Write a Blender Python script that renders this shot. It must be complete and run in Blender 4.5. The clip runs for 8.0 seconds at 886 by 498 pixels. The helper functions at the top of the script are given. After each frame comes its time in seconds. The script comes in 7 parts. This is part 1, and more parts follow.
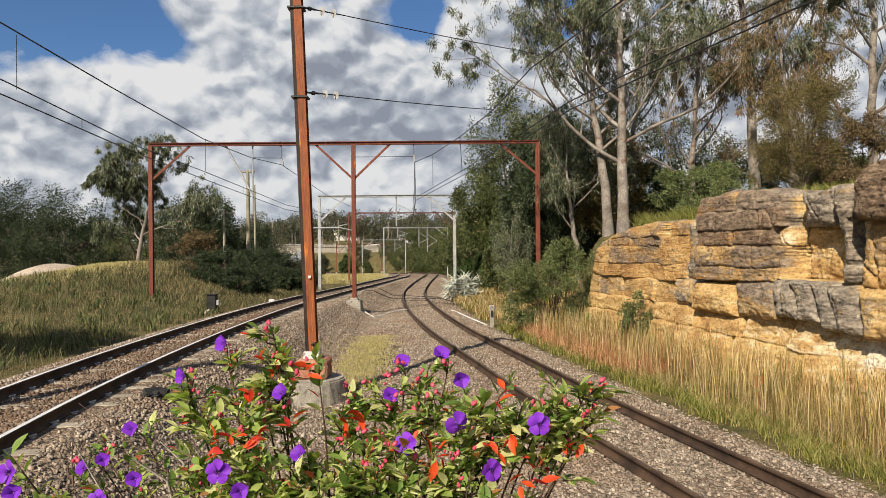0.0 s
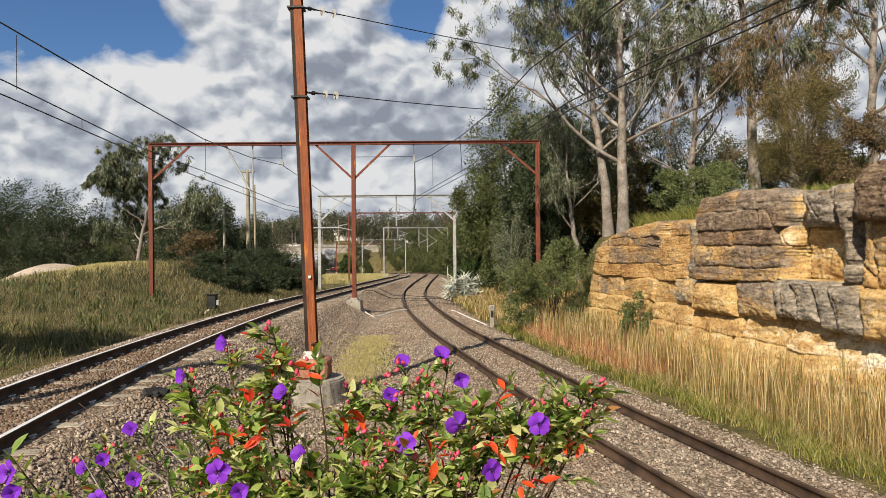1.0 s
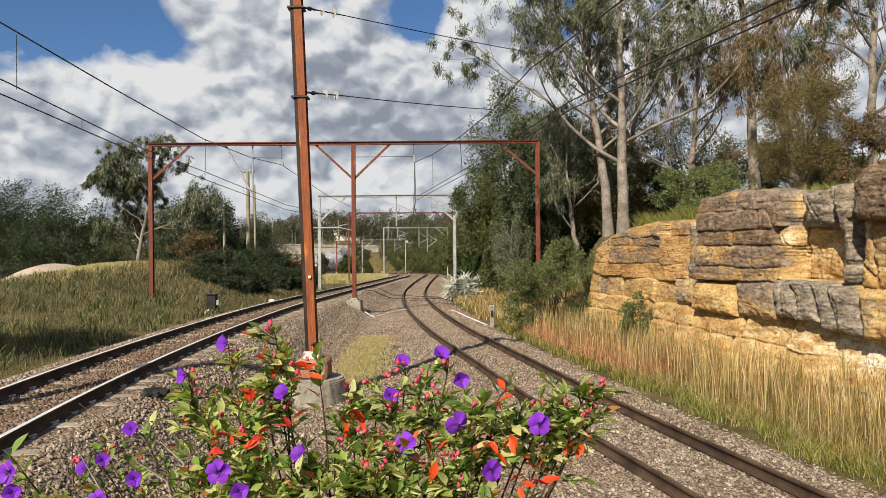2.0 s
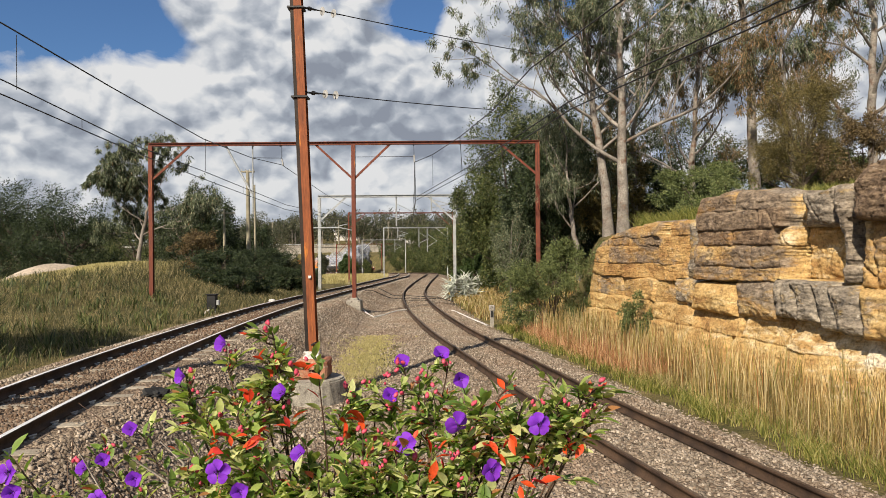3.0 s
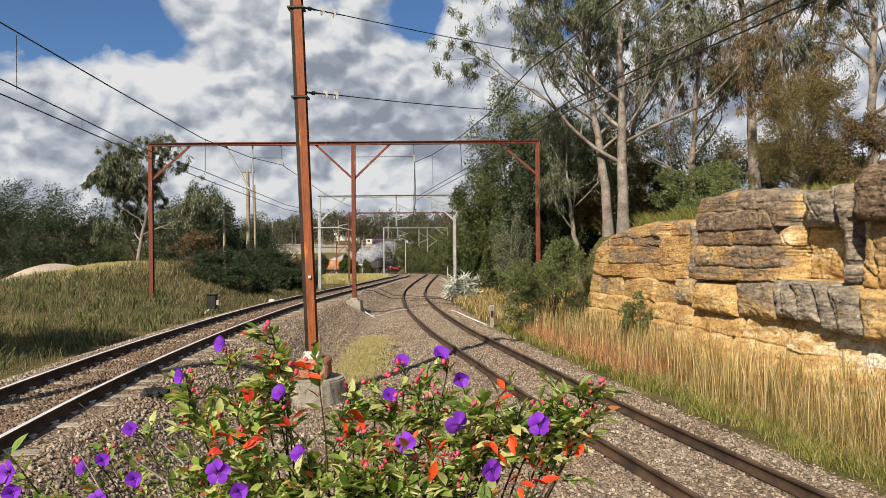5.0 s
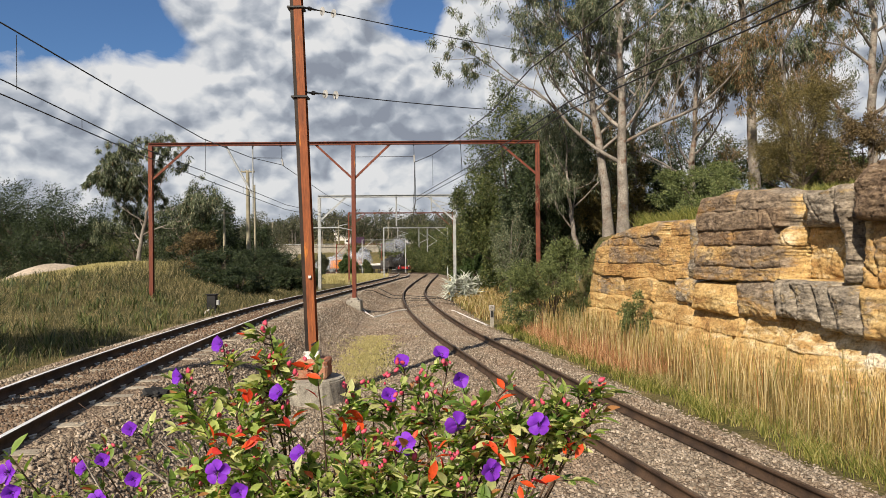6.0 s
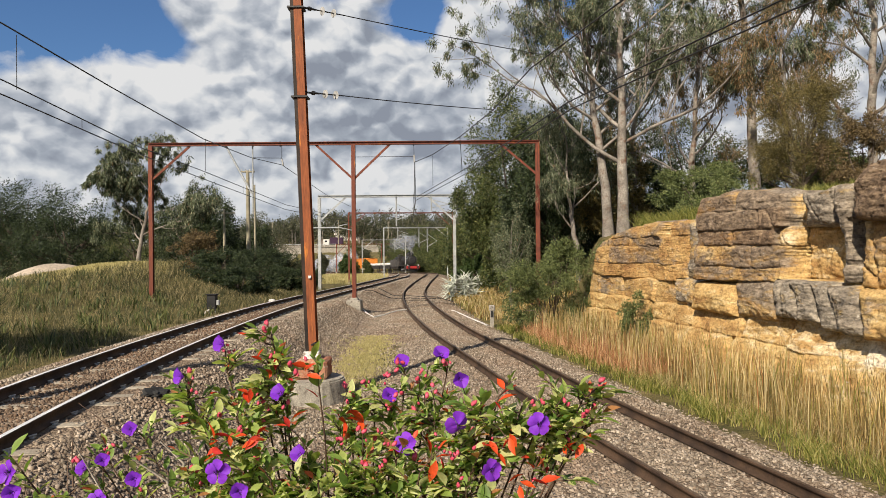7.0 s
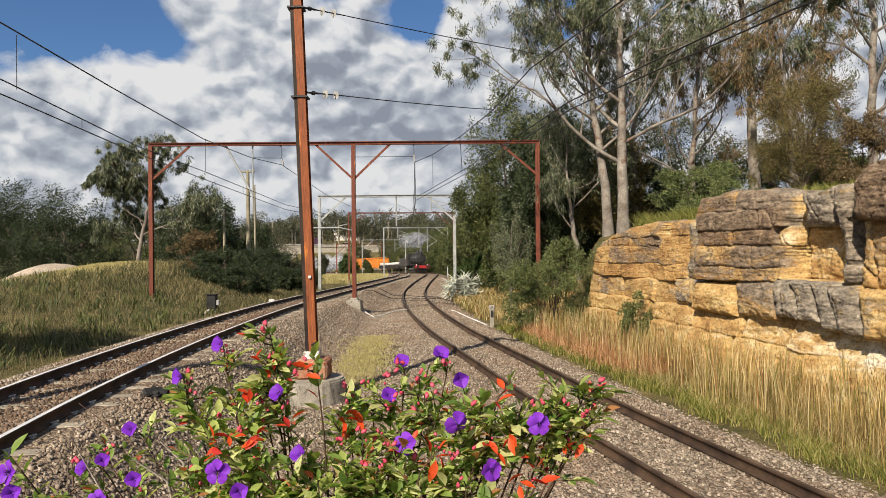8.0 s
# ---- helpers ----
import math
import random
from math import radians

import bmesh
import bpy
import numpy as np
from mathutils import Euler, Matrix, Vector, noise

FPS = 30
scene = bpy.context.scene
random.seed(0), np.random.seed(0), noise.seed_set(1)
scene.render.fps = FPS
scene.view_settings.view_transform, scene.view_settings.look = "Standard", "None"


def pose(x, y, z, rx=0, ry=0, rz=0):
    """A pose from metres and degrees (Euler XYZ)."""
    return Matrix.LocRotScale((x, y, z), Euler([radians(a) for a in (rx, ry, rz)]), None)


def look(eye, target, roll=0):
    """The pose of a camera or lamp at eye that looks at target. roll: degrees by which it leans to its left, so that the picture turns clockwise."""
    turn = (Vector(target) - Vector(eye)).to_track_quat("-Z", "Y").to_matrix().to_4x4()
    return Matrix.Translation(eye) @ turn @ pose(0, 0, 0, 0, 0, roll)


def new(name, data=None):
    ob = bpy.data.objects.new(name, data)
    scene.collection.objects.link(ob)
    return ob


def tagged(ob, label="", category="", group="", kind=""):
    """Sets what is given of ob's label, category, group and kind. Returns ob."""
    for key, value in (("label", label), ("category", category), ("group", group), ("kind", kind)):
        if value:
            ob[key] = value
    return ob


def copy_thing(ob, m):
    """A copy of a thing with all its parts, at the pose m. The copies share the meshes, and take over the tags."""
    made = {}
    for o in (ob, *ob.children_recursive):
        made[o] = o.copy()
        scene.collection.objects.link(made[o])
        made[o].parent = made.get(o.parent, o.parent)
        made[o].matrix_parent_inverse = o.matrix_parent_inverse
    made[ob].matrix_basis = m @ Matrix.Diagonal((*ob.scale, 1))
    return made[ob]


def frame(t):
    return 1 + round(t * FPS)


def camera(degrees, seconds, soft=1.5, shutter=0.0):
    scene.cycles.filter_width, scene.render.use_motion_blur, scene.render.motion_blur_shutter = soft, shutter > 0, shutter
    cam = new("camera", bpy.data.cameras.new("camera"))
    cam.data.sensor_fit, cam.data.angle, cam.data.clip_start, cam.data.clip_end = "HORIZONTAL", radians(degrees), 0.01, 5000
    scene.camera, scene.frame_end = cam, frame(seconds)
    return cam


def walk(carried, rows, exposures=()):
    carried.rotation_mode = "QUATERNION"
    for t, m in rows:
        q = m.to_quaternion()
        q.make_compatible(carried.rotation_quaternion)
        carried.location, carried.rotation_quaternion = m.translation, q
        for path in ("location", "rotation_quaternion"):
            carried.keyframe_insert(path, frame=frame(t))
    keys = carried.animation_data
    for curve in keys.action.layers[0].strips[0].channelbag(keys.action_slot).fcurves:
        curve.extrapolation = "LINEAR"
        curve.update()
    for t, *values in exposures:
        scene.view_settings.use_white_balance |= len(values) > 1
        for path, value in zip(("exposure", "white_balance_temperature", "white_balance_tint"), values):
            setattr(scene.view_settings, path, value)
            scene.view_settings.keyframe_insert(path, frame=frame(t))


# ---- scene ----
EYE = (0.0, 0.0, 2.75)
cam = camera(66.0, 8.0, soft=0.5)
STAND = look(EYE, (0.0, 100.0, 2.75), roll=-0.45)
walk(cam, [(0.0, STAND), (8.0, STAND)], exposures=[(0.0, 0.67), (8.0, 0.67)])

# ------------------------------------------------------------------ light
SUN_EL, SUN_AZ = 38.0, 208.0          # degrees above the horizon; degrees clockwise from +Y


class Nodes:
    """Short hand for building node trees."""

    def __init__(self, tree):
        self.t = tree
        self.n = tree.nodes
        self.n.clear()

    def add(self, kind, ins=None, **attrs):
        nd = self.n.new(kind)
        for k, v in attrs.items():
            setattr(nd, k, v)
        for k, v in (ins or {}).items():
            self.put(nd.inputs[k], v)
        return nd

    def put(self, sock, v):
        if isinstance(v, bpy.types.NodeSocket):
            self.t.links.new(v, sock)
        else:
            if isinstance(v, (tuple, list)) and len(v) == 3 and sock.type == "RGBA":
                v = (*v, 1)
            sock.default_value = v

    def math(self, op, a, b=0.0, c=0.0, clamp=False):
        nd = self.add("ShaderNodeMath", operation=op, use_clamp=clamp)
        for i, v in enumerate((a, b, c)):
            self.put(nd.inputs[i], v)
        return nd.outputs[0]

    def noise(self, vec, scale, detail=4.0, rough=0.55, dist=0.0):
        nd = self.add("ShaderNodeTexNoise", {"Scale": scale, "Detail": detail, "Roughness": rough, "Distortion": dist})
        if vec is not None:
            self.put(nd.inputs["Vector"], vec)
        return nd.outputs["Fac"]

    def ramp(self, fac, stops, interp="LINEAR"):
        nd = self.add("ShaderNodeValToRGB", {"Fac": fac})
        el = nd.color_ramp.elements
        nd.color_ramp.interpolation = interp
        while len(el) < len(stops):
            el.new(0.5)
        for e, (p, c) in zip(el, stops):
            e.position = p
            e.color = (*c, 1) if len(c) == 3 else c
        return nd.outputs["Color"]

    def mix(self, fac, a, b, blend="MIX"):
        nd = self.add("ShaderNodeMix", data_type="RGBA", blend_type=blend, clamp_factor=True)
        for k, v in (("Factor_Float", fac), ("A_Color", a), ("B_Color", b)):
            sock = [s for s in nd.inputs if s.identifier == k][0]
            self.put(sock, v)
        return [s for s in nd.outputs if s.identifier == "Result_Color"][0]

    def vmath(self, op, a, b=(0, 0, 0)):
        nd = self.add("ShaderNodeVectorMath", operation=op)
        self.put(nd.inputs[0], a)
        if op == "SCALE":
            nd.inputs["Scale"].default_value = 0.07
        else:
            self.put(nd.inputs[1], b)
        return nd.outputs["Value"] if op in ("DOT_PRODUCT", "LENGTH") else nd.outputs[0]

    def bump(self, height, strength, dist):
        return self.add("ShaderNodeBump", {"Height": height, "Strength": strength, "Distance": dist}).outputs[0]


def make_world():
    w = bpy.data.worlds.new("sky")
    scene.world = w
    w.use_nodes = True
    g = Nodes(w.node_tree)
    sky = g.add("ShaderNodeTexSky", sky_type="NISHITA", sun_disc=False, sun_elevation=radians(SUN_EL),
                sun_rotation=radians(SUN_AZ), air_density=1.0, dust_density=0.6, ozone_density=2.5)
    d = g.add("ShaderNodeTexCoord").outputs["Generated"]
    # cumulus: wide banks broken by finer billows, flatter towards the horizon
    low = g.vmath("MULTIPLY", d, (1.0, 1.0, 1.35))

    def density(vec):
        big = g.noise(vec, 2.6, 2.0, 0.5)
        mid = g.noise(vec, 6.0, 3.0, 0.55, 0.15)
        fine = g.noise(vec, 10.0, 10.0, 0.62, 0.55)
        s = g.math("MULTIPLY", big, 0.40)
        s = g.math("MULTIPLY_ADD", mid, 0.38, s)
        s = g.math("MULTIPLY_ADD", fine, 0.30, s)
        # cauliflower heads of two sizes
        warp = g.vmath("ADD", vec, g.vmath("SCALE", g.add("ShaderNodeTexNoise", {"Vector": vec, "Scale": 9.0, "Detail": 3.0}).outputs["Color"]))
        for size, gain in ((8.0, 0.30), (19.0, 0.20)):
            v = g.add("ShaderNodeTexVoronoi", {"Vector": warp, "Scale": size}, feature="SMOOTH_F1")
            s = g.math("ADD", s, g.math("MULTIPLY_ADD", v.outputs["Distance"], -gain, gain * 0.48))
        return s

    def lump(x, y, z, sharp, gain):
        v = Vector((x, y, z)).normalized()
        dot = g.math("SUBTRACT", g.vmath("DOT_PRODUCT", d, tuple(v)), 1.0)
        return g.math("MULTIPLY", g.math("EXPONENT", g.math("MULTIPLY", dot, sharp)), gain)

    low = g.vmath("ADD", low, CLOUD_SHIFT)
    dens = density(low)
    for row in CLOUD_LUMPS:
        dens = g.math("ADD", dens, lump(*row))
    h = g.add("ShaderNodeSeparateXYZ", {0: d}).outputs["Z"]
    bank = g.ramp(h, [(0.0, (0.0, 0.0, 0.0)), (0.06, (0.12, 0.12, 0.12)), (0.23, (0.12, 0.12, 0.12)), (0.29, (0.0, 0.0, 0.0))])
    bank = g.math("SUBTRACT", bank, g.ramp(h, [(0.36, (0.0, 0.0, 0.0)), (0.62, (0.09, 0.09, 0.09))]))
    dens = g.math("ADD", dens, bank)
    above = density(g.vmath("ADD", low, (-0.018, 0.0, 0.05)))
    for row in CLOUD_LUMPS:
        above = g.math("ADD", above, g.math("MULTIPLY", lump(row[0] + 0.018, row[1], row[2] - 0.03, row[3], row[4]), 1.0))
    cover = g.ramp(dens, [(0.485, (0, 0, 0)), (0.53, (0.55, 0.55, 0.55)), (0.58, (1, 1, 1))])
    # sunlit towards the light, grey where there is more cloud above
    thick = g.math("SUBTRACT", g.math("ADD", above, bank), g.math("MULTIPLY", dens, 0.80))
    # small billows, lit on their upper left
    puff = g.vmath("ADD", low, g.vmath("SCALE", g.add("ShaderNodeTexNoise", {"Vector": low, "Scale": 16.0, "Detail": 4.0}).outputs["Color"]))
    for size, gain in ((7.0, 0.06), (15.0, 0.10), (34.0, 0.08)):
        a = g.add("ShaderNodeTexVoronoi", {"Vector": puff, "Scale": size}, feature="F1").outputs["Distance"]
        b = g.add("ShaderNodeTexVoronoi", {"Vector": g.vmath("ADD", puff, (-0.010, 0.0, 0.020)), "Scale": size}, feature="F1").outputs["Distance"]
        thick = g.math("MULTIPLY_ADD", g.math("SUBTRACT", a, b), gain * 3.0, thick)
    thick = g.math("MULTIPLY_ADD", g.noise(low, 30.0, 8.0, 0.62, 0.3), 0.07, g.math("SUBTRACT", thick, 0.035))
    for row in CLOUD_BASES:
        thick = g.math("ADD", thick, lump(*row))
    shade = g.ramp(thick, [(0.02, (1.05, 1.05, 1.05)), (0.10, (0.86, 0.89, 0.93)), (0.18, (0.66, 0.70, 0.77)), (0.26, (0.49, 0.54, 0.62)), (0.36, (0.36, 0.40, 0.48))])
    haze = g.ramp(h, [(0.0, (1, 1, 1)), (0.14, (0, 0, 0))])
    shade = g.mix(g.math("MULTIPLY", haze, 0.4), shade, (0.74, 0.80, 0.87))
    cover = g.math("ADD", cover, g.math("MULTIPLY", haze, 0.5), clamp=True)
    blue = g.vmath("MULTIPLY", sky.outputs[0], (SKY * 0.72, SKY * 0.95, SKY * 1.22))
    out = g.mix(cover, blue, g.vmath("MULTIPLY", shade, (0.46, 0.46, 0.46)))
    bg = g.add("ShaderNodeBackground", {"Color": out, "Strength": 1.0})
    g.t.links.new(bg.outputs[0], g.add("ShaderNodeOutputWorld").inputs["Surface"])


SKY = 0.05
CLOUD_SHIFT = (0.3, 0.0, 0.15)
CLOUD_LUMPS = [(-0.62, 1, 0.36, 260, -0.24), (-0.52, 1, 0.335, 420, -0.22), (-0.43, 1, 0.315, 700, -0.22), (-0.36, 1, 0.300, 1600, -0.12), (-0.03, 1, 0.365, 900, -0.24),
               (-0.17, 1, 0.378, 1500, -0.12), (-0.30, 1, 0.36, 500, 0.14), (-0.22, 1, 0.32, 260, 0.12), (-0.50, 1, 0.22, 160, 0.12), (-0.10, 1, 0.28, 120, 0.11), (-0.33, 1, 0.25, 260, 0.08), (0.45, 1, 0.2, 12, 0.06), (0.05, 1, 0.33, 500, 0.10)]
# greyer undersides of the thicker banks, and their sunlit heads
CLOUD_BASES = [(-0.02, 1, 0.175, 260, 0.11), (-0.13, 1, 0.19, 500, 0.07), (0.07, 1, 0.19, 300, 0.06), (-0.16, 1, 0.29, 600, 0.06), (-0.60, 1, 0.18, 300, 0.07), (-0.50, 1, 0.15, 300, 0.06), (-0.62, 1, 0.25, 500, 0.05), (-0.46, 1, 0.25, 300, -0.07), (-0.06, 1, 0.29, 300, -0.05),
               (-0.31, 1, 0.195, 900, -0.05), (-0.62, 1, 0.11, 300, -0.04), (-0.1, 1, 0.11, 300, -0.05), (-0.3, 1, 0.12, 200, -0.04)]
make_world()
sun = new("sun", bpy.data.lights.new("sun", "SUN"))
sun.data.energy, sun.data.angle, sun.data.color = 5.0, radians(0.55), (1.0, 0.87, 0.70)
_a, _e = radians(SUN_AZ), radians(SUN_EL)
SUN_DIR = Vector((math.sin(_a) * math.cos(_e), math.cos(_a) * math.cos(_e), math.sin(_e)))
sun.matrix_world = look(SUN_DIR * 60, (0, 0, 0))


# ------------------------------------------------------------------ materials
def material(name, build, **kw):
    m = bpy.data.materials.new(name)
    m.use_nodes = True
    g = Nodes(m.node_tree)
    out = g.add("ShaderNodeOutputMaterial")
    g.t.links.new(build(g, **kw), out.inputs["Surface"])
    return m


def where(g):
    return g.add("ShaderNodeTexCoord").outputs["Object"]


def principled(g, color, rough=0.8, metal=0.0, normal=None, spec=0.4):
    ins = {"Base Color": color, "Roughness": rough, "Metallic": metal, "Specular IOR Level": spec}
    if normal is not None:
        ins["Normal"] = normal
    return g.add("ShaderNodeBsdfPrincipled", ins).outputs[0]


def mottled(g, a, b, c=None, scale=3.0, fine=30.0, rough=0.85, metal=0.0, bump=0.3, dist=0.01, spec=0.3, vary=0.0):
    """A surface of two or three tones, with stains and grain."""
    p = where(g)
    n1, n2 = g.noise(p, scale, 5.0, 0.6, 0.3), g.noise(p, fine, 4.0, 0.65)
    col = g.ramp(n1, [(0.36, a), (0.62, b)])
    if c:
        col = g.mix(g.ramp(g.noise(p, scale * 2.3, 6.0, 0.65), [(0.54, (0, 0, 0)), (0.66, (1, 1, 1))]), col, c)
    k = g.ramp(n2, [(0.25, (0.45, 0.45, 0.45)), (0.75, (1.12, 1.12, 1.12))])
    col = g.mix(1.0, col, k, "MULTIPLY")
    if vary:
        r = g.add("ShaderNodeObjectInfo").outputs["Random"]
        v = g.math("MULTIPLY_ADD", r, vary, 1.0 - vary / 2)
        col = g.mix(1.0, col, g.add("ShaderNodeCombineColor", {0: v, 1: v, 2: v}).outputs[0], "MULTIPLY")
    return principled(g, col, rough, metal, g.bump(n2, bump, dist), spec)


def island(g, stops, through_light=0.35, rough=0.55, spec=0.25, patch=0.0):
    """Leaves and blades: each its own tone, and light shines through them."""
    r = g.add("ShaderNodeNewGeometry").outputs["Random Per Island"]
    col = g.ramp(r, stops)
    if patch:
        n = g.noise(where(g), patch, 3.0)
        col = g.mix(1.0, col, g.ramp(n, [(0.3, (0.62, 0.66, 0.6)), (0.7, (1.2, 1.18, 1.12))]), "MULTIPLY")
    a = principled(g, col, rough, 0.0, None, spec)
    b = g.add("ShaderNodeBsdfTranslucent", {"Color": g.mix(1.0, col, (1.25, 1.3, 0.6), "MULTIPLY")}).outputs[0]
    return g.add("ShaderNodeMixShader", {0: through_light, 1: a, 2: b}).outputs[0]


def stones(g, stops, rough=0.9):
    r = g.add("ShaderNodeNewGeometry").outputs["Random Per Island"]
    p = where(g)
    col = g.mix(1.0, g.ramp(r, stops), g.ramp(g.noise(p, 60.0, 3.0), [(0.3, (0.7, 0.7, 0.7)), (0.7, (1.2, 1.2, 1.2))]), "MULTIPLY")
    col = g.mix(g.ramp(g.noise(p, 0.55, 4.0), [(0.45, (0, 0, 0)), (0.65, (0.45, 0.45, 0.45))]), col, (0.17, 0.10, 0.06))
    return principled(g, col, rough, 0, None, 0.2)


def earth(g):
    """The ground: gravel along the tracks, dry grass and soil beyond, picked by a vertex layer."""
    p = where(g)
    kind = g.add("ShaderNodeAttribute", attribute_name="cover").outputs["Fac"]
    v = g.add("ShaderNodeTexVoronoi", {"Vector": p, "Scale": 19.0})
    v2 = g.add("ShaderNodeTexVoronoi", {"Vector": p, "Scale": 41.0})
    rnd = g.add("ShaderNodeSeparateColor", {0: v.outputs["Color"]}).outputs[0]
    grav = g.ramp(rnd, [(0.0, (0.12, 0.094, 0.07)), (0.5, (0.23, 0.182, 0.135)), (1.0, (0.35, 0.285, 0.215))])
    big = g.noise(p, 0.5, 5.0, 0.6)
    grav = g.mix(g.ramp(big, [(0.42, (0, 0, 0)), (0.65, (0.75, 0.75, 0.75))]), grav, g.mix(0.5, grav, (0.12, 0.062, 0.036)))
    grav = g.mix(1.0, grav, g.ramp(g.noise(p, 7.0, 6.0, 0.75), [(0.3, (0.62, 0.6, 0.58)), (0.7, (1.3, 1.3, 1.28))]), "MULTIPLY")
    v5 = g.add("ShaderNodeTexVoronoi", {"Vector": p, "Scale": 6.5})
    grav = g.mix(1.0, grav, g.ramp(g.add("ShaderNodeSeparateColor", {0: v5.outputs["Color"]}).outputs[1], [(0.0, (0.72, 0.72, 0.72)), (1.0, (1.28, 1.28, 1.28))]), "MULTIPLY")
    dry = g.ramp(g.noise(p, 0.9, 6.0, 0.65), [(0.3, (0.035, 0.042, 0.014)), (0.5, (0.10, 0.085, 0.034)), (0.7, (0.20, 0.155, 0.07))])
    wob = g.math("MULTIPLY_ADD", g.noise(p, 1.7, 5.0, 0.7), 0.5, -0.25)
    fac = g.ramp(g.math("ADD", kind, wob), [(0.4, (0, 0, 0)), (0.6, (1, 1, 1))])
    col = g.mix(fac, grav, dry)
    h = g.math("ADD", g.math("MULTIPLY", v.outputs["Distance"], -1.0), g.math("MULTIPLY", v2.outputs["Distance"], -0.4))
    return principled(g, col, 0.95, 0, g.bump(h, 0.9, 0.04), 0.15)


def rock(g):
    """Weathered sandstone: ochre and cream where it broke, grey-black crust elsewhere, faint bedding."""
    p = where(g)
    bed = g.vmath("MULTIPLY", p, (0.8, 0.8, 2.1))
    n1 = g.noise(bed, 0.75, 8.0, 0.64, 0.5)
    n2 = g.noise(bed, 1.5, 7.0, 0.65, 0.4)
    n3 = g.noise(p, 14.0, 6.0, 0.7)
    n4 = g.noise(bed, 5.0, 5.0, 0.6)
    iron = g.add("ShaderNodeAttribute", attribute_name="iron").outputs["Fac"]
    col = g.ramp(n2, [(0.30, (0.27, 0.15, 0.06)), (0.42, (0.40, 0.255, 0.10)), (0.56, (0.52, 0.38, 0.17)), (0.72, (0.64, 0.54, 0.35))])
    amber = g.ramp(n2, [(0.30, (0.22, 0.115, 0.05)), (0.5, (0.38, 0.225, 0.085)), (0.7, (0.50, 0.34, 0.145))])
    col = g.mix(g.math("ADD", iron, g.math("MULTIPLY_ADD", n1, 0.8, -0.4), clamp=True), col, amber)
    crust = g.ramp(n4, [(0.28, (0.08, 0.072, 0.062)), (0.5, (0.22, 0.19, 0.15)), (0.72, (0.40, 0.35, 0.275))])
    crust = g.mix(g.math("MULTIPLY", iron, 1.0, clamp=True), crust, g.ramp(n4, [(0.28, (0.065, 0.046, 0.034)), (0.5, (0.165, 0.112, 0.072)), (0.72, (0.31, 0.225, 0.145))]))
    tone = g.add("ShaderNodeAttribute", attribute_name="crust").outputs["Fac"]
    k = g.math("ADD", g.math("MULTIPLY_ADD", n1, 1.9, -0.95), tone)
    k = g.math("ADD", k, g.math("MULTIPLY_ADD", n4, 0.7, -0.35))
    col = g.mix(g.ramp(k, [(0.34, (0, 0, 0)), (0.62, (1, 1, 1))]), col, crust)
    pale = g.add("ShaderNodeAttribute", attribute_name="pale").outputs["Fac"]
    col = g.mix(g.ramp(g.math("ADD", pale, g.math("MULTIPLY_ADD", n2, 0.8, -0.4)), [(0.45, (0, 0, 0)), (0.7, (1, 1, 1))]), col, (0.72, 0.64, 0.50))
    col = g.mix(g.ramp(g.noise(p, 9.0, 4.0), [(0.66, (0, 0, 0)), (0.72, (0.6, 0.6, 0.6))]), col, (0.50, 0.48, 0.42))
    col = g.mix(1.0, col, g.ramp(n3, [(0.3, (0.42, 0.42, 0.42)), (0.5, (1.0, 1.0, 1.0)), (0.75, (1.3, 1.3, 1.3))]), "MULTIPLY")
    hh = g.math("ADD", g.math("MULTIPLY", n3, 0.45), g.math("ADD", g.math("MULTIPLY", n4, 0.6), g.math("MULTIPLY", n2, 0.4)))
    return principled(g, col, 0.92, 0, g.bump(hh, 1.0, 0.08), 0.15)


def rusty(g, paint=(0.20, 0.045, 0.022), rust=(0.40, 0.13, 0.03), dark=(0.07, 0.022, 0.012)):
    p = g.vmath("MULTIPLY", where(g), (1.0, 1.0, 0.13))
    n1, n2 = g.noise(p, 6.5, 6.0, 0.68, 0.5), g.noise(p, 34.0, 5.0, 0.7)
    col = g.ramp(n1, [(0.32, dark), (0.45, paint), (0.58, paint), (0.66, rust)])
    col = g.mix(1.0, col, g.ramp(n2, [(0.3, (0.6, 0.6, 0.6)), (0.7, (1.3, 1.3, 1.3))]), "MULTIPLY")
    return principled(g, col, 0.7, 0.0, g.bump(n2, 0.4, 0.004), 0.35)


def steamy(g, most=0.24):
    p = where(g)
    n = g.noise(p, 1.3, 5.0, 0.6)
    a = g.add("ShaderNodeBsdfDiffuse", {"Color": (0.60, 0.63, 0.69)}).outputs[0]
    b = g.add("ShaderNodeBsdfTranslucent", {"Color": (0.60, 0.63, 0.69)}).outputs[0]
    ab = g.add("ShaderNodeMixShader", {0: 0.45, 1: a, 2: b}).outputs[0]
    fac = g.ramp(n, [(0.34, (0.0, 0.0, 0.0)), (0.66, (most, most, most))])
    return g.add("ShaderNodeMixShader", {0: fac, 1: g.add("ShaderNodeBsdfTransparent").outputs[0], 2: ab}).outputs[0]


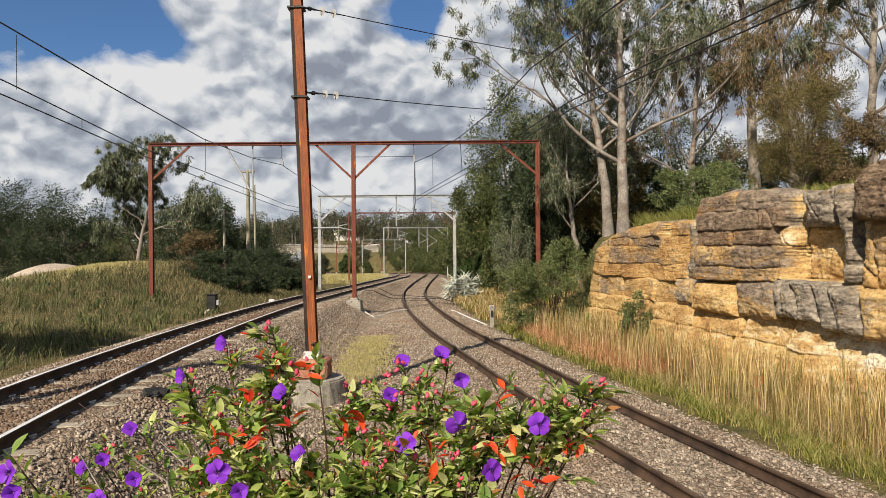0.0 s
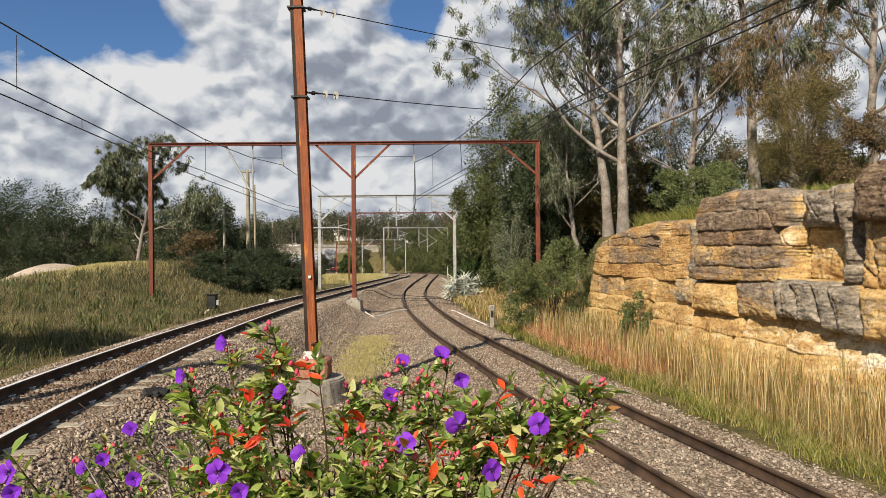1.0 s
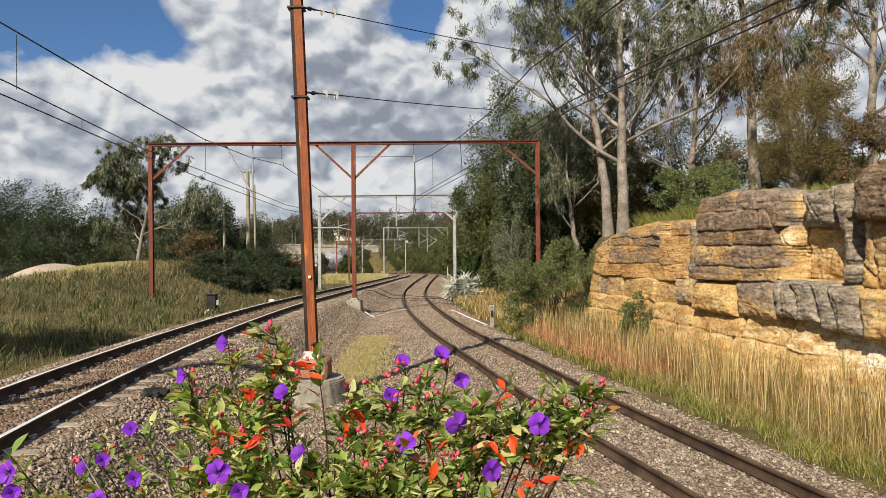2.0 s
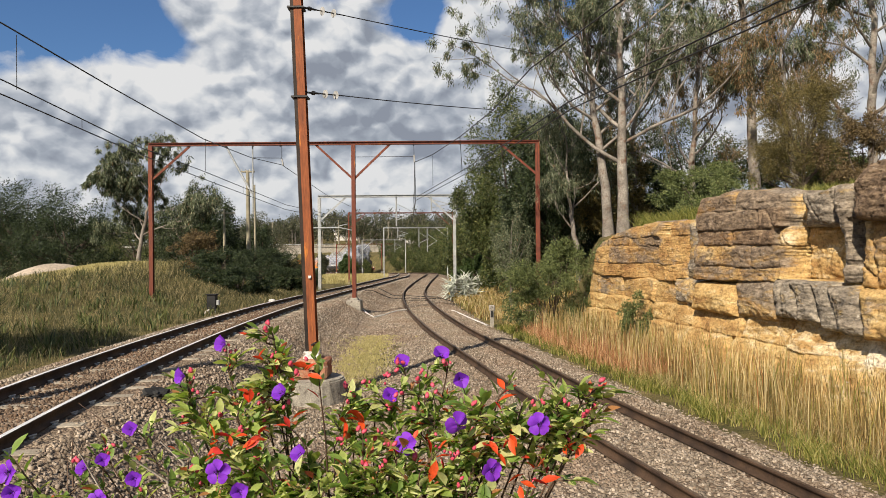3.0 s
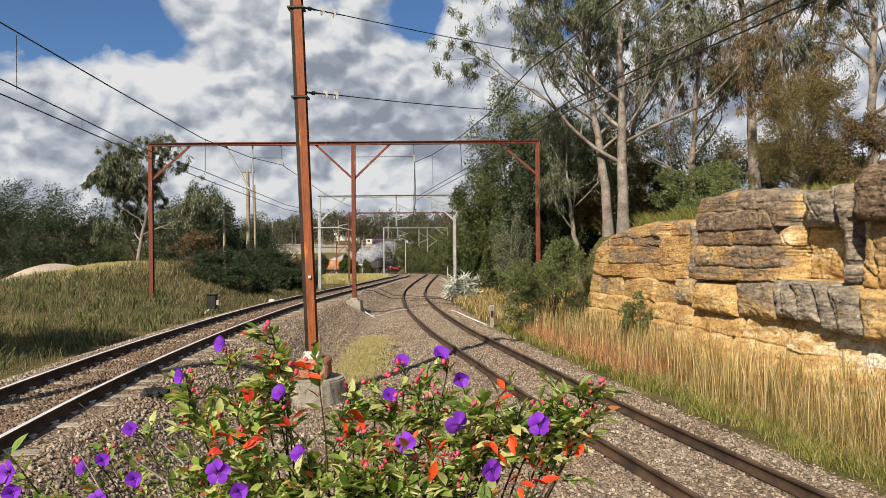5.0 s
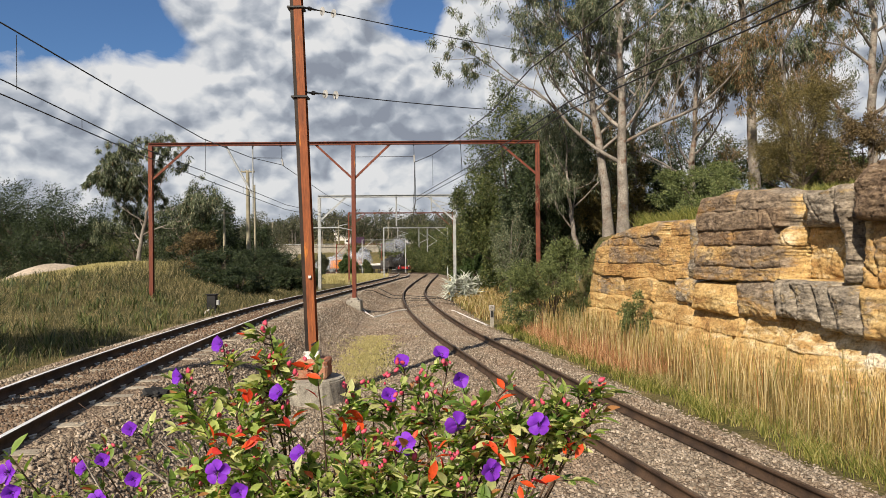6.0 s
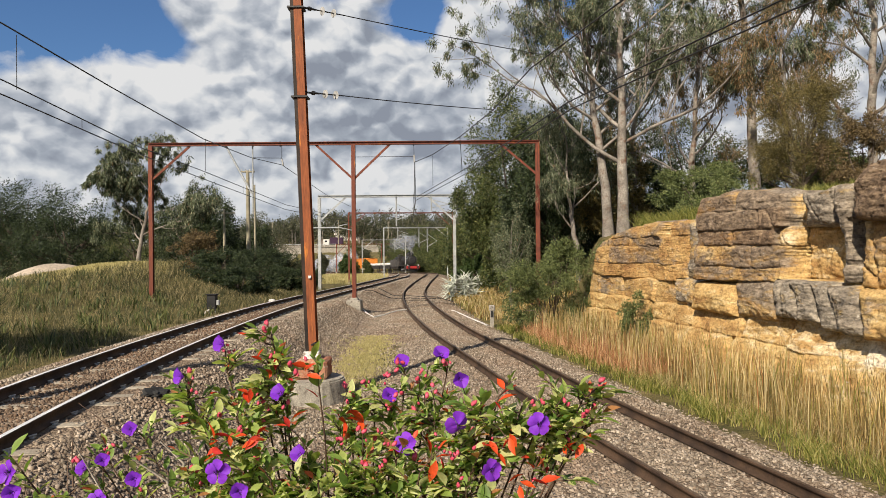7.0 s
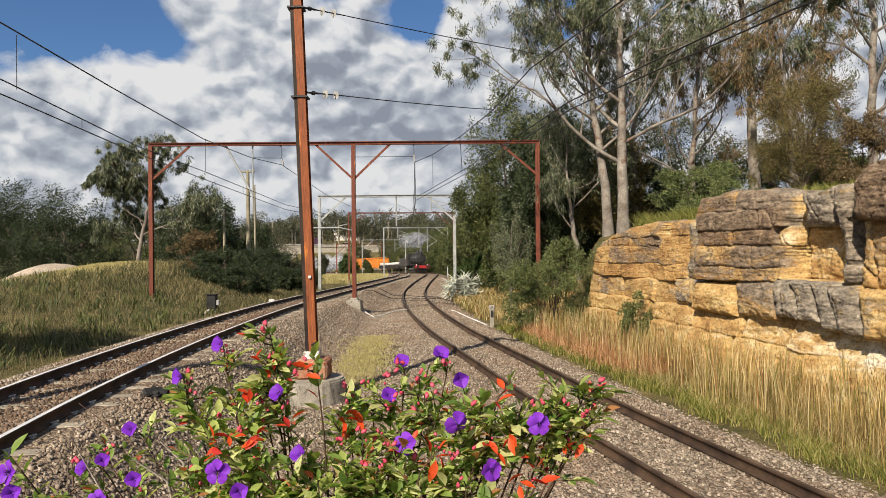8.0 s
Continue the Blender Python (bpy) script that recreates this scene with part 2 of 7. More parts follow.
M = {
    "earth": material("earth", earth),
    "rock": material("rock", rock),
    "ballast": material("ballast", stones, stops=[(0.0, (0.105, 0.087, 0.067)), (0.4, (0.215, 0.178, 0.138)), (0.8, (0.30, 0.25, 0.196)), (1.0, (0.43, 0.37, 0.30))]),
    "ballast_brown": material("ballast_brown", stones, stops=[(0.0, (0.06, 0.042, 0.03)), (0.5, (0.13, 0.09, 0.062)), (0.85, (0.19, 0.14, 0.10)), (1.0, (0.29, 0.23, 0.17))]),
    "rail_side": material("rail_side", mottled, a=(0.03, 0.018, 0.012), b=(0.09, 0.054, 0.032), scale=2.0, fine=40.0, rough=0.75, bump=0.2, dist=0.003),
    # pale, barely metallic: the sky's glint on polished rail tops put into the colour
    "rail_top_glint": material("rail_top_glint", mottled, a=(0.66, 0.66, 0.66), b=(0.80, 0.80, 0.80), scale=2.0, fine=60.0, rough=0.4, metal=0.1, bump=0.05, dist=0.001),
    "rail_worn": material("rail_worn", mottled, a=(0.09, 0.06, 0.042), b=(0.17, 0.125, 0.09), scale=2.0, fine=60.0, rough=0.5, metal=0.3, bump=0.05, dist=0.001),
    "concrete": material("concrete", mottled, a=(0.26, 0.24, 0.20), b=(0.42, 0.39, 0.33), c=(0.12, 0.10, 0.085), scale=2.5, fine=35.0, bump=0.35, dist=0.01),
    "footing": material("footing", mottled, a=(0.36, 0.12, 0.065), b=(0.42, 0.23, 0.14), c=(0.46, 0.38, 0.30), scale=3.5, fine=30.0, bump=0.35, dist=0.01),
    "sleeper": material("sleeper", mottled, a=(0.30, 0.26, 0.20), b=(0.44, 0.39, 0.31), scale=4.0, fine=40.0, bump=0.3, dist=0.006, vary=0.3),
    "rust": material("rust", rusty, paint=(0.13, 0.034, 0.018), rust=(0.28, 0.09, 0.025), dark=(0.06, 0.02, 0.012)),
    "mast": material("mast", rusty, paint=(0.21, 0.06, 0.018), rust=(0.58, 0.20, 0.03), dark=(0.11, 0.03, 0.012)),
    "galv": material("galv", mottled, a=(0.34, 0.36, 0.37), b=(0.50, 0.52, 0.52), scale=1.5, fine=25.0, rough=0.5, metal=0.35, bump=0.08, dist=0.002),
    "wire": material("wire", mottled, a=(0.02, 0.022, 0.024), b=(0.05, 0.05, 0.05), scale=6.0, fine=40.0, rough=0.5, metal=0.4, bump=0.0),
    "porcelain": material("porcelain", mottled, a=(0.30, 0.30, 0.29), b=(0.48, 0.48, 0.47), scale=9.0, fine=60.0, rough=0.2, bump=0.02, dist=0.001, spec=0.5),
    "pole_wood": material("pole_wood", mottled, a=(0.24, 0.22, 0.16), b=(0.36, 0.33, 0.24), scale=1.2, fine=30.0, rough=0.9, bump=0.3, dist=0.01),
    "bark_pale": material("bark_pale", mottled, a=(0.15, 0.13, 0.11), b=(0.33, 0.30, 0.26), c=(0.15, 0.085, 0.055), scale=1.1, fine=14.0, rough=0.85, bump=0.4, dist=0.02),
    "bark_dark": material("bark_dark", mottled, a=(0.06, 0.045, 0.035), b=(0.17, 0.13, 0.10), scale=2.0, fine=18.0, rough=0.9, bump=0.6, dist=0.02),
    "white_paint": material("white_paint", mottled, a=(0.62, 0.60, 0.56), b=(0.78, 0.77, 0.74), c=(0.35, 0.30, 0.25), scale=4.0, fine=30.0, rough=0.6, bump=0.1, dist=0.003),
    "black_iron": material("black_iron", mottled, a=(0.010, 0.010, 0.011), b=(0.035, 0.033, 0.032), scale=1.5, fine=20.0, rough=0.42, bump=0.1, dist=0.004, spec=0.5),
    "grime": material("grime", mottled, a=(0.035, 0.033, 0.031), b=(0.10, 0.095, 0.09), scale=0.8, fine=12.0, rough=0.55, bump=0.1, dist=0.004, spec=0.45),
    "red_paint": material("red_paint", mottled, a=(0.30, 0.02, 0.022), b=(0.45, 0.04, 0.04), scale=2.0, fine=20.0, rough=0.45, bump=0.05, dist=0.003),
    "orange_paint": material("orange_paint", mottled, a=(0.62, 0.19, 0.025), b=(0.78, 0.28, 0.045), scale=0.8, fine=12.0, rough=0.55, bump=0.05, dist=0.004),
    # near-black colour in place of the shade in the mast's recess
    "mast_shade": material("mast_shade", mottled, a=(0.012, 0.009, 0.007), b=(0.04, 0.024, 0.016), scale=2.0, fine=30.0, rough=0.7, bump=0.1, dist=0.003),
    "tarmac": material("tarmac", mottled, a=(0.04, 0.04, 0.04), b=(0.07, 0.07, 0.068), scale=0.5, fine=8.0, rough=0.95, bump=0.1, dist=0.01),
    "glass_dark": material("glass_dark", mottled, a=(0.01, 0.012, 0.014), b=(0.02, 0.024, 0.028), scale=1.0, fine=5.0, rough=0.08, bump=0.0, spec=0.6),
    "rubber": material("rubber", mottled, a=(0.012, 0.012, 0.012), b=(0.03, 0.03, 0.03), scale=3.0, fine=20.0, rough=0.8, bump=0.05, dist=0.003),
    "maroon": material("maroon", mottled, a=(0.035, 0.012, 0.035), b=(0.05, 0.02, 0.05), scale=0.7, fine=9.0, rough=0.5, bump=0.02, dist=0.003),
    "coal": material("coal", mottled, a=(0.008, 0.008, 0.009), b=(0.03, 0.03, 0.03), scale=5.0, fine=18.0, rough=0.6, bump=0.8, dist=0.05),
    "steam": material("steam", steamy),
    "thin_steam": material("thin_steam", steamy, most=0.46),
    "sand": material("sand", mottled, a=(0.36, 0.30, 0.23), b=(0.48, 0.41, 0.32), scale=0.5, fine=6.0, rough=0.95, bump=0.4, dist=0.05),
}

GREEN = {
    # the gum's palest tone stands in for highlights on glossy leaves
    "gum": [(0.0, (0.022, 0.032, 0.016)), (0.35, (0.070, 0.090, 0.050)), (0.7, (0.145, 0.165, 0.105)), (0.95, (0.30, 0.31, 0.23)), (1.0, (0.24, 0.14, 0.07))],
    "gum_tan": [(0.0, (0.04, 0.042, 0.02)), (0.35, (0.105, 0.09, 0.042)), (0.7, (0.18, 0.125, 0.062)), (1.0, (0.27, 0.155, 0.08))],
    "dense": [(0.0, (0.020, 0.032, 0.010)), (0.5, (0.066, 0.085, 0.028)), (0.9, (0.13, 0.145, 0.055)), (1.0, (0.20, 0.19, 0.08))],
    "shrub": [(0.0, (0.035, 0.05, 0.016)), (0.5, (0.10, 0.128, 0.044)), (1.0, (0.20, 0.22, 0.09))],
    "olive": [(0.0, (0.035, 0.032, 0.012)), (0.5, (0.11, 0.092, 0.032)), (1.0, (0.21, 0.165, 0.06))],
    "bright": [(0.0, (0.02, 0.038, 0.011)), (0.5, (0.05, 0.085, 0.024)), (1.0, (0.10, 0.135, 0.045))],
    "dark": [(0.0, (0.010, 0.018, 0.009)), (0.6, (0.030, 0.046, 0.020)), (1.0, (0.07, 0.088, 0.036))],
    "far": [(0.0, (0.025, 0.032, 0.018)), (0.5, (0.06, 0.065, 0.037)), (1.0, (0.12, 0.115, 0.07))],
    "brown": [(0.0, (0.05, 0.035, 0.02)), (0.5, (0.12, 0.085, 0.04)), (1.0, (0.20, 0.145, 0.07))],
    "straw": [(0.0, (0.10, 0.07, 0.03)), (0.25, (0.30, 0.21, 0.09)), (0.5, (0.50, 0.37, 0.19)), (0.76, (0.68, 0.56, 0.36)), (0.84, (0.18, 0.19, 0.05)), (0.93, (0.30, 0.27, 0.08)), (1.0, (0.36, 0.15, 0.07))],
    "rusty": [(0.0, (0.16, 0.07, 0.03)), (0.5, (0.38, 0.19, 0.09)), (1.0, (0.55, 0.36, 0.20))],
    "pale": [(0.0, (0.20, 0.175, 0.065)), (0.6, (0.34, 0.295, 0.12)), (1.0, (0.46, 0.41, 0.21))],
    "meadow": [(0.0, (0.035, 0.042, 0.018)), (0.4, (0.09, 0.09, 0.042)), (0.75, (0.19, 0.16, 0.085)), (1.0, (0.38, 0.31, 0.19))],
    "lime": [(0.0, (0.08, 0.10, 0.02)), (0.6, (0.20, 0.21, 0.05)), (1.0, (0.38, 0.34, 0.13))],
}
for _k, _s in GREEN.items():
    M["leaf_" + _k] = material("leaf_" + _k, island, stops=_s, through_light={"straw": 0.4, "lime": 0.4, "meadow": 0.35}.get(_k, 0.16),
                               patch={"gum": 0.9, "dense": 0.8, "meadow": 0.6, "straw": 1.1}.get(_k, 0.0))


# ------------------------------------------------------------------ mesh helpers
def smooth(ob):
    ob.data.shade_smooth()
    return ob


def link(name, mesh, mat, parent=None, label=""):
    ob = new(name, mesh)
    if mat:
        mesh.materials.append(M[mat] if isinstance(mat, str) else mat)
    if parent is not None:
        ob.parent = parent
    if label:
        ob["label"] = label
    return ob


def part(name, bm, mat, parent=None, label="", soft=False):
    """One bmesh as one mesh object under a thing or a part."""
    me = bpy.data.meshes.new(name)
    bm.to_mesh(me)
    bm.free()
    if soft:
        me.shade_smooth()
    return link(name, me, mat, parent, label)


def arrays(name, verts, faces, mat, parent=None, label="", soft=False):
    """A mesh of arrays: verts (n, 3), faces (m, 3 or 4)."""
    verts, faces = np.asarray(verts, np.float32).reshape(-1, 3), np.asarray(faces, np.int32)
    me = bpy.data.meshes.new(name)
    me.vertices.add(len(verts))
    me.vertices.foreach_set("co", verts.ravel())
    k = faces.shape[1]
    me.loops.add(faces.size)
    me.loops.foreach_set("vertex_index", faces.ravel())
    me.polygons.add(len(faces))
    me.polygons.foreach_set("loop_start", np.arange(0, faces.size, k, dtype=np.int32))
    me.update(calc_edges=True)
    if soft:
        me.shade_smooth()
    return link(name, me, mat, parent, label)


def thing(name, at, label, category, group="", kind=""):
    ob = new(name)
    ob.empty_display_size = 0.2
    ob.matrix_basis = at if isinstance(at, Matrix) else Matrix.Translation(at)
    return tagged(ob, label, category, group, kind)


def box(bm, x0, x1, y0, y1, z0, z1, bevel=0.0, m=None):
    r = bmesh.ops.create_cube(bm, size=1.0, matrix=Matrix.LocRotScale(((x0 + x1) / 2, (y0 + y1) / 2, (z0 + z1) / 2), None, (x1 - x0, y1 - y0, z1 - z0)))
    vs = r["verts"]
    if bevel:
        es = list({e for v in vs for e in v.link_edges})
        vs = list({v for f in bmesh.ops.bevel(bm, geom=es, offset=bevel, segments=1, affect="EDGES")["faces"] for v in f.verts} | {v for v in vs if v.is_valid})
    if m is not None:
        bmesh.ops.transform(bm, matrix=m, verts=vs)
    return vs


def rod(bm, a, b, r0, r1=None, n=8):
    a, b = Vector(a), Vector(b)
    r1 = r0 if r1 is None else r1
    q = (b - a).to_track_quat("Z", "Y").to_matrix().to_4x4()
    m = Matrix.Translation((a + b) / 2) @ q
    bmesh.ops.create_cone(bm, cap_ends=True, segments=n, radius1=r0, radius2=r1, depth=(b - a).length, matrix=m)


def bar(bm, a, b, w, d, up=(0, 0, 1)):
    """A straight member of w by d from a to b."""
    a, b = Vector(a), Vector(b)
    z = (b - a).normalized()
    x = Vector(up).cross(z)
    x = x.normalized() if x.length > 1e-4 else Vector((1, 0, 0))
    y = z.cross(x)
    m = Matrix((x, y, z)).transposed().to_4x4()
    m.translation = (a + b) / 2
    bmesh.ops.create_cube(bm, size=1.0, matrix=m @ Matrix.Diagonal((w, d, (b - a).length, 1)))


def tube(pts, radii, n=7):
    """Vertices and quads of a tube along pts."""
    pts = np.asarray(pts, float)
    radii = np.broadcast_to(np.asarray(radii, float), (len(pts),))
    t = np.gradient(pts, axis=0)
    t /= np.linalg.norm(t, axis=1)[:, None] + 1e-9
    ref = np.array([0.31, 0.95, 0.05]) if abs(t[:, 2]).mean() > 0.6 else np.array([0.05, 0.1, 1.0])
    u = np.cross(t, ref)
    u /= np.linalg.norm(u, axis=1)[:, None] + 1e-9
    v = np.cross(t, u)
    an = np.linspace(0, 2 * np.pi, n, endpoint=False)
    ring = pts[:, None] + radii[:, None, None] * (np.cos(an)[None, :, None] * u[:, None] + np.sin(an)[None, :, None] * v[:, None])
    k, j = np.meshgrid(np.arange(len(pts) - 1), np.arange(n), indexing="ij")
    a, b = k * n + j, k * n + (j + 1) % n
    return ring.reshape(-1, 3), np.stack([a, b, b + n, a + n], -1).reshape(-1, 4)


def merge(chunks):
    vs, fs, o = [], [], 0
    for v, f in chunks:
        vs.append(v)
        fs.append(np.asarray(f) + o)
        o += len(v)
    return np.concatenate(vs), np.concatenate(fs)


def curve_through(keys, vals, at):
    keys, vals, at = np.asarray(keys, float), np.asarray(vals, float), np.asarray(at, float)
    m = np.gradient(vals, keys)
    i = np.clip(np.searchsorted(keys, at) - 1, 0, len(keys) - 2)
    h = keys[i + 1] - keys[i]
    t = np.clip((at - keys[i]) / h, -1.0, 2.0)
    return ((2 * t**3 - 3 * t**2 + 1) * vals[i] + (t**3 - 2 * t**2 + t) * h * m[i] + (-2 * t**3 + 3 * t**2) * vals[i + 1] + (t**3 - t**2) * h * m[i + 1])


def step(a, b, x):
    t = np.clip((np.asarray(x, float) - a) / (b - a), 0, 1)
    return t * t * (3 - 2 * t)


def wavy(x, y, s, seed=0.0):
    """A cheap smooth unevenness of about -1 to 1."""
    x, y = np.asarray(x, float) * s + seed * 1.7, np.asarray(y, float) * s - seed * 2.3
    return (np.sin(x * 1.9 + 1.3 * np.sin(y * 1.1)) + np.sin(y * 2.3 + 1.7 * np.sin(x * 0.8 + seed)) + 0.6 * np.sin(x * 4.1 - y * 3.7)) / 2.6


# ------------------------------------------------------------------ lie of the land
R_Y = [0, 6, 9, 13, 18, 25, 35, 48, 62, 78, 95, 110, 122, 131.5, 141, 155, 165, 180, 200, 230, 250, 290]
R_X = [6.2, 4.36, 3.58, 2.64, 1.65, 0.33, -1.05, -2.04, -2.06, -1.68, -1.5, -2.1, -3.74, -5.77, -8.06, -12.1, -15.8, -21.8, -30.5, -47, -62, -100]
R_Z = [-0.22, -0.22, -0.21, -0.21, -0.21, -0.23, -0.25, -0.29, -0.34, -0.42, -0.67, -1.1, -1.45, -1.75, -2.1, -2.6, -2.9, -3.3, -3.8, -4.4, -4.7, -5]
L_Y = [0, 7, 10, 14, 20, 28, 38, 50, 65, 80, 95, 110, 122, 141, 155, 165, 180, 200, 230, 250, 290]
L_X = [-5.0, -5.9, -6.23, -6.52, -6.73, -6.71, -6.38, -5.87, -5.32, -5.0, -5.5, -6.5, -8.2, -12.7, -16.8, -20.6, -26.6, -35.3, -52, -67, -105]
L_Z = [0.56, 0.56, 0.58, 0.59, 0.58, 0.54, 0.4, 0.2, -0.05, -0.36, -0.68, -1.1, -1.45, -2.1, -2.6, -2.9, -3.3, -3.8, -4.4, -4.7, -5]


def track(side, y):
    """Middle of the track and height of its rail heads at the distance y."""
    return (curve_through(R_Y, R_X, y), curve_through(R_Y, R_Z, y)) if side == "R" else (curve_through(L_Y, L_X, y), curve_through(L_Y, L_Z, y))


def cliff_x(y):
    return 9.0 - 0.2 * (np.asarray(y, float) - 12.0)


def height(x, y):
    """Height of the ground, without the rock face."""
    x, y = np.asarray(x, float), np.asarray(y, float)
    yc = np.clip(y, 0, 290)
    xl, zl = track("L", yc)
    xr, zr = track("R", yc)
    bl, br = zl - 0.19, zr - 0.19
    t = step(xl + 1.4, np.minimum(xl + 3.5, xr - 1.2), x)
    z = bl + (br - bl) * t - 0.06 * np.sin(np.pi * np.clip((x - xl - 1.4) / np.maximum(xr - xl - 2.8, 0.1), 0, 1)) + 0.02 * ((np.abs(x - xl) < 0.68) | (np.abs(x - xr) < 0.68))
    # right verge, rock shelf, bank
    far = step(28, 40, y)
    edge = cliff_x(np.clip(y, 5, 31)) * (1 - far) + (xr + 5.0) * far
    wide = 0.9 * (1 - far) + 7.0 * far
    top = 3.72 - 0.5 * step(19.0, 19.7, y) * (1 - far) - 0.9 * far - 2.2 * step(60, 110, y)
    right = br - 0.28 * step(xr + 1.3, xr + 2.6, x) + 0.12 * step(xr + 3.0, edge, x)
    rise = step(edge + 0.3, edge + 0.3 + wide, x)
    right = right + (np.maximum(top, br) + 0.05 * np.clip(x - edge, 0, 14) - br + 0.2) * rise + 0.10 * wavy(x, y, 0.5, 3) * rise
    z = np.where(x > xr, right, z)
    # left verge and the grassy mound
    left = bl - 0.35 * step(xl - 1.4, xl - 2.9, x)
    slope = step(xl - 2.6, xl - 13.5, x)
    crest = 2.25 * np.exp(-((y - 44.0) / 14.0) ** 2) * np.where(x > -19, 1.0, np.exp(-((x + 19.0) / 7.5) ** 2)) + 0.35 * np.exp(-((y - 20) / 14.0) ** 2)
    left = left + slope * (crest - 0.9 * step(-30, -60, x)) + slope * 0.10 * wavy(x, y, 0.45, 1)
    z = np.where(x < xl, left, z)
    # the far side of the valley
    hill = step(256.3, 257.5, y) * 2.6 + step(270, 420, y) * 10.0 + step(420, 900, y) * 10.0 + step(900, 2500, y) * 20
    side = step(60, 240, np.abs(x + 20)) * 6.0
    return z + hill + np.where(y > 60, side, side * 0.3) * step(60, 160, y)


def make_ground():
    def spread(a, b, first, grow):
        out, d = [a], first
        while out[-1] < b:
            out.append(out[-1] + d)
            d *= grow
        return out
    xs = np.unique(np.round(np.concatenate([np.arange(-32, 18, 0.4), 18 + np.array(spread(0, 2600, 0.5, 1.14)), -32 - np.array(spread(0, 2600, 0.5, 1.14))]), 3))
    ys = np.unique(np.round(np.concatenate([np.arange(-6, 60, 0.4), 60 + np.array(spread(0, 3600, 0.5, 1.035)), -6 - np.array(spread(0, 900, 0.6, 1.25))]), 3))
    X, Y = np.meshgrid(xs, ys)
    Z = height(X, Y)
    V = np.stack([X, Y, Z], -1).reshape(-1, 3)
    nx, ny = len(xs), len(ys)
    i, j = np.meshgrid(np.arange(ny - 1), np.arange(nx - 1), indexing="ij")
    a = i * nx + j
    F = np.stack([a, a + 1, a + nx + 1, a + nx], -1).reshape(-1, 4)
    ob = arrays("ground", V, F, "earth", soft=True)
    yc = np.clip(Y, 0, 290)
    xl, xr = track("L", yc)[0], track("R", yc)[0]
    cover = np.maximum(step(xr + 2.0, xr + 2.8, X), step(xl - 2.0, xl - 3.4, X))
    patch = np.exp(-(((X + 1.9) / 1.1) ** 2 + ((Y - 20.5) / 4.5) ** 2))
    cover = np.maximum(cover, 0.75 * patch)
    at = ob.data.attributes.new("cover", "FLOAT", "POINT")
    at.data.foreach_set("value", cover.ravel().astype(np.float32))
    tagged(ob, "gravelly railway ground with dry grass on its banks", "ground", kind="structure")
    return ob


make_ground()


# ------------------------------------------------------------------ tracks
GAUGE = 0.7525
RAIL_PROFILE = [(-0.073, -0.172), (0.073, -0.172), (0.073, -0.160), (0.016, -0.142), (0.010, -0.05), (0.036, -0.038), (0.036, -0.006),
                (0.028, 0.0), (-0.028, 0.0), (-0.036, -0.006), (-0.036, -0.038), (-0.010, -0.05), (-0.016, -0.142), (-0.073, -0.160)]


def offset_path(side, off, ys):
    x, z = track(side, ys)
    dx = np.gradient(x, ys)
    s = np.sqrt(1 + dx * dx)
    return np.stack([x + off / s, ys - off * dx / s, z], 1), np.stack([1 / s, -dx / s, 0 * s], 1)


def make_rail(side, off, look_words):
    ys = np.concatenate([np.arange(-4, 60, 0.5), np.arange(60, 290, 2.0)])
    p, n = offset_path(side, off, ys)
    prof = np.array(RAIL_PROFILE)
    V = p[:, None] + prof[None, :, :1] * n[:, None] + np.array([0, 0, 1.0]) * prof[None, :, 1:]
    k, m = len(ys), len(prof)
    i, j = np.meshgrid(np.arange(k - 1), np.arange(m), indexing="ij")
    a, b = i * m + j, i * m + (j + 1) % m
    F = np.stack([a, b, b + m, a + m], -1).reshape(-1, 4)
    ob = arrays("rail", V, F, "rail_side")
    band = np.stack([p + n * q + np.array([0, 0, 0.0015]) for q in ((-0.035, 0.035) if side == "L" else (-0.027, 0.027))], 1)
    a = np.arange(k - 1) * 2
    arrays("running_band", band, np.stack([a, a + 1, a + 3, a + 2], -1), "rail_top_glint" if side == "L" else "rail_worn", ob, "worn top of the rail")
    return tagged(ob, look_words, "rail", "rails of the two tracks")


for _s, _o in (("R", -GAUGE), ("R", GAUGE)):
    make_rail(_s, _o, "brown rusted steel rail with a worn top")
for _s, _o in (("L", -GAUGE), ("L", GAUGE)):
    make_rail(_s, _o, "dark steel rail with a bright polished top")


def make_sleepers():
    for side in "LR":
        bm = bmesh.new()
        box(bm, -1.24, 1.24, -0.12, 0.12, -0.16, 0.0, 0.02)
        first = tagged(part("sleeper", bm, "sleeper"), "weathered grey concrete sleeper bedded in ballast", "sleeper", "sleepers of the tracks")
        clip = None
        for off in (-GAUGE - 0.1, -GAUGE + 0.1, GAUGE - 0.1, GAUGE + 0.1):
            bm = bmesh.new()
            box(bm, off - 0.03, off + 0.03, -0.035, 0.035, 0.0, 0.03, 0.008)
            rod(bm, (off - 0.03, -0.05, 0.04), (off + 0.03, 0.04, 0.045), 0.011, n=6)
            clip = part("rail_clip", bm, "galv" if side == "L" else "rail_side", first)
        ys = np.arange(3.0, 75.0, 0.62)
        p, n = offset_path(side, 0.0, ys)
        down = -0.184 if side == "L" else -0.222
        for i, (q, v) in enumerate(zip(p, n)):
            m = Matrix.Translation((q[0], q[1], q[2] + down + 0.008 * math.sin(i * 2.7))) @ pose(0, 0, 0, 0, 0, math.degrees(math.atan2(v[1], v[0])))
            if i == 0:
                first.matrix_basis = m
            else:
                copy_thing(first, m)


make_sleepers()


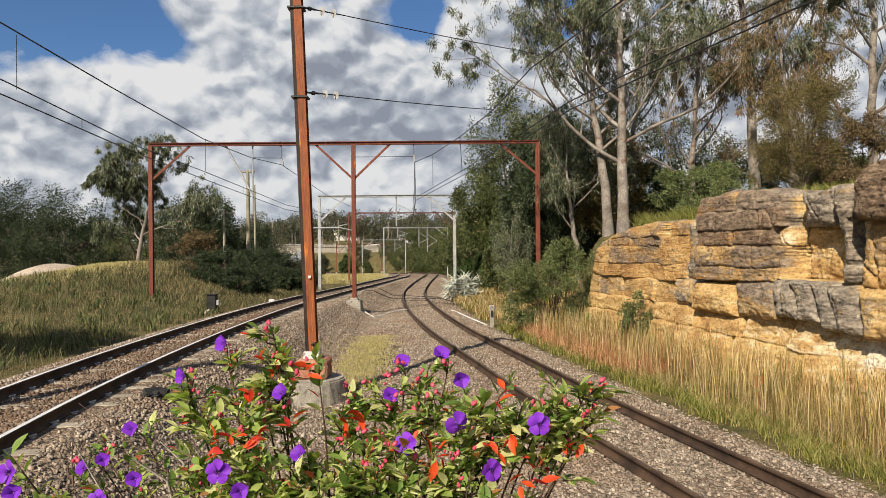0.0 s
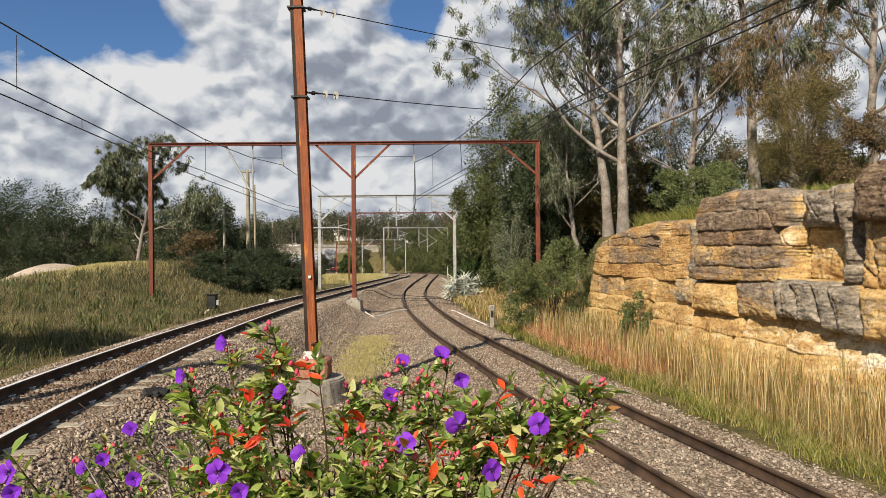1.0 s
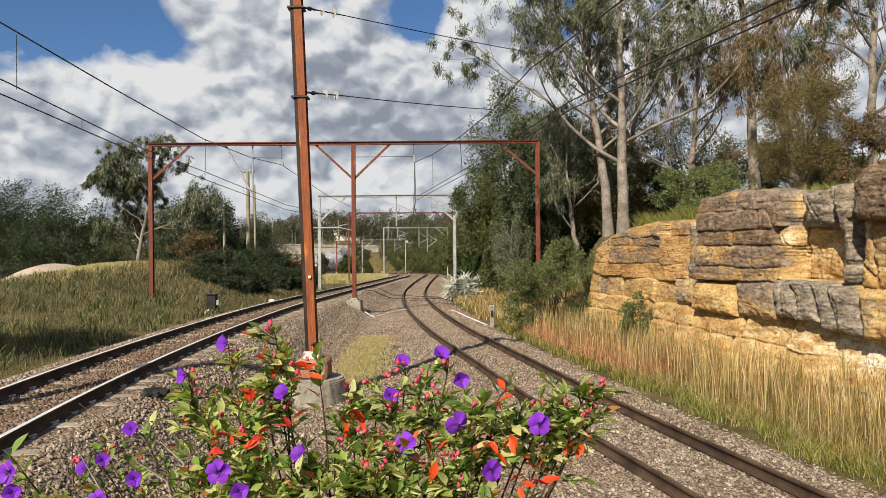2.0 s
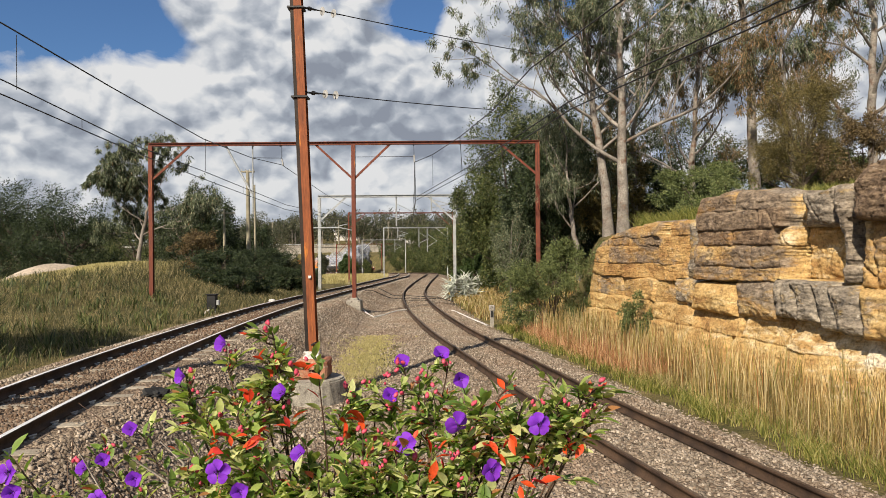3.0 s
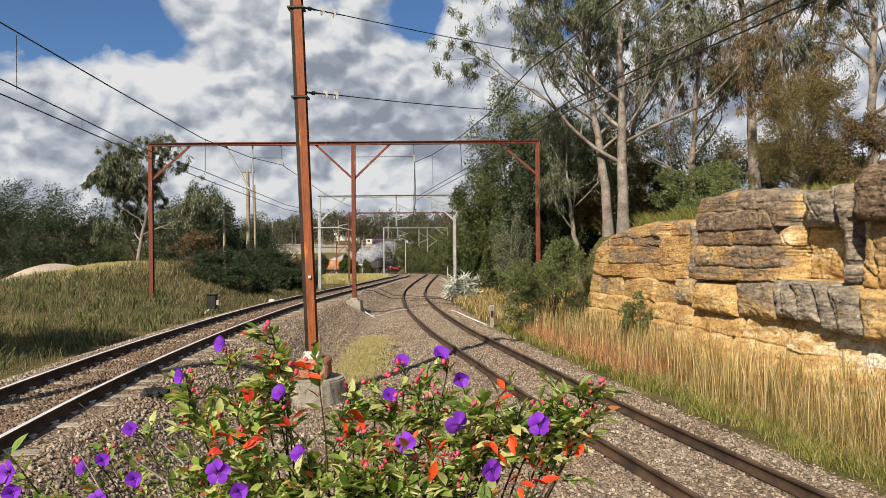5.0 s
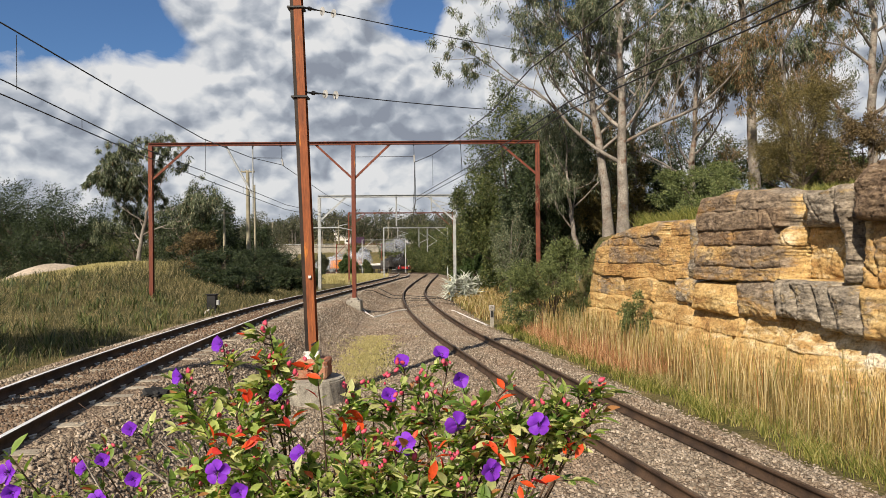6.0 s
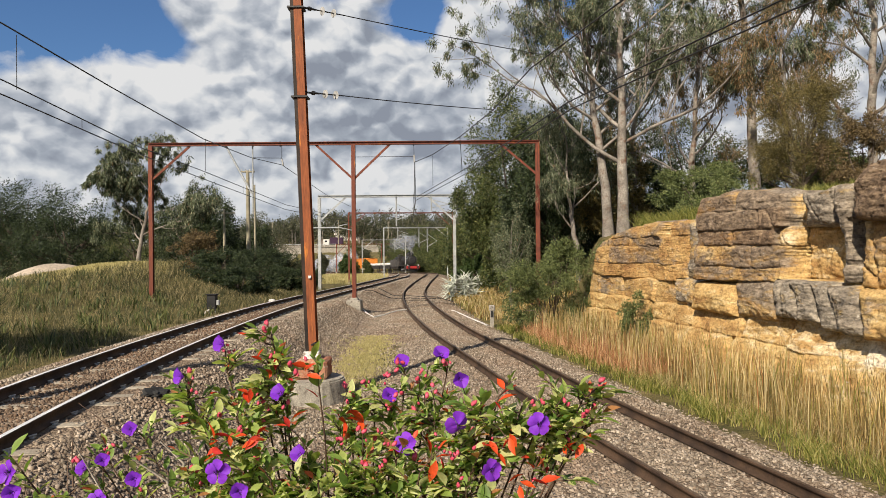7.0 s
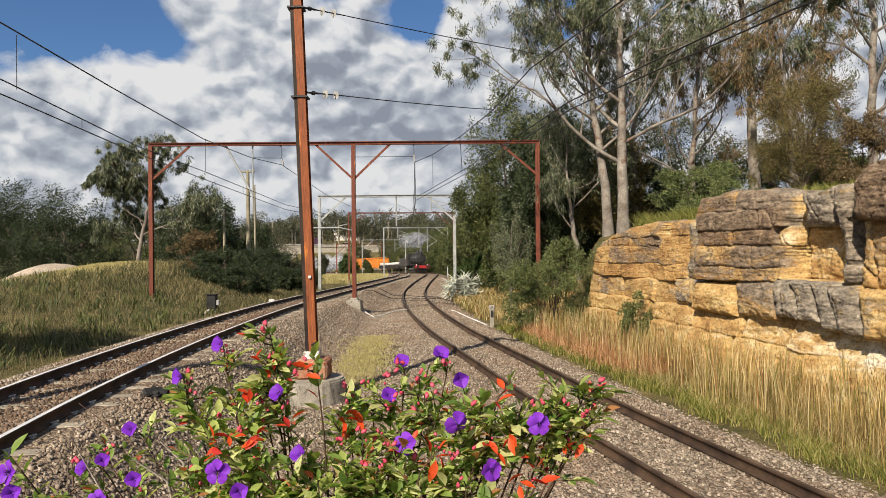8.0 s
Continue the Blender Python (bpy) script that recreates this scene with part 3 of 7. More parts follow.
# ------------------------------------------------------------------ masts, gantries, wires
def i_beam(bm, a, b, w, d, t, up=(0, 1, 0)):
    """An I section of flange width w and depth d from a to b; up is across the flanges."""
    a, b, u = Vector(a), Vector(b), Vector(up).normalized()
    for s in (-1, 1):
        o = u * (s * (d - t) / 2)
        bar(bm, a + o, b + o, w, t, up)
    bar(bm, a, b, t, d - 2 * t, up)


def make_mast():
    base = Vector((-2.81, 14.6, 0.44))
    top = Vector((-3.12, 14.45, 9.6))
    mast = thing("catenary_mast", base, "tall leaning rust-red steel mast on a concrete footing", "mast")
    up = top - base
    bm = bmesh.new()
    i_beam(bm, (0.035, 0, 0), Vector((0.035, 0, 0)) + up, 0.165, 0.24, 0.018, (0, 1, 0))
    part("main_column", bm, "mast", mast)
    # dark strip drawn where the mast's channel lies in its own shade
    bm = bmesh.new()
    bar(bm, (-0.09, 0.05, 0), Vector((-0.09, 0.05, 0)) + up, 0.016, 0.15, (0, 1, 0))
    bar(bm, (-0.086, -0.10, 0), Vector((-0.086, -0.10, 0)) + up, 0.075, 0.012, (0, 1, 0))
    part("side_channel", bm, "mast_shade", mast, "side channel of the mast, coloured dark as shade")
    bm = bmesh.new()
    box(bm, -0.16, 0.17, -0.19, 0.12, 0.0, 0.16, 0.01)
    part("base_sleeve", bm, "white_paint", mast, "pale painted foot of the mast")
    for z, nm in ((5.55, "clamp_band"), (7.43, "clamp_band")):
        c = up * (z / up.z)
        bm = bmesh.new()
        box(bm, c.x - 0.18, c.x + 0.165, c.y - 0.15, c.y + 0.15, c.z - 0.022, c.z + 0.022, 0.006)
        part(nm, bm, "wire", mast)
    c = up * (1.74 / up.z)
    bm = bmesh.new()
    box(bm, c.x + 0.02, c.x + 0.075, c.y - 0.165, c.y - 0.135, c.z - 0.03, c.z + 0.03, 0.005)
    part("tag_plate", bm, "white_paint", mast, "small white tag plate")
    bm = bmesh.new()
    c = up * (0.3 / up.z)
    bar(bm, (c.x + 0.02, c.y - 0.16, 0.30), (c.x + 0.12, c.y - 0.2, 0.36), 0.05, 0.03)
    part("bonding_lug", bm, "wire", mast)
    foot = thing("mast_footing", (-2.79, 14.6, 0), "rust-stained concrete block on a round slab", "footing")
    bm = bmesh.new()
    bmesh.ops.create_cone(bm, cap_ends=True, segments=28, radius1=0.72, radius2=0.66, depth=0.75, matrix=Matrix.Translation((0, 0, -0.345)))
    bmesh.ops.bevel(bm, geom=[e for e in bm.edges if e.calc_length() < 0.3], offset=0.03, segments=2, affect="EDGES")
    for v in bm.verts:
        v.co += Vector((v.co.x, v.co.y, 0)) * 0.07 * noise.noise(v.co * 3)
    part("slab", bm, "concrete", foot)
    bm = bmesh.new()
    box(bm, -0.34, 0.34, -0.34, 0.34, 0.02, 0.44, 0.05)
    bmesh.ops.subdivide_edges(bm, edges=bm.edges[:], cuts=2, use_grid_fill=True)
    for v in bm.verts:
        v.co += Vector((1, 1, 0.6)) * 0.025 * noise.noise(v.co * 6)
    part("block", bm, "footing", foot)
    # the next mast of the line, whose shadow crosses the track
    copy_thing(mast, Matrix.Translation((-8.9, 6.6, 0.2)))


make_mast()


def wire_mesh(name, pts, r, label, sag=0.0, n=5, steps=14, group="overhead wires"):
    chunks = []
    for a, b in zip(pts[:-1], pts[1:]):
        t = np.linspace(0, 1, steps)[:, None]
        p = np.array(a) * (1 - t) + np.array(b) * t
        p[:, 2] -= sag * np.linalg.norm(np.array(b) - np.array(a)) * 4 * (t * (1 - t))[:, 0]
        chunks.append(tube(p, r, n))
    v, f = merge(chunks)
    return tagged(arrays(name, v, f, "wire", soft=True), label, "wire", group)


def make_insulator(a, b, label):
    """A string of porcelain sheds on a steel link, from a towards b."""
    a, b = Vector(a), Vector(b)
    u = (b - a).normalized()
    ob = thing("insulator", a, label, "insulator", "insulators of the guy wires")
    bm = bmesh.new()
    rod(bm, (0, 0, 0), u * 0.35, 0.022)
    rod(bm, u * 0.35, u * 1.05, 0.014)
    rod(bm, u * 0.16, u * 0.22, 0.045)
    part("link", bm, "wire", ob)
    q = u.to_track_quat("Z", "Y").to_matrix().to_4x4()
    for s in (0.53, 0.83):
        bm = bmesh.new()
        m = Matrix.Translation(u * s) @ q
        bmesh.ops.create_cone(bm, cap_ends=True, segments=12, radius1=0.095, radius2=0.06, depth=0.03, matrix=m)
        part("shed", bm, "porcelain", ob)


GUY = [((-2.93, 14.38, 7.87), (3.6, 21.0, 8.62)), ((-2.87, 14.45, 6.09), (1.47, 19.5, 6.72))]
for _a, _b in GUY:
    make_insulator(_a, _b, "greenish porcelain insulator discs on a steel link")
    _d = (Vector(_b) - Vector(_a)).normalized()
    wire_mesh("guy_wire", [tuple(Vector(_a) + _d * 1.05), _b], 0.012, "thin dark steel guy wire", 0.004)


def make_gantry(name, x0, x1, y0, y1, zb, zt, mat, size, posts, braces, label, pedestal=False, bars=(), ground=None):
    """A portal over the tracks: posts at shares of its span, a beam and knee braces."""
    g = thing(name, (x0, y0, 0), label, "gantry", "gantries over the tracks")
    a, b = Vector((0, 0, zt)), Vector((x1 - x0, y1 - y0, zt))
    dirx = (b - a).normalized()
    bm = bmesh.new()
    i_beam(bm, a - dirx * size / 2, b + dirx * size / 2, size, size * 0.85, 0.03, (0, 0, 1))
    part("beam", bm, mat, g)
    for s, foot in zip(posts, zb):
        p = a.lerp(b, s)
        bm = bmesh.new()
        i_beam(bm, (p.x, p.y, foot), (p.x, p.y, zt - size * 0.43), size, size, 0.03, (0, 1, 0))
        part("post", bm, mat, g)
        bm = bmesh.new()
        box(bm, p.x - size, p.x + size, p.y - size, p.y + size, foot - 0.4, foot + 0.05, 0.03)
        part("foot", bm, "white_paint" if pedestal and s < 0.1 else "concrete", g)
        if pedestal and 0.2 < s < 0.8:
            bm = bmesh.new()
            box(bm, p.x - 0.36, p.x + 0.36, p.y - 0.36, p.y + 0.36, foot - 0.62, foot - 0.06, 0.05)
            part("pedestal", bm, "concrete", g)
    for s, sgn, w, h in braces:
        p = a.lerp(b, s)
        bm = bmesh.new()
        bar(bm, p + Vector((0, 0, -h)), p + dirx * sgn * w + Vector((0, 0, -size * 0.4)), size * 0.55, size * 0.3, (0, 1, 0))
        part("knee_brace", bm, mat, g)
    for s, drop, kind in bars:
        p = a.lerp(b, s)
        bm = bmesh.new()
        rod(bm, p + Vector((0, 0, 0.12)), p + Vector((0, 0, -drop)), 0.025 if kind == "thin" else 0.06, n=6)
        if kind == "arm":
            rod(bm, p + Vector((0, 0, -drop * 0.8)), p + dirx * 1.3 + Vector((0, 0, -drop * 0.55)), 0.03, n=6)
            rod(bm, p + Vector((0, 0, -drop * 0.25)), p + dirx * 1.3 + Vector((0, 0, -drop * 0.55)), 0.025, n=6)
        part("hanger", bm, "wire" if kind == "thin" else mat, g)
    return g


# rust-red portal over both tracks
make_gantry("portal_gantry", -14.1, 4.6, 33.0, 33.0, (0.42, 0.38, -0.2), 7.9, "rust", 0.19, (0.0, 0.524, 1.0),
            [(0.0, 1, 1.9, 1.75), (0.524, -1, 1.8, 1.75), (0.524, 1, 1.75, 1.75), (1.0, -1, 1.8, 1.6)],
            "rust-red steel portal gantry with three posts over the tracks", True,
            [(0.335, 0.15, "thin"), (0.265, 0.12, "thin"), (0.19, 0.12, "thin"), (0.68, 0.15, "thin"), (0.80, 0.12, "thin")])
# pale galvanised portals beyond
make_gantry("portal_gantry", -8.95, 0.85, 49.5, 49.5, (-0.25, -0.3), 6.62, "galv", 0.21, (0.0, 1.0), [(0.0, 1, 1.9, 1.8), (1.0, -1, 1.9, 1.8)],
            "pale grey galvanised steel portal gantry over the tracks", False, [(0.57, 2.2, "arm"), (0.70, 1.6, "thin"), (0.83, 1.1, "arm")])
make_gantry("portal_gantry", -7.8, 0.6, 90.0, 91.0, (-0.95, -1.1), 5.6, "galv", 0.14, (0.0, 1.0), [(1.0, -1, 1.5, 1.3)],
            "pale grey steel portal gantry in the curve of the line", False, [(0.22, 1.4, "arm"), (0.55, 2.6, "arm"), (0.68, 3.2, "arm")])
make_gantry("portal_gantry", -15.4, -7.3, 130.0, 133.0, (-1.9, -2.0), 4.6, "galv", 0.14, (0.0, 1.0), [(0.0, 1, 2.2, 2.0)],
            "pale grey steel portal gantry far along the line", False, [(0.75, 2.4, "arm")])
make_gantry("portal_gantry", -9.1, 1.0, 66.0, 67.0, (-0.4, -0.5), 6.3, "rust", 0.13, (0.0, 1.0), [(0.0, 1, 1.6, 1.5), (1.0, -1, 1.6, 1.5)],
            "rust-red steel portal gantry behind the pale one", False, [(0.3, 1.2, "thin"), (0.6, 1.0, "thin")])
make_gantry("portal_gantry", -27.3, -13.3, 175.0, 180.0, (-3.0, -3.0), 4.2, "rust", 0.22, (0.0, 0.8), [(0.0, 1, 2.6, 2.6)],
            "rust-red steel portal gantry far along the line", False, [(0.3, 1.6, "thin")])

# overhead lines of both tracks
def dropper(a, b):
    wire_mesh("dropper_wire", [a, b], 0.008, "thin vertical dropper wire", 0, 4, 2, "dropper wires")


wire_mesh("catenary_wire", [(-7.3, -6, 7.2), (-7.5, 11.7, 6.66), (-7.6, 15.7, 6.53), (-7.66, 21.9, 6.34), (-7.7, 27.5, 6.49), (-7.76, 33, 6.88), (-6.9, 41, 6.0), (-6.6, 49.5, 5.85), (-5.8, 66, 5.5), (-5.6, 90, 4.7), (-11, 131, 3.8), (-26, 178, 2.9)],
          0.015, "dark overhead catenary wire above the track", steps=3)
wire_mesh("contact_wire", [(-7.3, -6, 6.1), (-7.5, 11.7, 5.69), (-7.6, 17.0, 5.37), (-7.66, 21.6, 5.31), (-7.7, 29.5, 5.1), (-7.6, 33, 4.95), (-6.2, 49.5, 4.85), (-5.5, 66, 4.6), (-5.3, 90, 4.0), (-10.7, 131, 3.2), (-26, 178, 2.3)],
          0.013, "dark copper contact wire over the track", steps=3)
wire_mesh("contact_wire", [(-7.3, -6, 5.85), (-7.5, 11.7, 5.44), (-7.6, 16.8, 5.2), (-7.66, 22.0, 5.05), (-7.6, 33, 4.72), (-6.1, 49.5, 4.65)], 0.013, "dark copper contact wire over the track", steps=3)
for _y, _z0, _z1 in ((12.2, 5.66, 6.64), (21.9, 5.3, 6.34), (14.4, 5.32, 5.53), (20.4, 5.1, 5.3), (26.0, 4.93, 5.19)):
    dropper((-7.6, _y, _z0), (-7.6, _y, _z1))
wire_mesh("catenary_wire", [(6.6, 2.0, 7.25), (3.1, 11.5, 6.95), (2.1, 16.0, 6.98), (1.47, 19.5, 6.72), (0.62, 24, 6.69), (-0.4, 28.5, 6.7), (-1.34, 33, 6.96), (-1.7, 41, 5.9), (-2.1, 49.5, 5.8), (-2.2, 66, 5.4), (-2.0, 90, 4.6), (-6.2, 131, 3.8), (-20, 178, 2.9)],
          0.016, "dark overhead catenary wire above the track", steps=3)
for _dz, _dx in ((0.0, 0.0), (-0.14, 0.06)):
    wire_mesh("contact_wire", [(6.2 + _dx, 2.0, 5.7 + _dz), (4.0 + _dx, 8.0, 5.64 + _dz), (2.6 + _dx, 14.0, 5.75 + _dz), (1.75 + _dx, 17.5, 5.52 + _dz), (0.7 + _dx, 24, 5.5 + _dz), (-1.3, 33, 5.25 + _dz), (-2.2, 49.5, 4.95 + _dz), (-2.1, 66, 4.6 + _dz), (-1.8, 90, 3.9)],
              0.013, "copper contact wire over the track", steps=3)
for _x, _y, _z0, _z1 in ((0.66, 24, 5.36, 6.69), (3.0, 12.2, 5.6, 6.95), (-0.4, 28.5, 5.38, 6.7)):
    dropper((_x, _y, _z0), (_x, _y, _z1))


def make_hanger(label, *rods):
    h = thing("wire_hanger", rods[0][0], label, "hanger", "wire hangers under the gantries")
    o = Vector(rods[0][0])
    for a, b, r, mat in rods:
        bm = bmesh.new()
        rod(bm, Vector(a) - o, Vector(b) - o, r, n=6)
        part("hanger_rod", bm, mat, h)


make_hanger("pale steel drop post and brace under the gantry", ((-9.2, 33.1, 7.95), (-9.2, 33.1, 4.5), 0.035, "galv"), ((-10.5, 33.1, 7.85), (-9.25, 33.1, 5.5), 0.05, "galv"), ((-9.2, 33.1, 7.25), (-7.76, 33.1, 7.22), 0.014, "wire"))
make_hanger("thin hanger with an insulator under the gantry", ((-7.76, 33, 7.9), (-7.76, 33, 7.15), 0.014, "wire"), ((-7.76, 33, 7.15), (-7.7, 33, 6.85), 0.045, "porcelain"))
make_hanger("thin hanger with an insulator under the gantry", ((-1.37, 33, 7.9), (-1.37, 33, 7.3), 0.014, "wire"), ((-1.37, 33, 7.3), (-1.34, 33, 6.96), 0.045, "porcelain"), ((-1.37, 33.1, 7.25), (-4.2, 33.1, 7.25), 0.012, "wire"), ((-1.33, 33, 6.96), (-1.3, 33, 5.2), 0.014, "wire"))
make_hanger("pale steel cantilever arm on the gantry post", ((-9.8, 49.4, 4.35), (-7.5, 49.4, 4.37), 0.05, "galv"), ((-7.5, 49.4, 4.37), (-6.3, 49.4, 4.1), 0.03, "galv"), ((-7.6, 49.4, 4.45), (-6.9, 49.4, 4.62), 0.03, "galv"))
make_hanger("thin wire loop beside the messenger wire", ((0.62, 24, 6.69), (0.7, 24, 5.5), 0.009, "wire"))


def make_pole(x, y, z0, z1, r, arms, label):
    p = thing("timber_pole", (x, y, z0), label, "pole", "timber poles")
    v, f = tube([(0, 0, -0.5), (0.02, 0, (z1 - z0) / 2), (0, 0, z1 - z0)], [r, r * 0.85, r * 0.7], 10)
    arrays("shaft", v, f, "pole_wood", p, soft=True)
    for h, w in arms:
        bm = bmesh.new()
        box(bm, -w, w, -0.08, 0.08, h - 0.06, h + 0.06, 0.01)
        part("crossarm", bm, "pole_wood", p)
        for s in (-0.9, -0.3, 0.3, 0.9):
            bm = bmesh.new()
            rod(bm, (s * w, 0, h + 0.06), (s * w, 0, h + 0.22), 0.05, 0.03, 8)
            part("pin_insulator", bm, "porcelain", p)


make_pole(-15.7, 55.0, 0.9, 9.2, 0.19, [(8.2, 0.55)], "pale weathered timber pole beside the cutting")
make_pole(-15.05, 54.6, 0.9, 8.0, 0.10, [], "thin grey timber pole beside a taller one")
make_pole(-18.6, 58.0, 0.6, 6.3, 0.13, [(5.35, 0.9)], "grey timber pole with a wooden crossarm")
for _x, _y, _z in ((-50, 200, 11), (-36, 235, 13), (-20, 250, 13)):
    make_pole(_x, _y, float(height(_x, _y)) - 0.3, _z, 0.2, [(9.0 - 0.6, 1.0)], "grey timber pole far off by the road")


# ------------------------------------------------------------------ rock face
def make_cliff():
    """A sandstone cutting: flat bedded faces, joints, an overhanging row of blocks and a pale undercut."""
    rng = np.random.default_rng(4)
    nu, nv = 760, 240
    yy = np.linspace(29.0, 10.0, nu)
    u = 29.6 - yy
    topz = curve_through([0.6, 2.2, 3.1, 4.0, 5.2, 6.6, 8.4, 10.2], [0.5, 0.9, 2.7, 3.1, 3.36, 3.52, 3.55, 3.52], np.minimum(u, 10.2))
    topz = topz + 0.62 * step(10.22, 10.42, u) - 0.22 * step(12.5, 14.2, u) + 0.10 * step(14.9, 15.2, u) + 0.30 * step(15.9, 16.6, u) + 0.25 * step(17, 19, u)
    topz = topz + 0.04 * wavy(u, 0 * u, 1.3, 5) + 0.03 * wavy(u, u, 4.0, 2)
    U, Wv = np.meshgrid(u, np.linspace(0, 1, nv), indexing="ij")
    Z = -0.7 + (topz[:, None] + 0.7) * Wv
    Y0 = np.broadcast_to(yy[:, None], U.shape)
    X0 = cliff_x(Y0)

    def field(a, b, c, octaves=5):
        return np.array([noise.fractal((p * a, c, q * b), 0.9, 2.1, octaves) for p, q in zip(U.ravel(), Z.ravel())]).reshape(U.shape)

    fz, fs, fw = field(0.9, 1.2, 3.1), field(3.6, 5.0, 7.7, 4), field(1.6, 1.6, 11.3, 3)
    depth, crust, pale, iron = (np.zeros_like(U) for _ in range(4))
    Uw, Zw = U + 0.07 * fw, Z + 0.05 * fz

    def block(u0, u1, z0, z1, d, cr, pa, fe, skew=0.0, soft=0.05, turn=0.0, tip=0.0, gap=0.07):
        """One block of the face: its stretch, its height, how far it stands out and how it has weathered."""
        nonlocal depth, crust, pale, iron
        mid = (z0 + z1) / 2
        uu = Uw - skew * (mid - Zw)
        inside = (uu >= u0) & (uu < u1) & (Zw >= z0) & (Zw < z1)
        e = np.minimum(np.minimum(uu - u0, u1 - uu), np.minimum(Zw - z0, z1 - Zw))
        e = np.clip(e, 0, 9)
        face = d - gap * np.exp(-e / 0.020) - 2.2 * soft * np.exp(-e / (soft * 1.6))
        face = face + turn * (uu - (u0 + u1) / 2) + tip * (Zw - mid)
        depth = np.where(inside, face, depth)
        crust, pale, iron = np.where(inside, cr, crust), np.where(inside, pa, pale), np.where(inside, fe, iron)

    def course(z0, z1, u0, u1, wide, d, cr, pa, fe, jitter=0.05, soft=0.02):
        a = u0
        while a < u1 - 0.2:
            b = min(u1, a + rng.uniform(*wide))
            block(a, b, z0, z1, d + rng.normal(0, jitter), cr + rng.normal(0, 0.10), pa + rng.normal(0, 0.05), fe + rng.normal(0, 0.15), 0.1 * rng.normal(), soft, 0.04 * rng.normal(), 0.0, rng.choice([0.008, 0.02, 0.06]))
            a = b

    # the pale foot below the overhang, sloping out towards the ground
    course(-2, 0.45, -1, 20, (1.5, 3.5), 0.36, 0.10, 0.30, 0.35, 0.06)
    course(0.45, 1.02, -1, 12.4, (1.2, 3.0), 0.34, 0.08, 0.30, 0.45, 0.05)
    course(0.45, 1.25, 12.4, 20, (1.2, 3.0), 0.36, 0.02, 0.52, 0.1, 0.05)
    depth += 0.45 * np.clip(1.1 - Z, 0, 1.6) * step(8.5, 10.0, U)
    # the amber end of the cutting, in thin even beds
    for z0, z1, d, cr, fe in ((1.02, 1.72, 0.25, 0.34, 0.5), (1.72, 2.2, 0.28, 0.08, 1.1), (2.2, 2.80, 0.30, 0.36, 0.75), (2.80, 3.10, 0.28, 0.46, 0.7), (3.10, 9, 0.32, 0.46, 0.7)):
        course(z0, z1, -1, 9.5, (1.6, 3.6), d, cr, 0.05, fe, 0.02, 0.008)
    # rounded grey pillar at the corner
    block(9.35, 10.3, 1.75, 9, 0.36, 0.50, 0.10, 0.15, 0.0, 0.10)
    # the tall brown slab, in low relief
    for z0, z1, d, cr, fe in ((1.85, 2.22, 0.60, 0.34, 0.55), (2.22, 2.78, 0.61, 0.50, 0.8), (2.78, 3.16, 0.63, 0.64, 1.0), (3.16, 3.66, 0.65, 0.70, 1.0), (3.66, 9, 0.63, 0.72, 0.8)):
        course(z0, z1, 10.3, 13.75, (1.5, 3.4), d, cr, 0.08, fe, 0.012, 0.008)
    # grey blocks, the niche and the cleft at the near end
    block(13.5, 13.82, 2.75, 3.2, 0.50, 0.1, 0.5, 0.2)
    block(13.82, 15.02, 1.98, 3.18, -0.05, -0.30, 0.42, 0.5, 0.0, 0.02)
    block(13.85, 14.95, 3.16, 9, 0.78, 0.70, 0.04, 0.1, 0.12, 0.10, 0.05, 0.10)
    block(14.95, 15.55, 2.0, 9, 0.62, 0.72, 0.05, 0.25, 0.18, 0.06)
    block(15.45, 15.8, 2.0, 9, 0.55, 0.70, 0.05, 0.2, 0.12, 0.06)
    block(15.65, 16.1, 1.95, 3.3, 0.16, 0.45, 0.30, 0.1, 0.05, 0.04)
    block(16.0, 20, 1.92, 3.22, 0.66, 0.22, 0.16, 0.6, 0.0, 0.04, 0.03)
    block(15.95, 17.6, 3.22, 9, 1.0, 0.52, 0.03, 0.9, 0.08, 0.06)
    block(17.6, 20, 3.2, 9, 0.9, 0.6, 0.03, 0.5, 0.08, 0.06)
    # the overhanging row below them
    block(8.9, 9.6, 1.1, 1.8, 0.45, 0.55, 0.1, 0.1, 0.1, 0.08)
    block(9.6, 10.25, 1.05, 1.82, 0.52, 0.55, 0.1, 0.1, -0.1, 0.10)
    block(10.3, 12.15, 0.98, 1.78, 0.74, -0.15, 0.36, 0.25, 0.0, 0.10, 0.0, -0.12)
    block(12.15, 13.75, 1.0, 1.9, 0.66, 0.52, 0.08, 0.45, 0.15, 0.07, 0.05)
    block(13.75, 14.4, 1.12, 1.98, 0.74, 0.75, 0.05, 0.05, 0.35, 0.06)
    block(14.4, 15.05, 1.12, 2.0, 0.80, 0.78, 0.05, 0.05, 0.45, 0.06)
    block(15.05, 15.6, 1.0, 2.0, 0.78, 0.78, 0.05, 0.0, 0.5, 0.06)
    block(15.6, 16.3, 0.98, 1.94, 0.86, 0.70, 0.05, 0.1, 0.45, 0.07)
    block(16.3, 17.5, 0.95, 1.92, 0.88, 0.35, 0.18, 0.3, 0.3, 0.07, 0.0, -0.1)
    block(17.5, 20, 0.95, 1.92, 0.82, 0.5, 0.1, 0.3, 0.2, 0.07)
    # weathering: bedding lines, splits and chips
    beds = np.array([noise.noise((p * 0.25, 2.2, q * 7.0)) for p, q in zip(U.ravel(), (Z + 0.05 * fz).ravel())]).reshape(U.shape)
    depth -= 0.018 * np.exp(-np.abs(beds) / 0.05) * step(1.0, 1.2, Z)
    near = step(12.6, 13.6, U) * step(0.95, 1.1, Z)
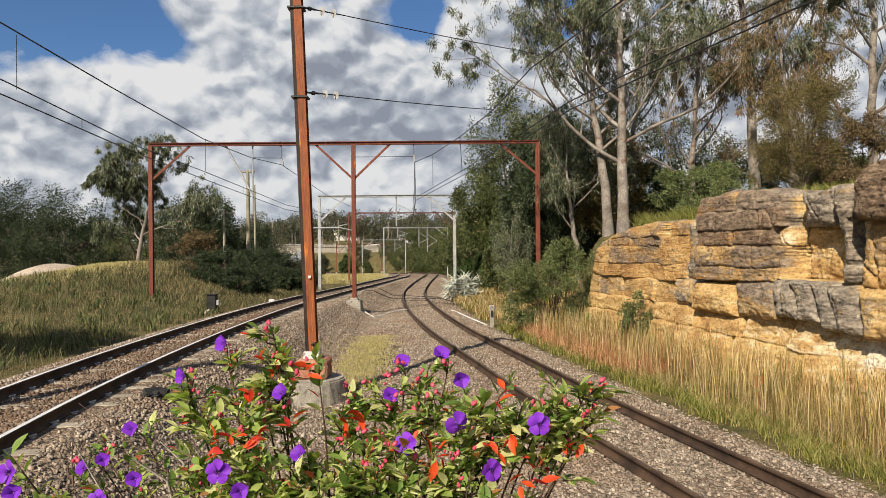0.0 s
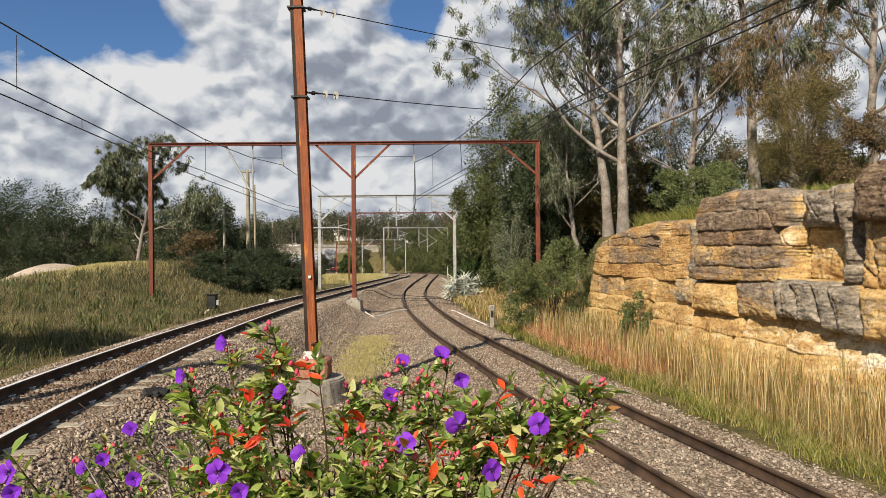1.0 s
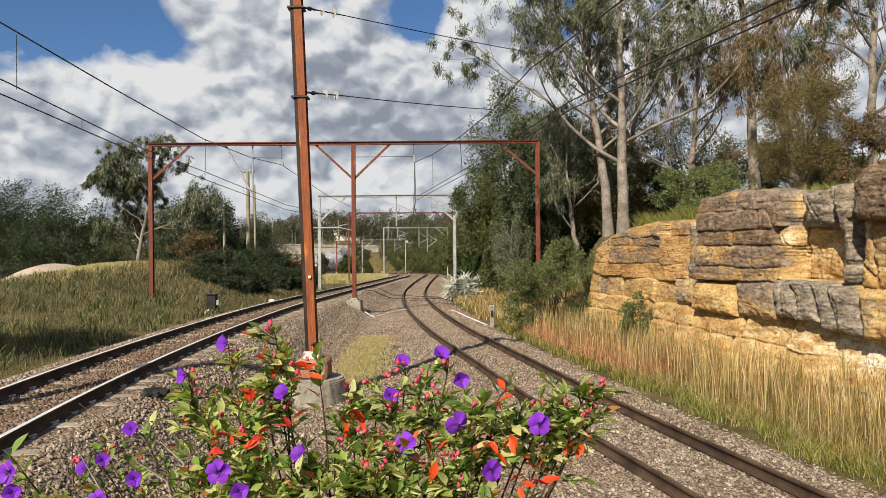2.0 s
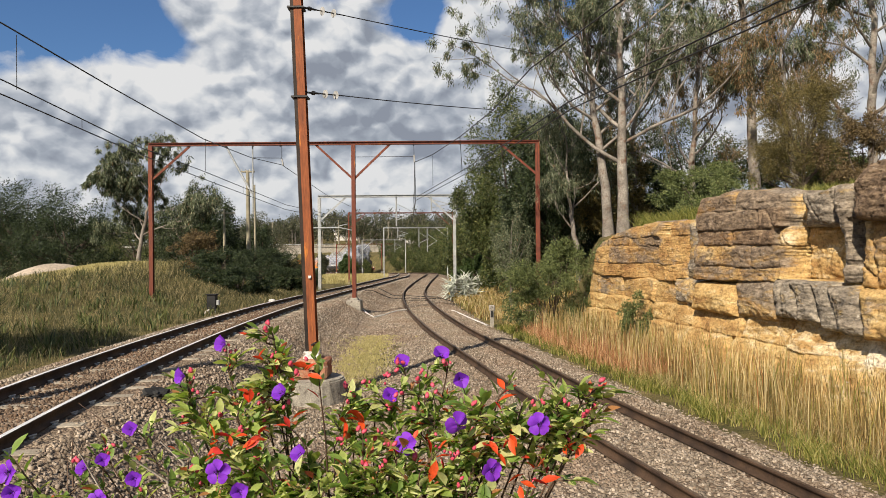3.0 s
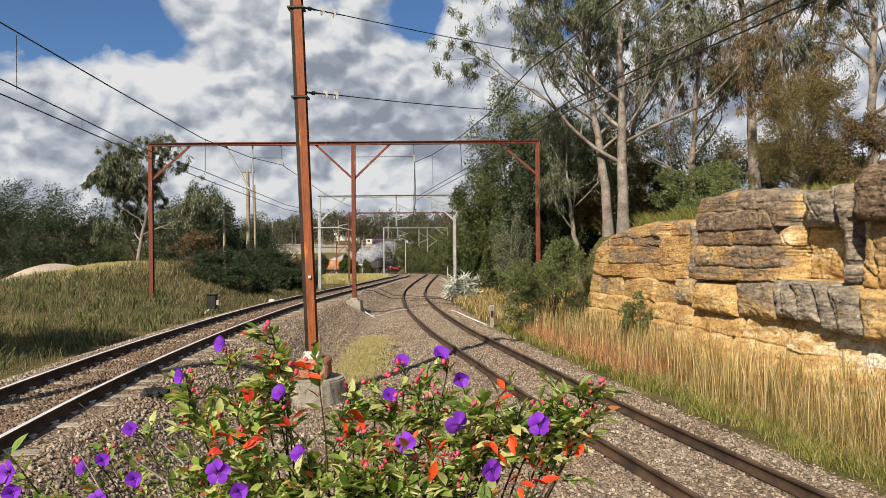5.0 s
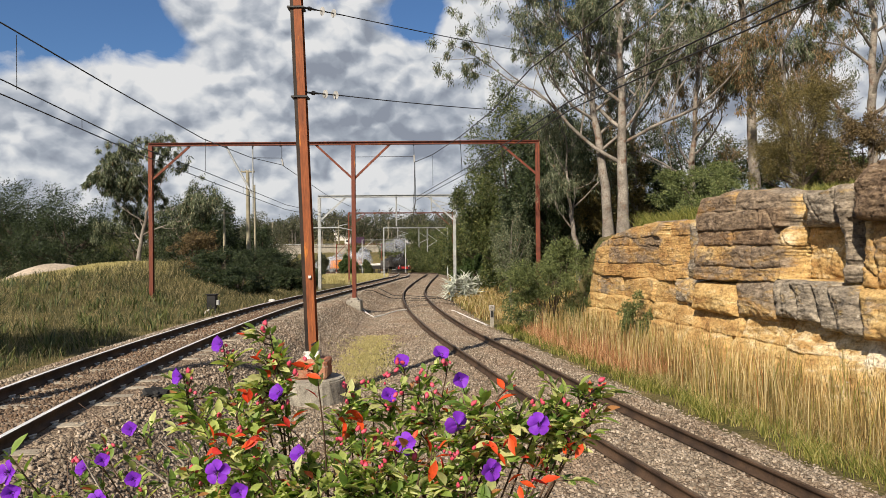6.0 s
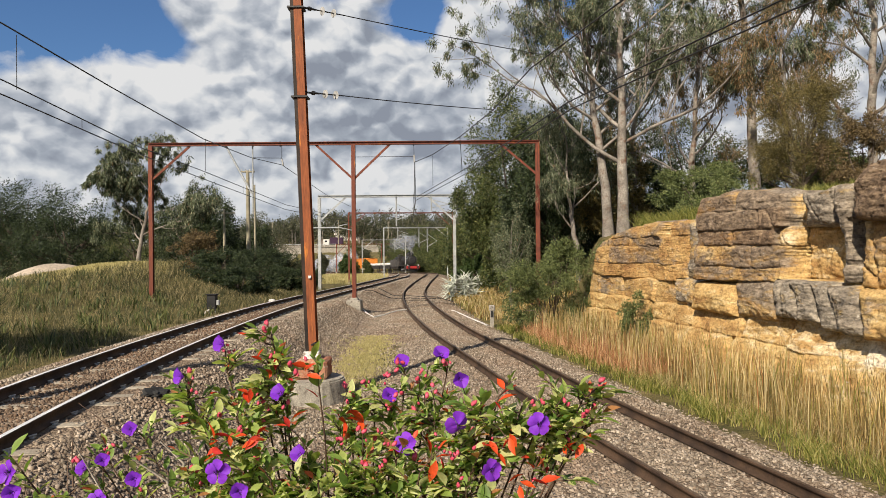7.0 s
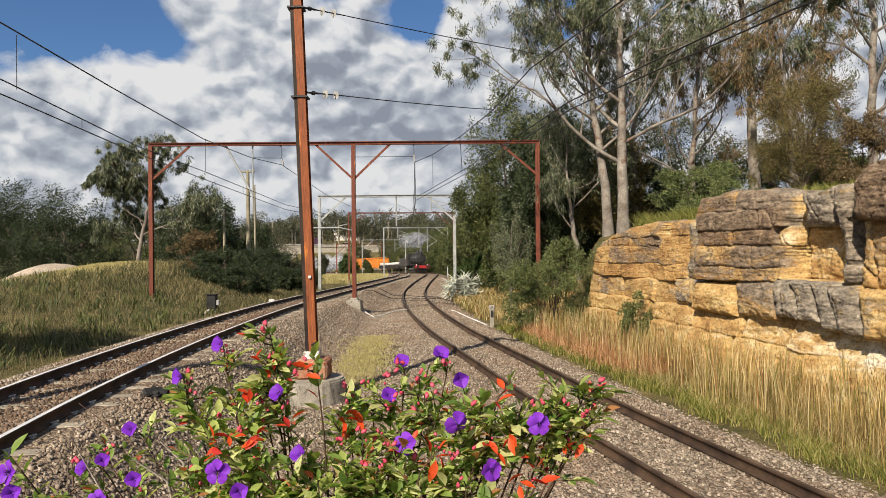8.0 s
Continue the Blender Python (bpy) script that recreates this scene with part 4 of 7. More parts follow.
    split = np.abs(np.array([noise.noise((p * 1.5 + 0.5 * q, 9.3, q * 0.35)) for p, q in zip(U.ravel(), Z.ravel())]).reshape(U.shape))
    depth -= 0.16 * np.exp(-split / 0.014) * near
    depth += 0.06 * fz + 0.030 * fs + 0.05 * fz * near - 0.05 * np.exp(-np.abs(fs) / 0.02)
    crust += 0.06 * fs + 0.16 * step(10.0, 10.4, U) * step(1.9, 2.1, Z) - 0.02 * (1 - step(9.3, 9.5, U))
    depth *= 0.3 + 0.7 * step(0.6, 2.6, U)
    back = 0.05 * np.clip(Z, 0, 9) + 1.1 * (1 - step(0.6, 3.2, U)) ** 2
    round_top = 0.10 * np.clip(1 - (topz[:, None] - Z) / 0.25, 0, 1) ** 2
    d = depth - back - round_top
    V = np.stack([X0 - 0.98 * d, Y0 - 0.196 * d, Z], -1)
    capn = 6
    top = np.repeat(V[:, -1:, :], capn, axis=1).copy()
    for i in range(capn):
        top[:, i, 0] += 0.98 * (0.25 * (i + 1)) ** 1.25
        top[:, i, 1] += 0.196 * (0.25 * (i + 1)) ** 1.25
        top[:, i, 2] += 0.02 * (i + 1) + 0.05 * wavy(u, u * 0 + i, 2.0, 6) - 0.10 * (i > 3)
    V = np.concatenate([V, top], 1)
    n2 = nv + capn
    i, j = np.meshgrid(np.arange(nu - 1), np.arange(n2 - 1), indexing="ij")
    a = i * n2 + j
    F = np.stack([a, a + n2, a + n2 + 1, a + 1], -1).reshape(-1, 4)
    ob = arrays("rock_face", V, F, "rock", soft=True)

    def pad(q, v):
        return np.concatenate([q, np.full((nu, capn), v)], 1).ravel().astype(np.float32)

    for nm, q, v in (("crust", crust, 0.7), ("pale", pale, 0.0), ("iron", iron, 0.3)):
        at = ob.data.attributes.new(nm, "FLOAT", "POINT")
        at.data.foreach_set("value", pad(q, v))
    tagged(ob, "weathered ochre and grey sandstone face of a railway cutting", "rock face", kind="structure")


make_cliff()


# ------------------------------------------------------------------ plants
def leaf_blades(centres, dirs, length, width, rng):
    """Slim leaves seen from afar: three corners each."""
    n = len(centres)
    d = dirs / (np.linalg.norm(dirs, axis=1)[:, None] + 1e-9)
    s = np.cross(d, rng.normal(size=(n, 3)))
    s /= np.linalg.norm(s, axis=1)[:, None] + 1e-9
    L = np.broadcast_to(length, (n,))[:, None]
    Wd = np.broadcast_to(width, (n,))[:, None]
    V = np.stack([centres + s * Wd / 2, centres - s * Wd / 2, centres + d * L], 1).reshape(-1, 3)
    return V, np.arange(3 * n).reshape(-1, 3)


def grow_limbs(rng, start, direction, length, radius, levels, spread, lift, splits):
    """Limbs as (points, radii) and the twig ends."""
    limbs, ends = [], []

    def grow(p, d, ln, r, lev):
        k = 7
        pts, rad = [p], [r]
        d = d / np.linalg.norm(d)
        for i in range(k):
            d = d + rng.normal(0, 0.11, 3) + np.array([0, 0, lift * 0.10])
            d /= np.linalg.norm(d)
            p = p + d * ln / k
            pts.append(p)
            rad.append(r * (1 - 0.5 * (i + 1) / k))
        limbs.append((np.array(pts), np.array(rad)))
        if lev == 0:
            ends.append((pts[-1], d))
            ends.append((pts[4], d))
            return
        for _ in range(splits[lev - 1]):
            i = rng.integers(3, k + 1)
            nd = d + rng.normal(0, spread, 3) + np.array([0, 0, lift * 0.15])
            grow(pts[i], nd, ln * rng.uniform(0.5, 0.78), rad[i] * 0.62, lev - 1)
        grow(pts[-1], d + rng.normal(0, spread * 0.4, 3), ln * 0.6, rad[-1] * 0.8, lev - 1)

    grow(np.array(start, float), np.array(direction, float), length, radius, levels)
    return limbs, ends


def make_gum(x, y, z, tall, radius, lean, seed, crown, label, leaf="gum", leaves=14000, bark="bark_pale", first=0.45, size=0.14, droop=0.95, clump=0.50,
             name="gum_tree", spread=0.55, limbs_n=7, aim=None):
    """A eucalypt: bare trunk, forking limbs, hanging leaf clumps with gaps between."""
    rng = np.random.default_rng(seed)
    tree = thing(name, (x, y, z), label, "tree")
    n = 12
    pts = [np.array([0, 0, -0.4])]
    for i in range(n):
        f = (i + 1) / n
        pts.append(np.array([lean[0] * f ** 1.3 + 0.1 * rng.normal() * f, lean[1] * f + 0.1 * rng.normal() * f, tall * 0.72 * f]))
    pts = np.array(pts)
    rad = radius * (0.95 - 0.66 * np.linspace(0, 1, n + 1))
    rad[0] *= 1.35
    chunks, ends = [tube(pts, rad, 10)], []
    for i in range(limbs_n):
        f = first + (1 - first) * (i + 0.4 * rng.random()) / limbs_n
        k = min(int(f * n), n - 1)
        p = pts[k] + (pts[k + 1] - pts[k]) * (f * n - k)
        az = rng.uniform(0, 2 * np.pi) if aim is None else aim[i % len(aim)] + rng.normal(0, 0.25)
        d = np.array([math.cos(az), math.sin(az) * 0.8, rng.uniform(0.35, 1.0)])
        lm, en = grow_limbs(rng, p, d, crown * rng.uniform(0.55, 0.9) * (1.1 - 0.45 * (f - first)), radius * (0.42 - 0.26 * f), 2, spread, 0.5, (3, 3))
        chunks += [tube(a, b, 6) for a, b in lm]
        ends += en
    lm, en = grow_limbs(rng, pts[-1], np.array([0.1, 0, 1.0]), tall * 0.2, rad[-1], 2, spread, 0.6, (2, 3))
    chunks += [tube(a, b, 6) for a, b in lm]
    ends += en
    v, f = merge(chunks)
    arrays("trunk", v, f, bark, tree, soft=True)
    # whole sprays are missing here and there, so that the sky shows between the clumps
    ends = [e for e in ends if noise.noise(Vector(e[0]) * 0.62 + Vector((seed, 0, 0))) > -0.02] or ends
    per = max(4, 3.7 * leaves / len(ends))
    cs, ds = [], []
    for p, d in ends:
        m = int(per * rng.uniform(0.25, 1.8))
        r = clump * rng.uniform(0.6, 1.25)
        # a few tight hanging sprays round each twig end
        k = rng.integers(2, 5)
        hub = rng.normal(0, 0.70, (k, 3)) * r
        pick = rng.integers(0, k, m)
        q = hub[pick] + rng.normal(0, 0.20, (m, 3)) * np.array([r, r, r * 1.3])
        cs.append(p + q + np.array([0, 0, -0.15 * r]))
        ds.append(rng.normal(0, 0.42, (m, 3)) + np.array([0, 0, -droop]) + q * 0.4)
    cs, ds = np.concatenate(cs), np.concatenate(ds)
    L = size * rng.uniform(0.6, 1.3, len(cs))
    v, f = leaf_blades(cs, ds, L, L * 0.26, rng)
    arrays("crown", v, f, "leaf_" + leaf, tree)
    return tree


def make_bushy(name, x, y, z, rx, ry, rz, lift, seed, leaf, leaves, size, label, category="tree", trunk=0.12, bark="bark_dark", lobes=14, aspect=0.45, droop=0.2, stems=1):
    """A leafy tree or shrub: a stem with limbs, and lobes of leaves on their ends."""
    rng = np.random.default_rng(seed)
    t = thing(name, (x, y, z), label, category)
    chunks, cs, ds = [], [], []
    for s in range(lobes):
        f = (s + 0.5) / lobes
        az = s * 2.4 + rng.uniform(-0.4, 0.4)
        h = rng.uniform(-0.8, 0.95)
        rr = math.sqrt(max(0.05, 1 - h * h)) * rng.uniform(0.45, 0.95)
        c = np.array([math.cos(az) * rx * rr, math.sin(az) * ry * rr, lift + h * rz])
        if stems > 1:
            root = np.array([rng.normal(0, 0.12) * rx, 0, -0.2])
            mid = np.array([c[0] * 0.3, c[1] * 0.3, max(0.1, c[2] * 0.45)])
        else:
            root = np.array([0.02 * rx * math.sin(c[2]), 0, max(0.25 * lift, min(0.55 * c[2], 0.9 * lift))])
            mid = root + (c - root) * np.array([0.45, 0.45, 0.35])
        p = np.array([root, (root + mid) / 2 + rng.normal(0, 0.05, 3) * rx * 0.3, mid, (mid + c) / 2 + rng.normal(0, 0.08, 3), c])
        chunks.append(tube(p, trunk * (np.array([1.0, 0.8, 0.5, 0.3, 0.1]) if stems > 1 else np.array([0.45, 0.4, 0.3, 0.2, 0.08])), 6))
        lr = np.array([rx, ry, rz]) * rng.uniform(0.34, 0.55)
        # each lobe is a cluster of small tufts
        for w in range(9):
            m = int(2.6 * leaves / lobes / 9 * rng.uniform(0.5, 1.5))
            h = rng.normal(0, 1, 3)
            h *= lr * rng.uniform(0.55, 1.0) / np.linalg.norm(h)
            q = rng.normal(0, 1, (m, 3))
            q /= np.linalg.norm(q, axis=1)[:, None]
            q *= rng.uniform(0.2, 1.05, (m, 1)) ** 0.6
            cs.append(c + h + q * lr * 0.36 * (1 + 0.2 * rng.normal(size=(m, 1))))
            ds.append(q + h / np.linalg.norm(lr) + rng.normal(0, 0.6, (m, 3)) + np.array([0, 0, -droop]))
    if stems == 1:
        zz = np.array([-0.3, 0.0, 0.3, 0.6, 0.9, 1.15]) * lift
        chunks.append(tube(np.stack([0.02 * rx * np.sin(zz), 0 * zz, zz], 1), trunk * np.array([1.25, 1.05, 0.85, 0.65, 0.45, 0.2]), 9))
    v, f = merge(chunks)
    arrays("trunk", v, f, bark, t, soft=True)
    cs, ds = np.concatenate(cs), np.concatenate(ds)
    L = size * 0.64 * rng.uniform(0.6, 1.35, len(cs))
    v, f = leaf_blades(cs, ds, L, L * aspect, rng)
    arrays("crown", v, f, "leaf_" + leaf, t)
    return t


def on_ground(x, y):
    return float(height(x, y))


# tall gums above the rock face
make_gum(7.95, 30.0, on_ground(7.95, 30.0) - 0.1, 17.0, 0.28, (0.1, 1.0), 11, 5.6, "tall gum tree with a pale trunk and hanging leaves", aim=(3.0, 0.2, 2.6, 0.9, 3.4, -0.3, 1.6), leaves=18000, limbs_n=13, first=0.26)
make_gum(7.45, 30.6, on_ground(7.45, 30.6) - 0.1, 13.0, 0.26, (-0.9, 0.6), 12, 3.8, "leaning gum tree with a pale trunk above the rock", leaves=9000, first=0.42, limbs_n=9)
make_gum(6.7, 33.5, on_ground(6.7, 33.5) - 0.1, 8.0, 0.17, (-0.7, 0.4), 13, 2.4, "thin gum tree with sparse leaves", leaves=5000, first=0.45)
make_gum(15.0, 32.5, on_ground(15.0, 32.5), 20.0, 0.30, (-0.5, 0.8), 14, 5.5, "tall gum tree with a straight pale trunk", leaves=13000, limbs_n=12, first=0.34)
make_gum(12.2, 33.5, on_ground(12.2, 33.5), 13.0, 0.20, (0.6, 0.4), 15, 3.6, "gum tree with tan new leaves behind the rock", leaf="gum_tan", leaves=7000, first=0.25, limbs_n=10)
make_gum(17.0, 27.0, on_ground(17.0, 27.0), 15.0, 0.24, (0.6, 0.6), 16, 5.0, "gum tree with white crooked limbs above the rock", clump=0.6, leaves=20000, limbs_n=12, first=0.24)
make_gum(10.4, 37.0, on_ground(10.4, 37.0), 14.0, 0.22, (0.3, 0.4), 17, 4.0, "slender gum tree among others above the rock", leaves=10000, limbs_n=9, first=0.35)
make_gum(13.8, 26.5, on_ground(13.8, 26.5), 9.0, 0.15, (-0.4, 0.3), 18, 3.0, "young gum tree with tan leaves on the rock top", leaf="gum_tan", leaves=4500, limbs_n=9, first=0.3)
# shrubs and saplings on top of the rock
make_bushy("paperbark_shrub", 11.2, 21.2, on_ground(11.2, 21.2), 1.35, 1.2, 1.95, 2.6, 21, "olive", 20000, 0.12, "brownish green feathery shrub on the rock top", "shrub", 0.09, lobes=18, aspect=0.2)
make_bushy("shrub", 9.4, 23.2, on_ground(9.4, 23.2), 1.2, 1.0, 0.8, 0.8, 22, "shrub", 4500, 0.13, "low green shrub on the rock top", "shrub", 0.05, stems=3)
make_bushy("shrub", 10.0, 26.0, on_ground(10.0, 26.0), 2.0, 1.4, 1.2, 1.1, 23, "shrub", 8000, 0.15, "dark green shrub behind the rock top", "shrub", 0.06, stems=3)
make_bushy("twiggy_shrub", 12.5, 20.3, on_ground(12.5, 20.3), 1.1, 1.0, 1.3, 1.5, 25, "brown", 6000, 0.12, "brownish twiggy shrub on the rock top", "shrub", 0.06, stems=4)
make_bushy("shrub", 13.0, 22.5, on_ground(13.0, 22.5), 1.5, 1.2, 1.1, 1.2, 24, "shrub", 5000, 0.15, "green shrub on the rock top", "shrub", 0.06, stems=3)
# right bank beside the curve
make_bushy("shrub", 6.45, 27.9, on_ground(6.45, 27.9), 0.8, 0.7, 1.1, 1.0, 36, "shrub", 4500, 0.13, "leafy green shrub over the end of the rock", "shrub", 0.05, stems=3)
make_bushy("wattle_tree", 4.6, 45.0, on_ground(4.6, 45.0), 3.2, 3.0, 5.6, 6.0, 31, "dense", 30000, 0.26, "dense green wattle tree beside the line", "tree", 0.2, lobes=26)
make_bushy("casuarina_tree", 6.6, 40.0, on_ground(6.6, 40.0), 2.4, 2.4, 4.4, 4.9, 32, "dark", 20000, 0.25, "feathery olive green tree on the bank", "tree", 0.2, lobes=24)
make_bushy("gum_sapling", 3.55, 36.0, on_ground(3.55, 36.0), 1.1, 1.1, 1.8, 3.4, 33, "gum", 4000, 0.17, "slender gum sapling with a pale stem", "tree", 0.09, "bark_pale", lobes=16, droop=0.8, aspect=0.3)
make_bushy("shrub", 4.3, 27.2, on_ground(4.3, 27.2), 1.7, 1.3, 1.45, 1.75, 34, "shrub", 12000, 0.13, "green leafy shrub at the end of the rock face", "shrub", 0.06, stems=3, lobes=18)
make_bushy("shrub", 6.2, 22.2, on_ground(6.2, 22.2), 0.55, 0.45, 0.85, 0.95, 35, "shrub", 2800, 0.11, "small bright green shrub against the rock", "shrub", 0.03, stems=3)
for _i, (_x, _y, _r, _h, _k) in enumerate(((3.7, 62, 3.2, 6.0, "dense"), (3.2, 78, 3.4, 5.4, "dense"), (5.0, 96, 5, 8, "dense"), (3.3, 113, 4, 6, "dense"), (9, 52, 4, 8.5, "gum"),
                                          (10.5, 62, 5, 10, "dark"), (2.6, 54, 1.5, 2.4, "bright"), (11, 42, 3.0, 6.5, "dense"), (1.6, 133, 4, 6.0, "dense"), (17, 47, 4, 6.5, "dense"), (-0.5, 150, 4.5, 6.5, "dense"), (-5.5, 168, 4.5, 6.5, "dense"),
                                          (13.5, 38, 2.2, 3.8, "dark"), (19, 36, 3.0, 4.0, "dense"), (9.2, 37, 1.8, 5.0, "olive"))):
    make_bushy("bank_tree", _x, _y, on_ground(_x, _y), _r, _r, _h * 0.52, _h * 0.55, 40 + _i, _k, 9000, 0.30 if _y > 50 else 0.22, "green leafy tree crowding the bank of the line", "tree", 0.2, lobes=22)
# left side
make_gum(-23.4, 52.0, on_ground(-23.4, 52.0), 10.4, 0.20, (1.3, 0.3), 51, 3.6, "gum tree with a pale trunk on the grassy mound", leaves=16000, first=0.36, size=0.24, limbs_n=10)
for _i, (_x, _y, _r, _h, _k) in enumerate(((-22.0, 66, 2.6, 9.6, "dark"), (-25.5, 70, 3.6, 9.0, "dark"), (-34, 62, 4.4, 7.6, "dark"), (-41, 66, 5.0, 9.6, "dark"), (-30, 80, 4.5, 8.0, "far"),
                                          (-47, 72, 5, 11, "dark"), (-38, 84, 5, 9, "dense"), (-20.5, 76, 2.4, 6, "dark"), (-54, 70, 6, 11, "dark"), (-60, 84, 6, 10, "dense"), (-27, 100, 4, 9, "far"), (-34, 110, 5, 9, "far"))):
    make_bushy("broad_tree", _x, _y, on_ground(_x, _y) - 0.3, _r, _r, _h * 0.48, _h * 0.5, 60 + _i, _k, 11000, 0.28, "dark green leafy tree behind the mound", "tree", 0.2, lobes=22)
for _i, (_x, _y, _r, _h, _k) in enumerate(((-13.6, 41.0, 1.8, 1.9, "dark"), (-11.9, 40.0, 1.5, 1.4, "dark"), (-15.4, 43.0, 1.4, 2.3, "brown"), (-10.6, 45.5, 1.2, 1.5, "dark"), (-12.8, 47, 2.2, 2.2, "dark"),
                                          (-10.4, 51, 1.3, 1.6, "dark"), (-15.4, 108, 1.0, 3.2, "bright"), (-22.6, 108, 1.2, 2.8, "far"), (-19.9, 112, 0.9, 3.6, "far"), (-27.2, 112, 2.0, 3.0, "dark"), (-13.6, 122, 0.9, 2.4, "dense"), (-24, 205, 3, 4, "far"), (-40, 222, 3.5, 4.5, "far"), (-16, 225, 4, 5, "far"), (-30, 236, 3, 3.5, "dense"), (-9, 210, 4, 6, "far"), (-22.6, 175, 1.2, 2.6, "dense"), (-48, 240, 3, 4, "far"), (-6.5, 158, 3, 5, "dense"), (-4.4, 146, 2.6, 4.4, "dense"), (-10.5, 172, 3, 5, "dense"), (-14.5, 187, 3, 5, "dense"), (-2.4, 138, 2.4, 4, "dense"), (0.8, 122, 2.4, 3.4, "dense"), (-12.8, 52, 1.8, 2.2, "dark"))):
    make_bushy("thicket_shrub", _x, _y, on_ground(_x, _y), _r, _r * 0.8, _h * 0.5, _h * 0.5, 80 + _i, _k, 5200, 0.17 if _y < 55 else 0.3, "dark scrubby shrub beside the line", "shrub", 0.06, stems=3, lobes=18)


def make_far_wood():
    """Woods on the far hillside, too many trees to tell apart."""
    rng = np.random.default_rng(7)
    cs, ds, trunks = [], [], []
    for i in range(620):
        y = 272 + 200 * rng.random() ** 1.4
        x = rng.uniform(-0.75, 0.35) * y
        h = rng.uniform(6, 13)
        z = on_ground(x, y)
        m = 320
        k = rng.integers(5, 10)
        lob = rng.normal(0, 1, (k, 3)) * np.array([2.1, 2.1, 0.17 * h]) + np.array([0, 0, h * 0.66])
        q = rng.normal(0, 1, (m, 3)) * 0.95 + lob[rng.integers(0, k, m)]
        cs.append(q + np.array([x, y, z]))
        ds.append(rng.normal(0, 1, (m, 3)))
        trunks.append(tube(np.array([[x, y, z - 0.5], [x + rng.normal(0, 0.4), y, z + h * 0.45], [x + rng.normal(0, 0.8), y, z + h * 0.8]]), [0.3, 0.2, 0.1], 4))
    cs, ds = np.concatenate(cs), np.concatenate(ds)
    v, f = leaf_blades(cs, ds, rng.uniform(0.5, 1.0, len(cs)), rng.uniform(0.35, 0.6, len(cs)), rng)
    wood = arrays("far_wood", v, f, "leaf_far")
    tagged(wood, "grey-green gum woods on the far hillside", "woodland", kind="stuff")
    v, f = merge(trunks)
    arrays("trunks", v, f, "bark_pale", wood)


make_far_wood()


# ------------------------------------------------------------------ loose ground cover
def scatter_stones():
    """Crushed ballast, past counting."""
    rng = np.random.default_rng(9)
    n = 104000
    y = 5.0 + 30.0 * rng.random(n) ** 1.7
    xl, xr = track("L", y)[0], track("R", y)[0]
    y[-26000:] = 33 + 47 * rng.random(26000) ** 1.3
    xl, xr = track("L", y)[0], track("R", y)[0]
    x = xl - 2.6 + (xr - xl + 5.2) * rng.random(n)
    inside = np.minimum(np.abs(x - xl), np.abs(x - xr))
    near_rail = np.minimum(np.abs(np.abs(x - xl) - GAUGE), np.abs(np.abs(x - xr) - GAUGE)) < 0.1
    keep = ~near_rail & (np.abs(x / np.maximum(y, 1)) < 0.72)
    patch = np.exp(-(((x + 2.3) / 0.9) ** 2 + ((y - 20.5) / 4.5) ** 2))
    keep &= rng.random(n) > patch
    right_of = x - xl
    keep &= ~((right_of > 0.86) & (right_of < 1.26) & (rng.random(n) < 0.93))
    x, y = x[keep], y[keep]
    n = len(x)
    s = rng.uniform(0.010, 0.022, n) * (1 + 0.010 * y)
    base = np.array([[-1, -1, -1], [1, -1, -1], [1, 1, -1], [-1, 1, -1], [-1, -1, 1], [1, -1, 1], [1, 1, 1], [-1, 1, 1]], float)
    V = base[None] * (1 + rng.uniform(-0.45, 0.25, (n, 8, 3)))
    V *= rng.uniform(0.6, 1.2, (n, 1, 3)) * s[:, None, None]
    an, tl = rng.uniform(0, 6.28, n), rng.normal(0, 0.5, n)
    c, q = np.cos(an)[:, None], np.sin(an)[:, None]
    ct, st = np.cos(tl)[:, None], np.sin(tl)[:, None]
    X, Y, Z = V[..., 0], V[..., 1], V[..., 2]
    Y, Z = Y * ct - Z * st, Y * st + Z * ct
    X, Y = X * c - Y * q, X * q + Y * c
    V = np.stack([X + x[:, None], Y + y[:, None], Z + (height(x, y) + s * 0.35)[:, None]], -1).reshape(-1, 3)
    f = np.array([[4, 5, 6, 7], [0, 1, 5, 4], [1, 2, 6, 5], [2, 3, 7, 6], [3, 0, 4, 7]])
    brown = np.abs(x - track("L", y)[0]) < 0.75
    for nm, pick, mat, words in (("ballast", ~brown, "ballast", "crushed brown and grey stone ballast round the tracks"), ("track_ballast", brown, "ballast_brown", "rust-brown stone ballast between the rails")):
        k = int(pick.sum())
        Fk = (np.arange(k)[:, None, None] * 8 + f[None]).reshape(-1, 4)
        tagged(arrays(nm, V.reshape(-1, 8, 3)[pick], Fk, mat), words, "ballast", kind="stuff")


scatter_stones()


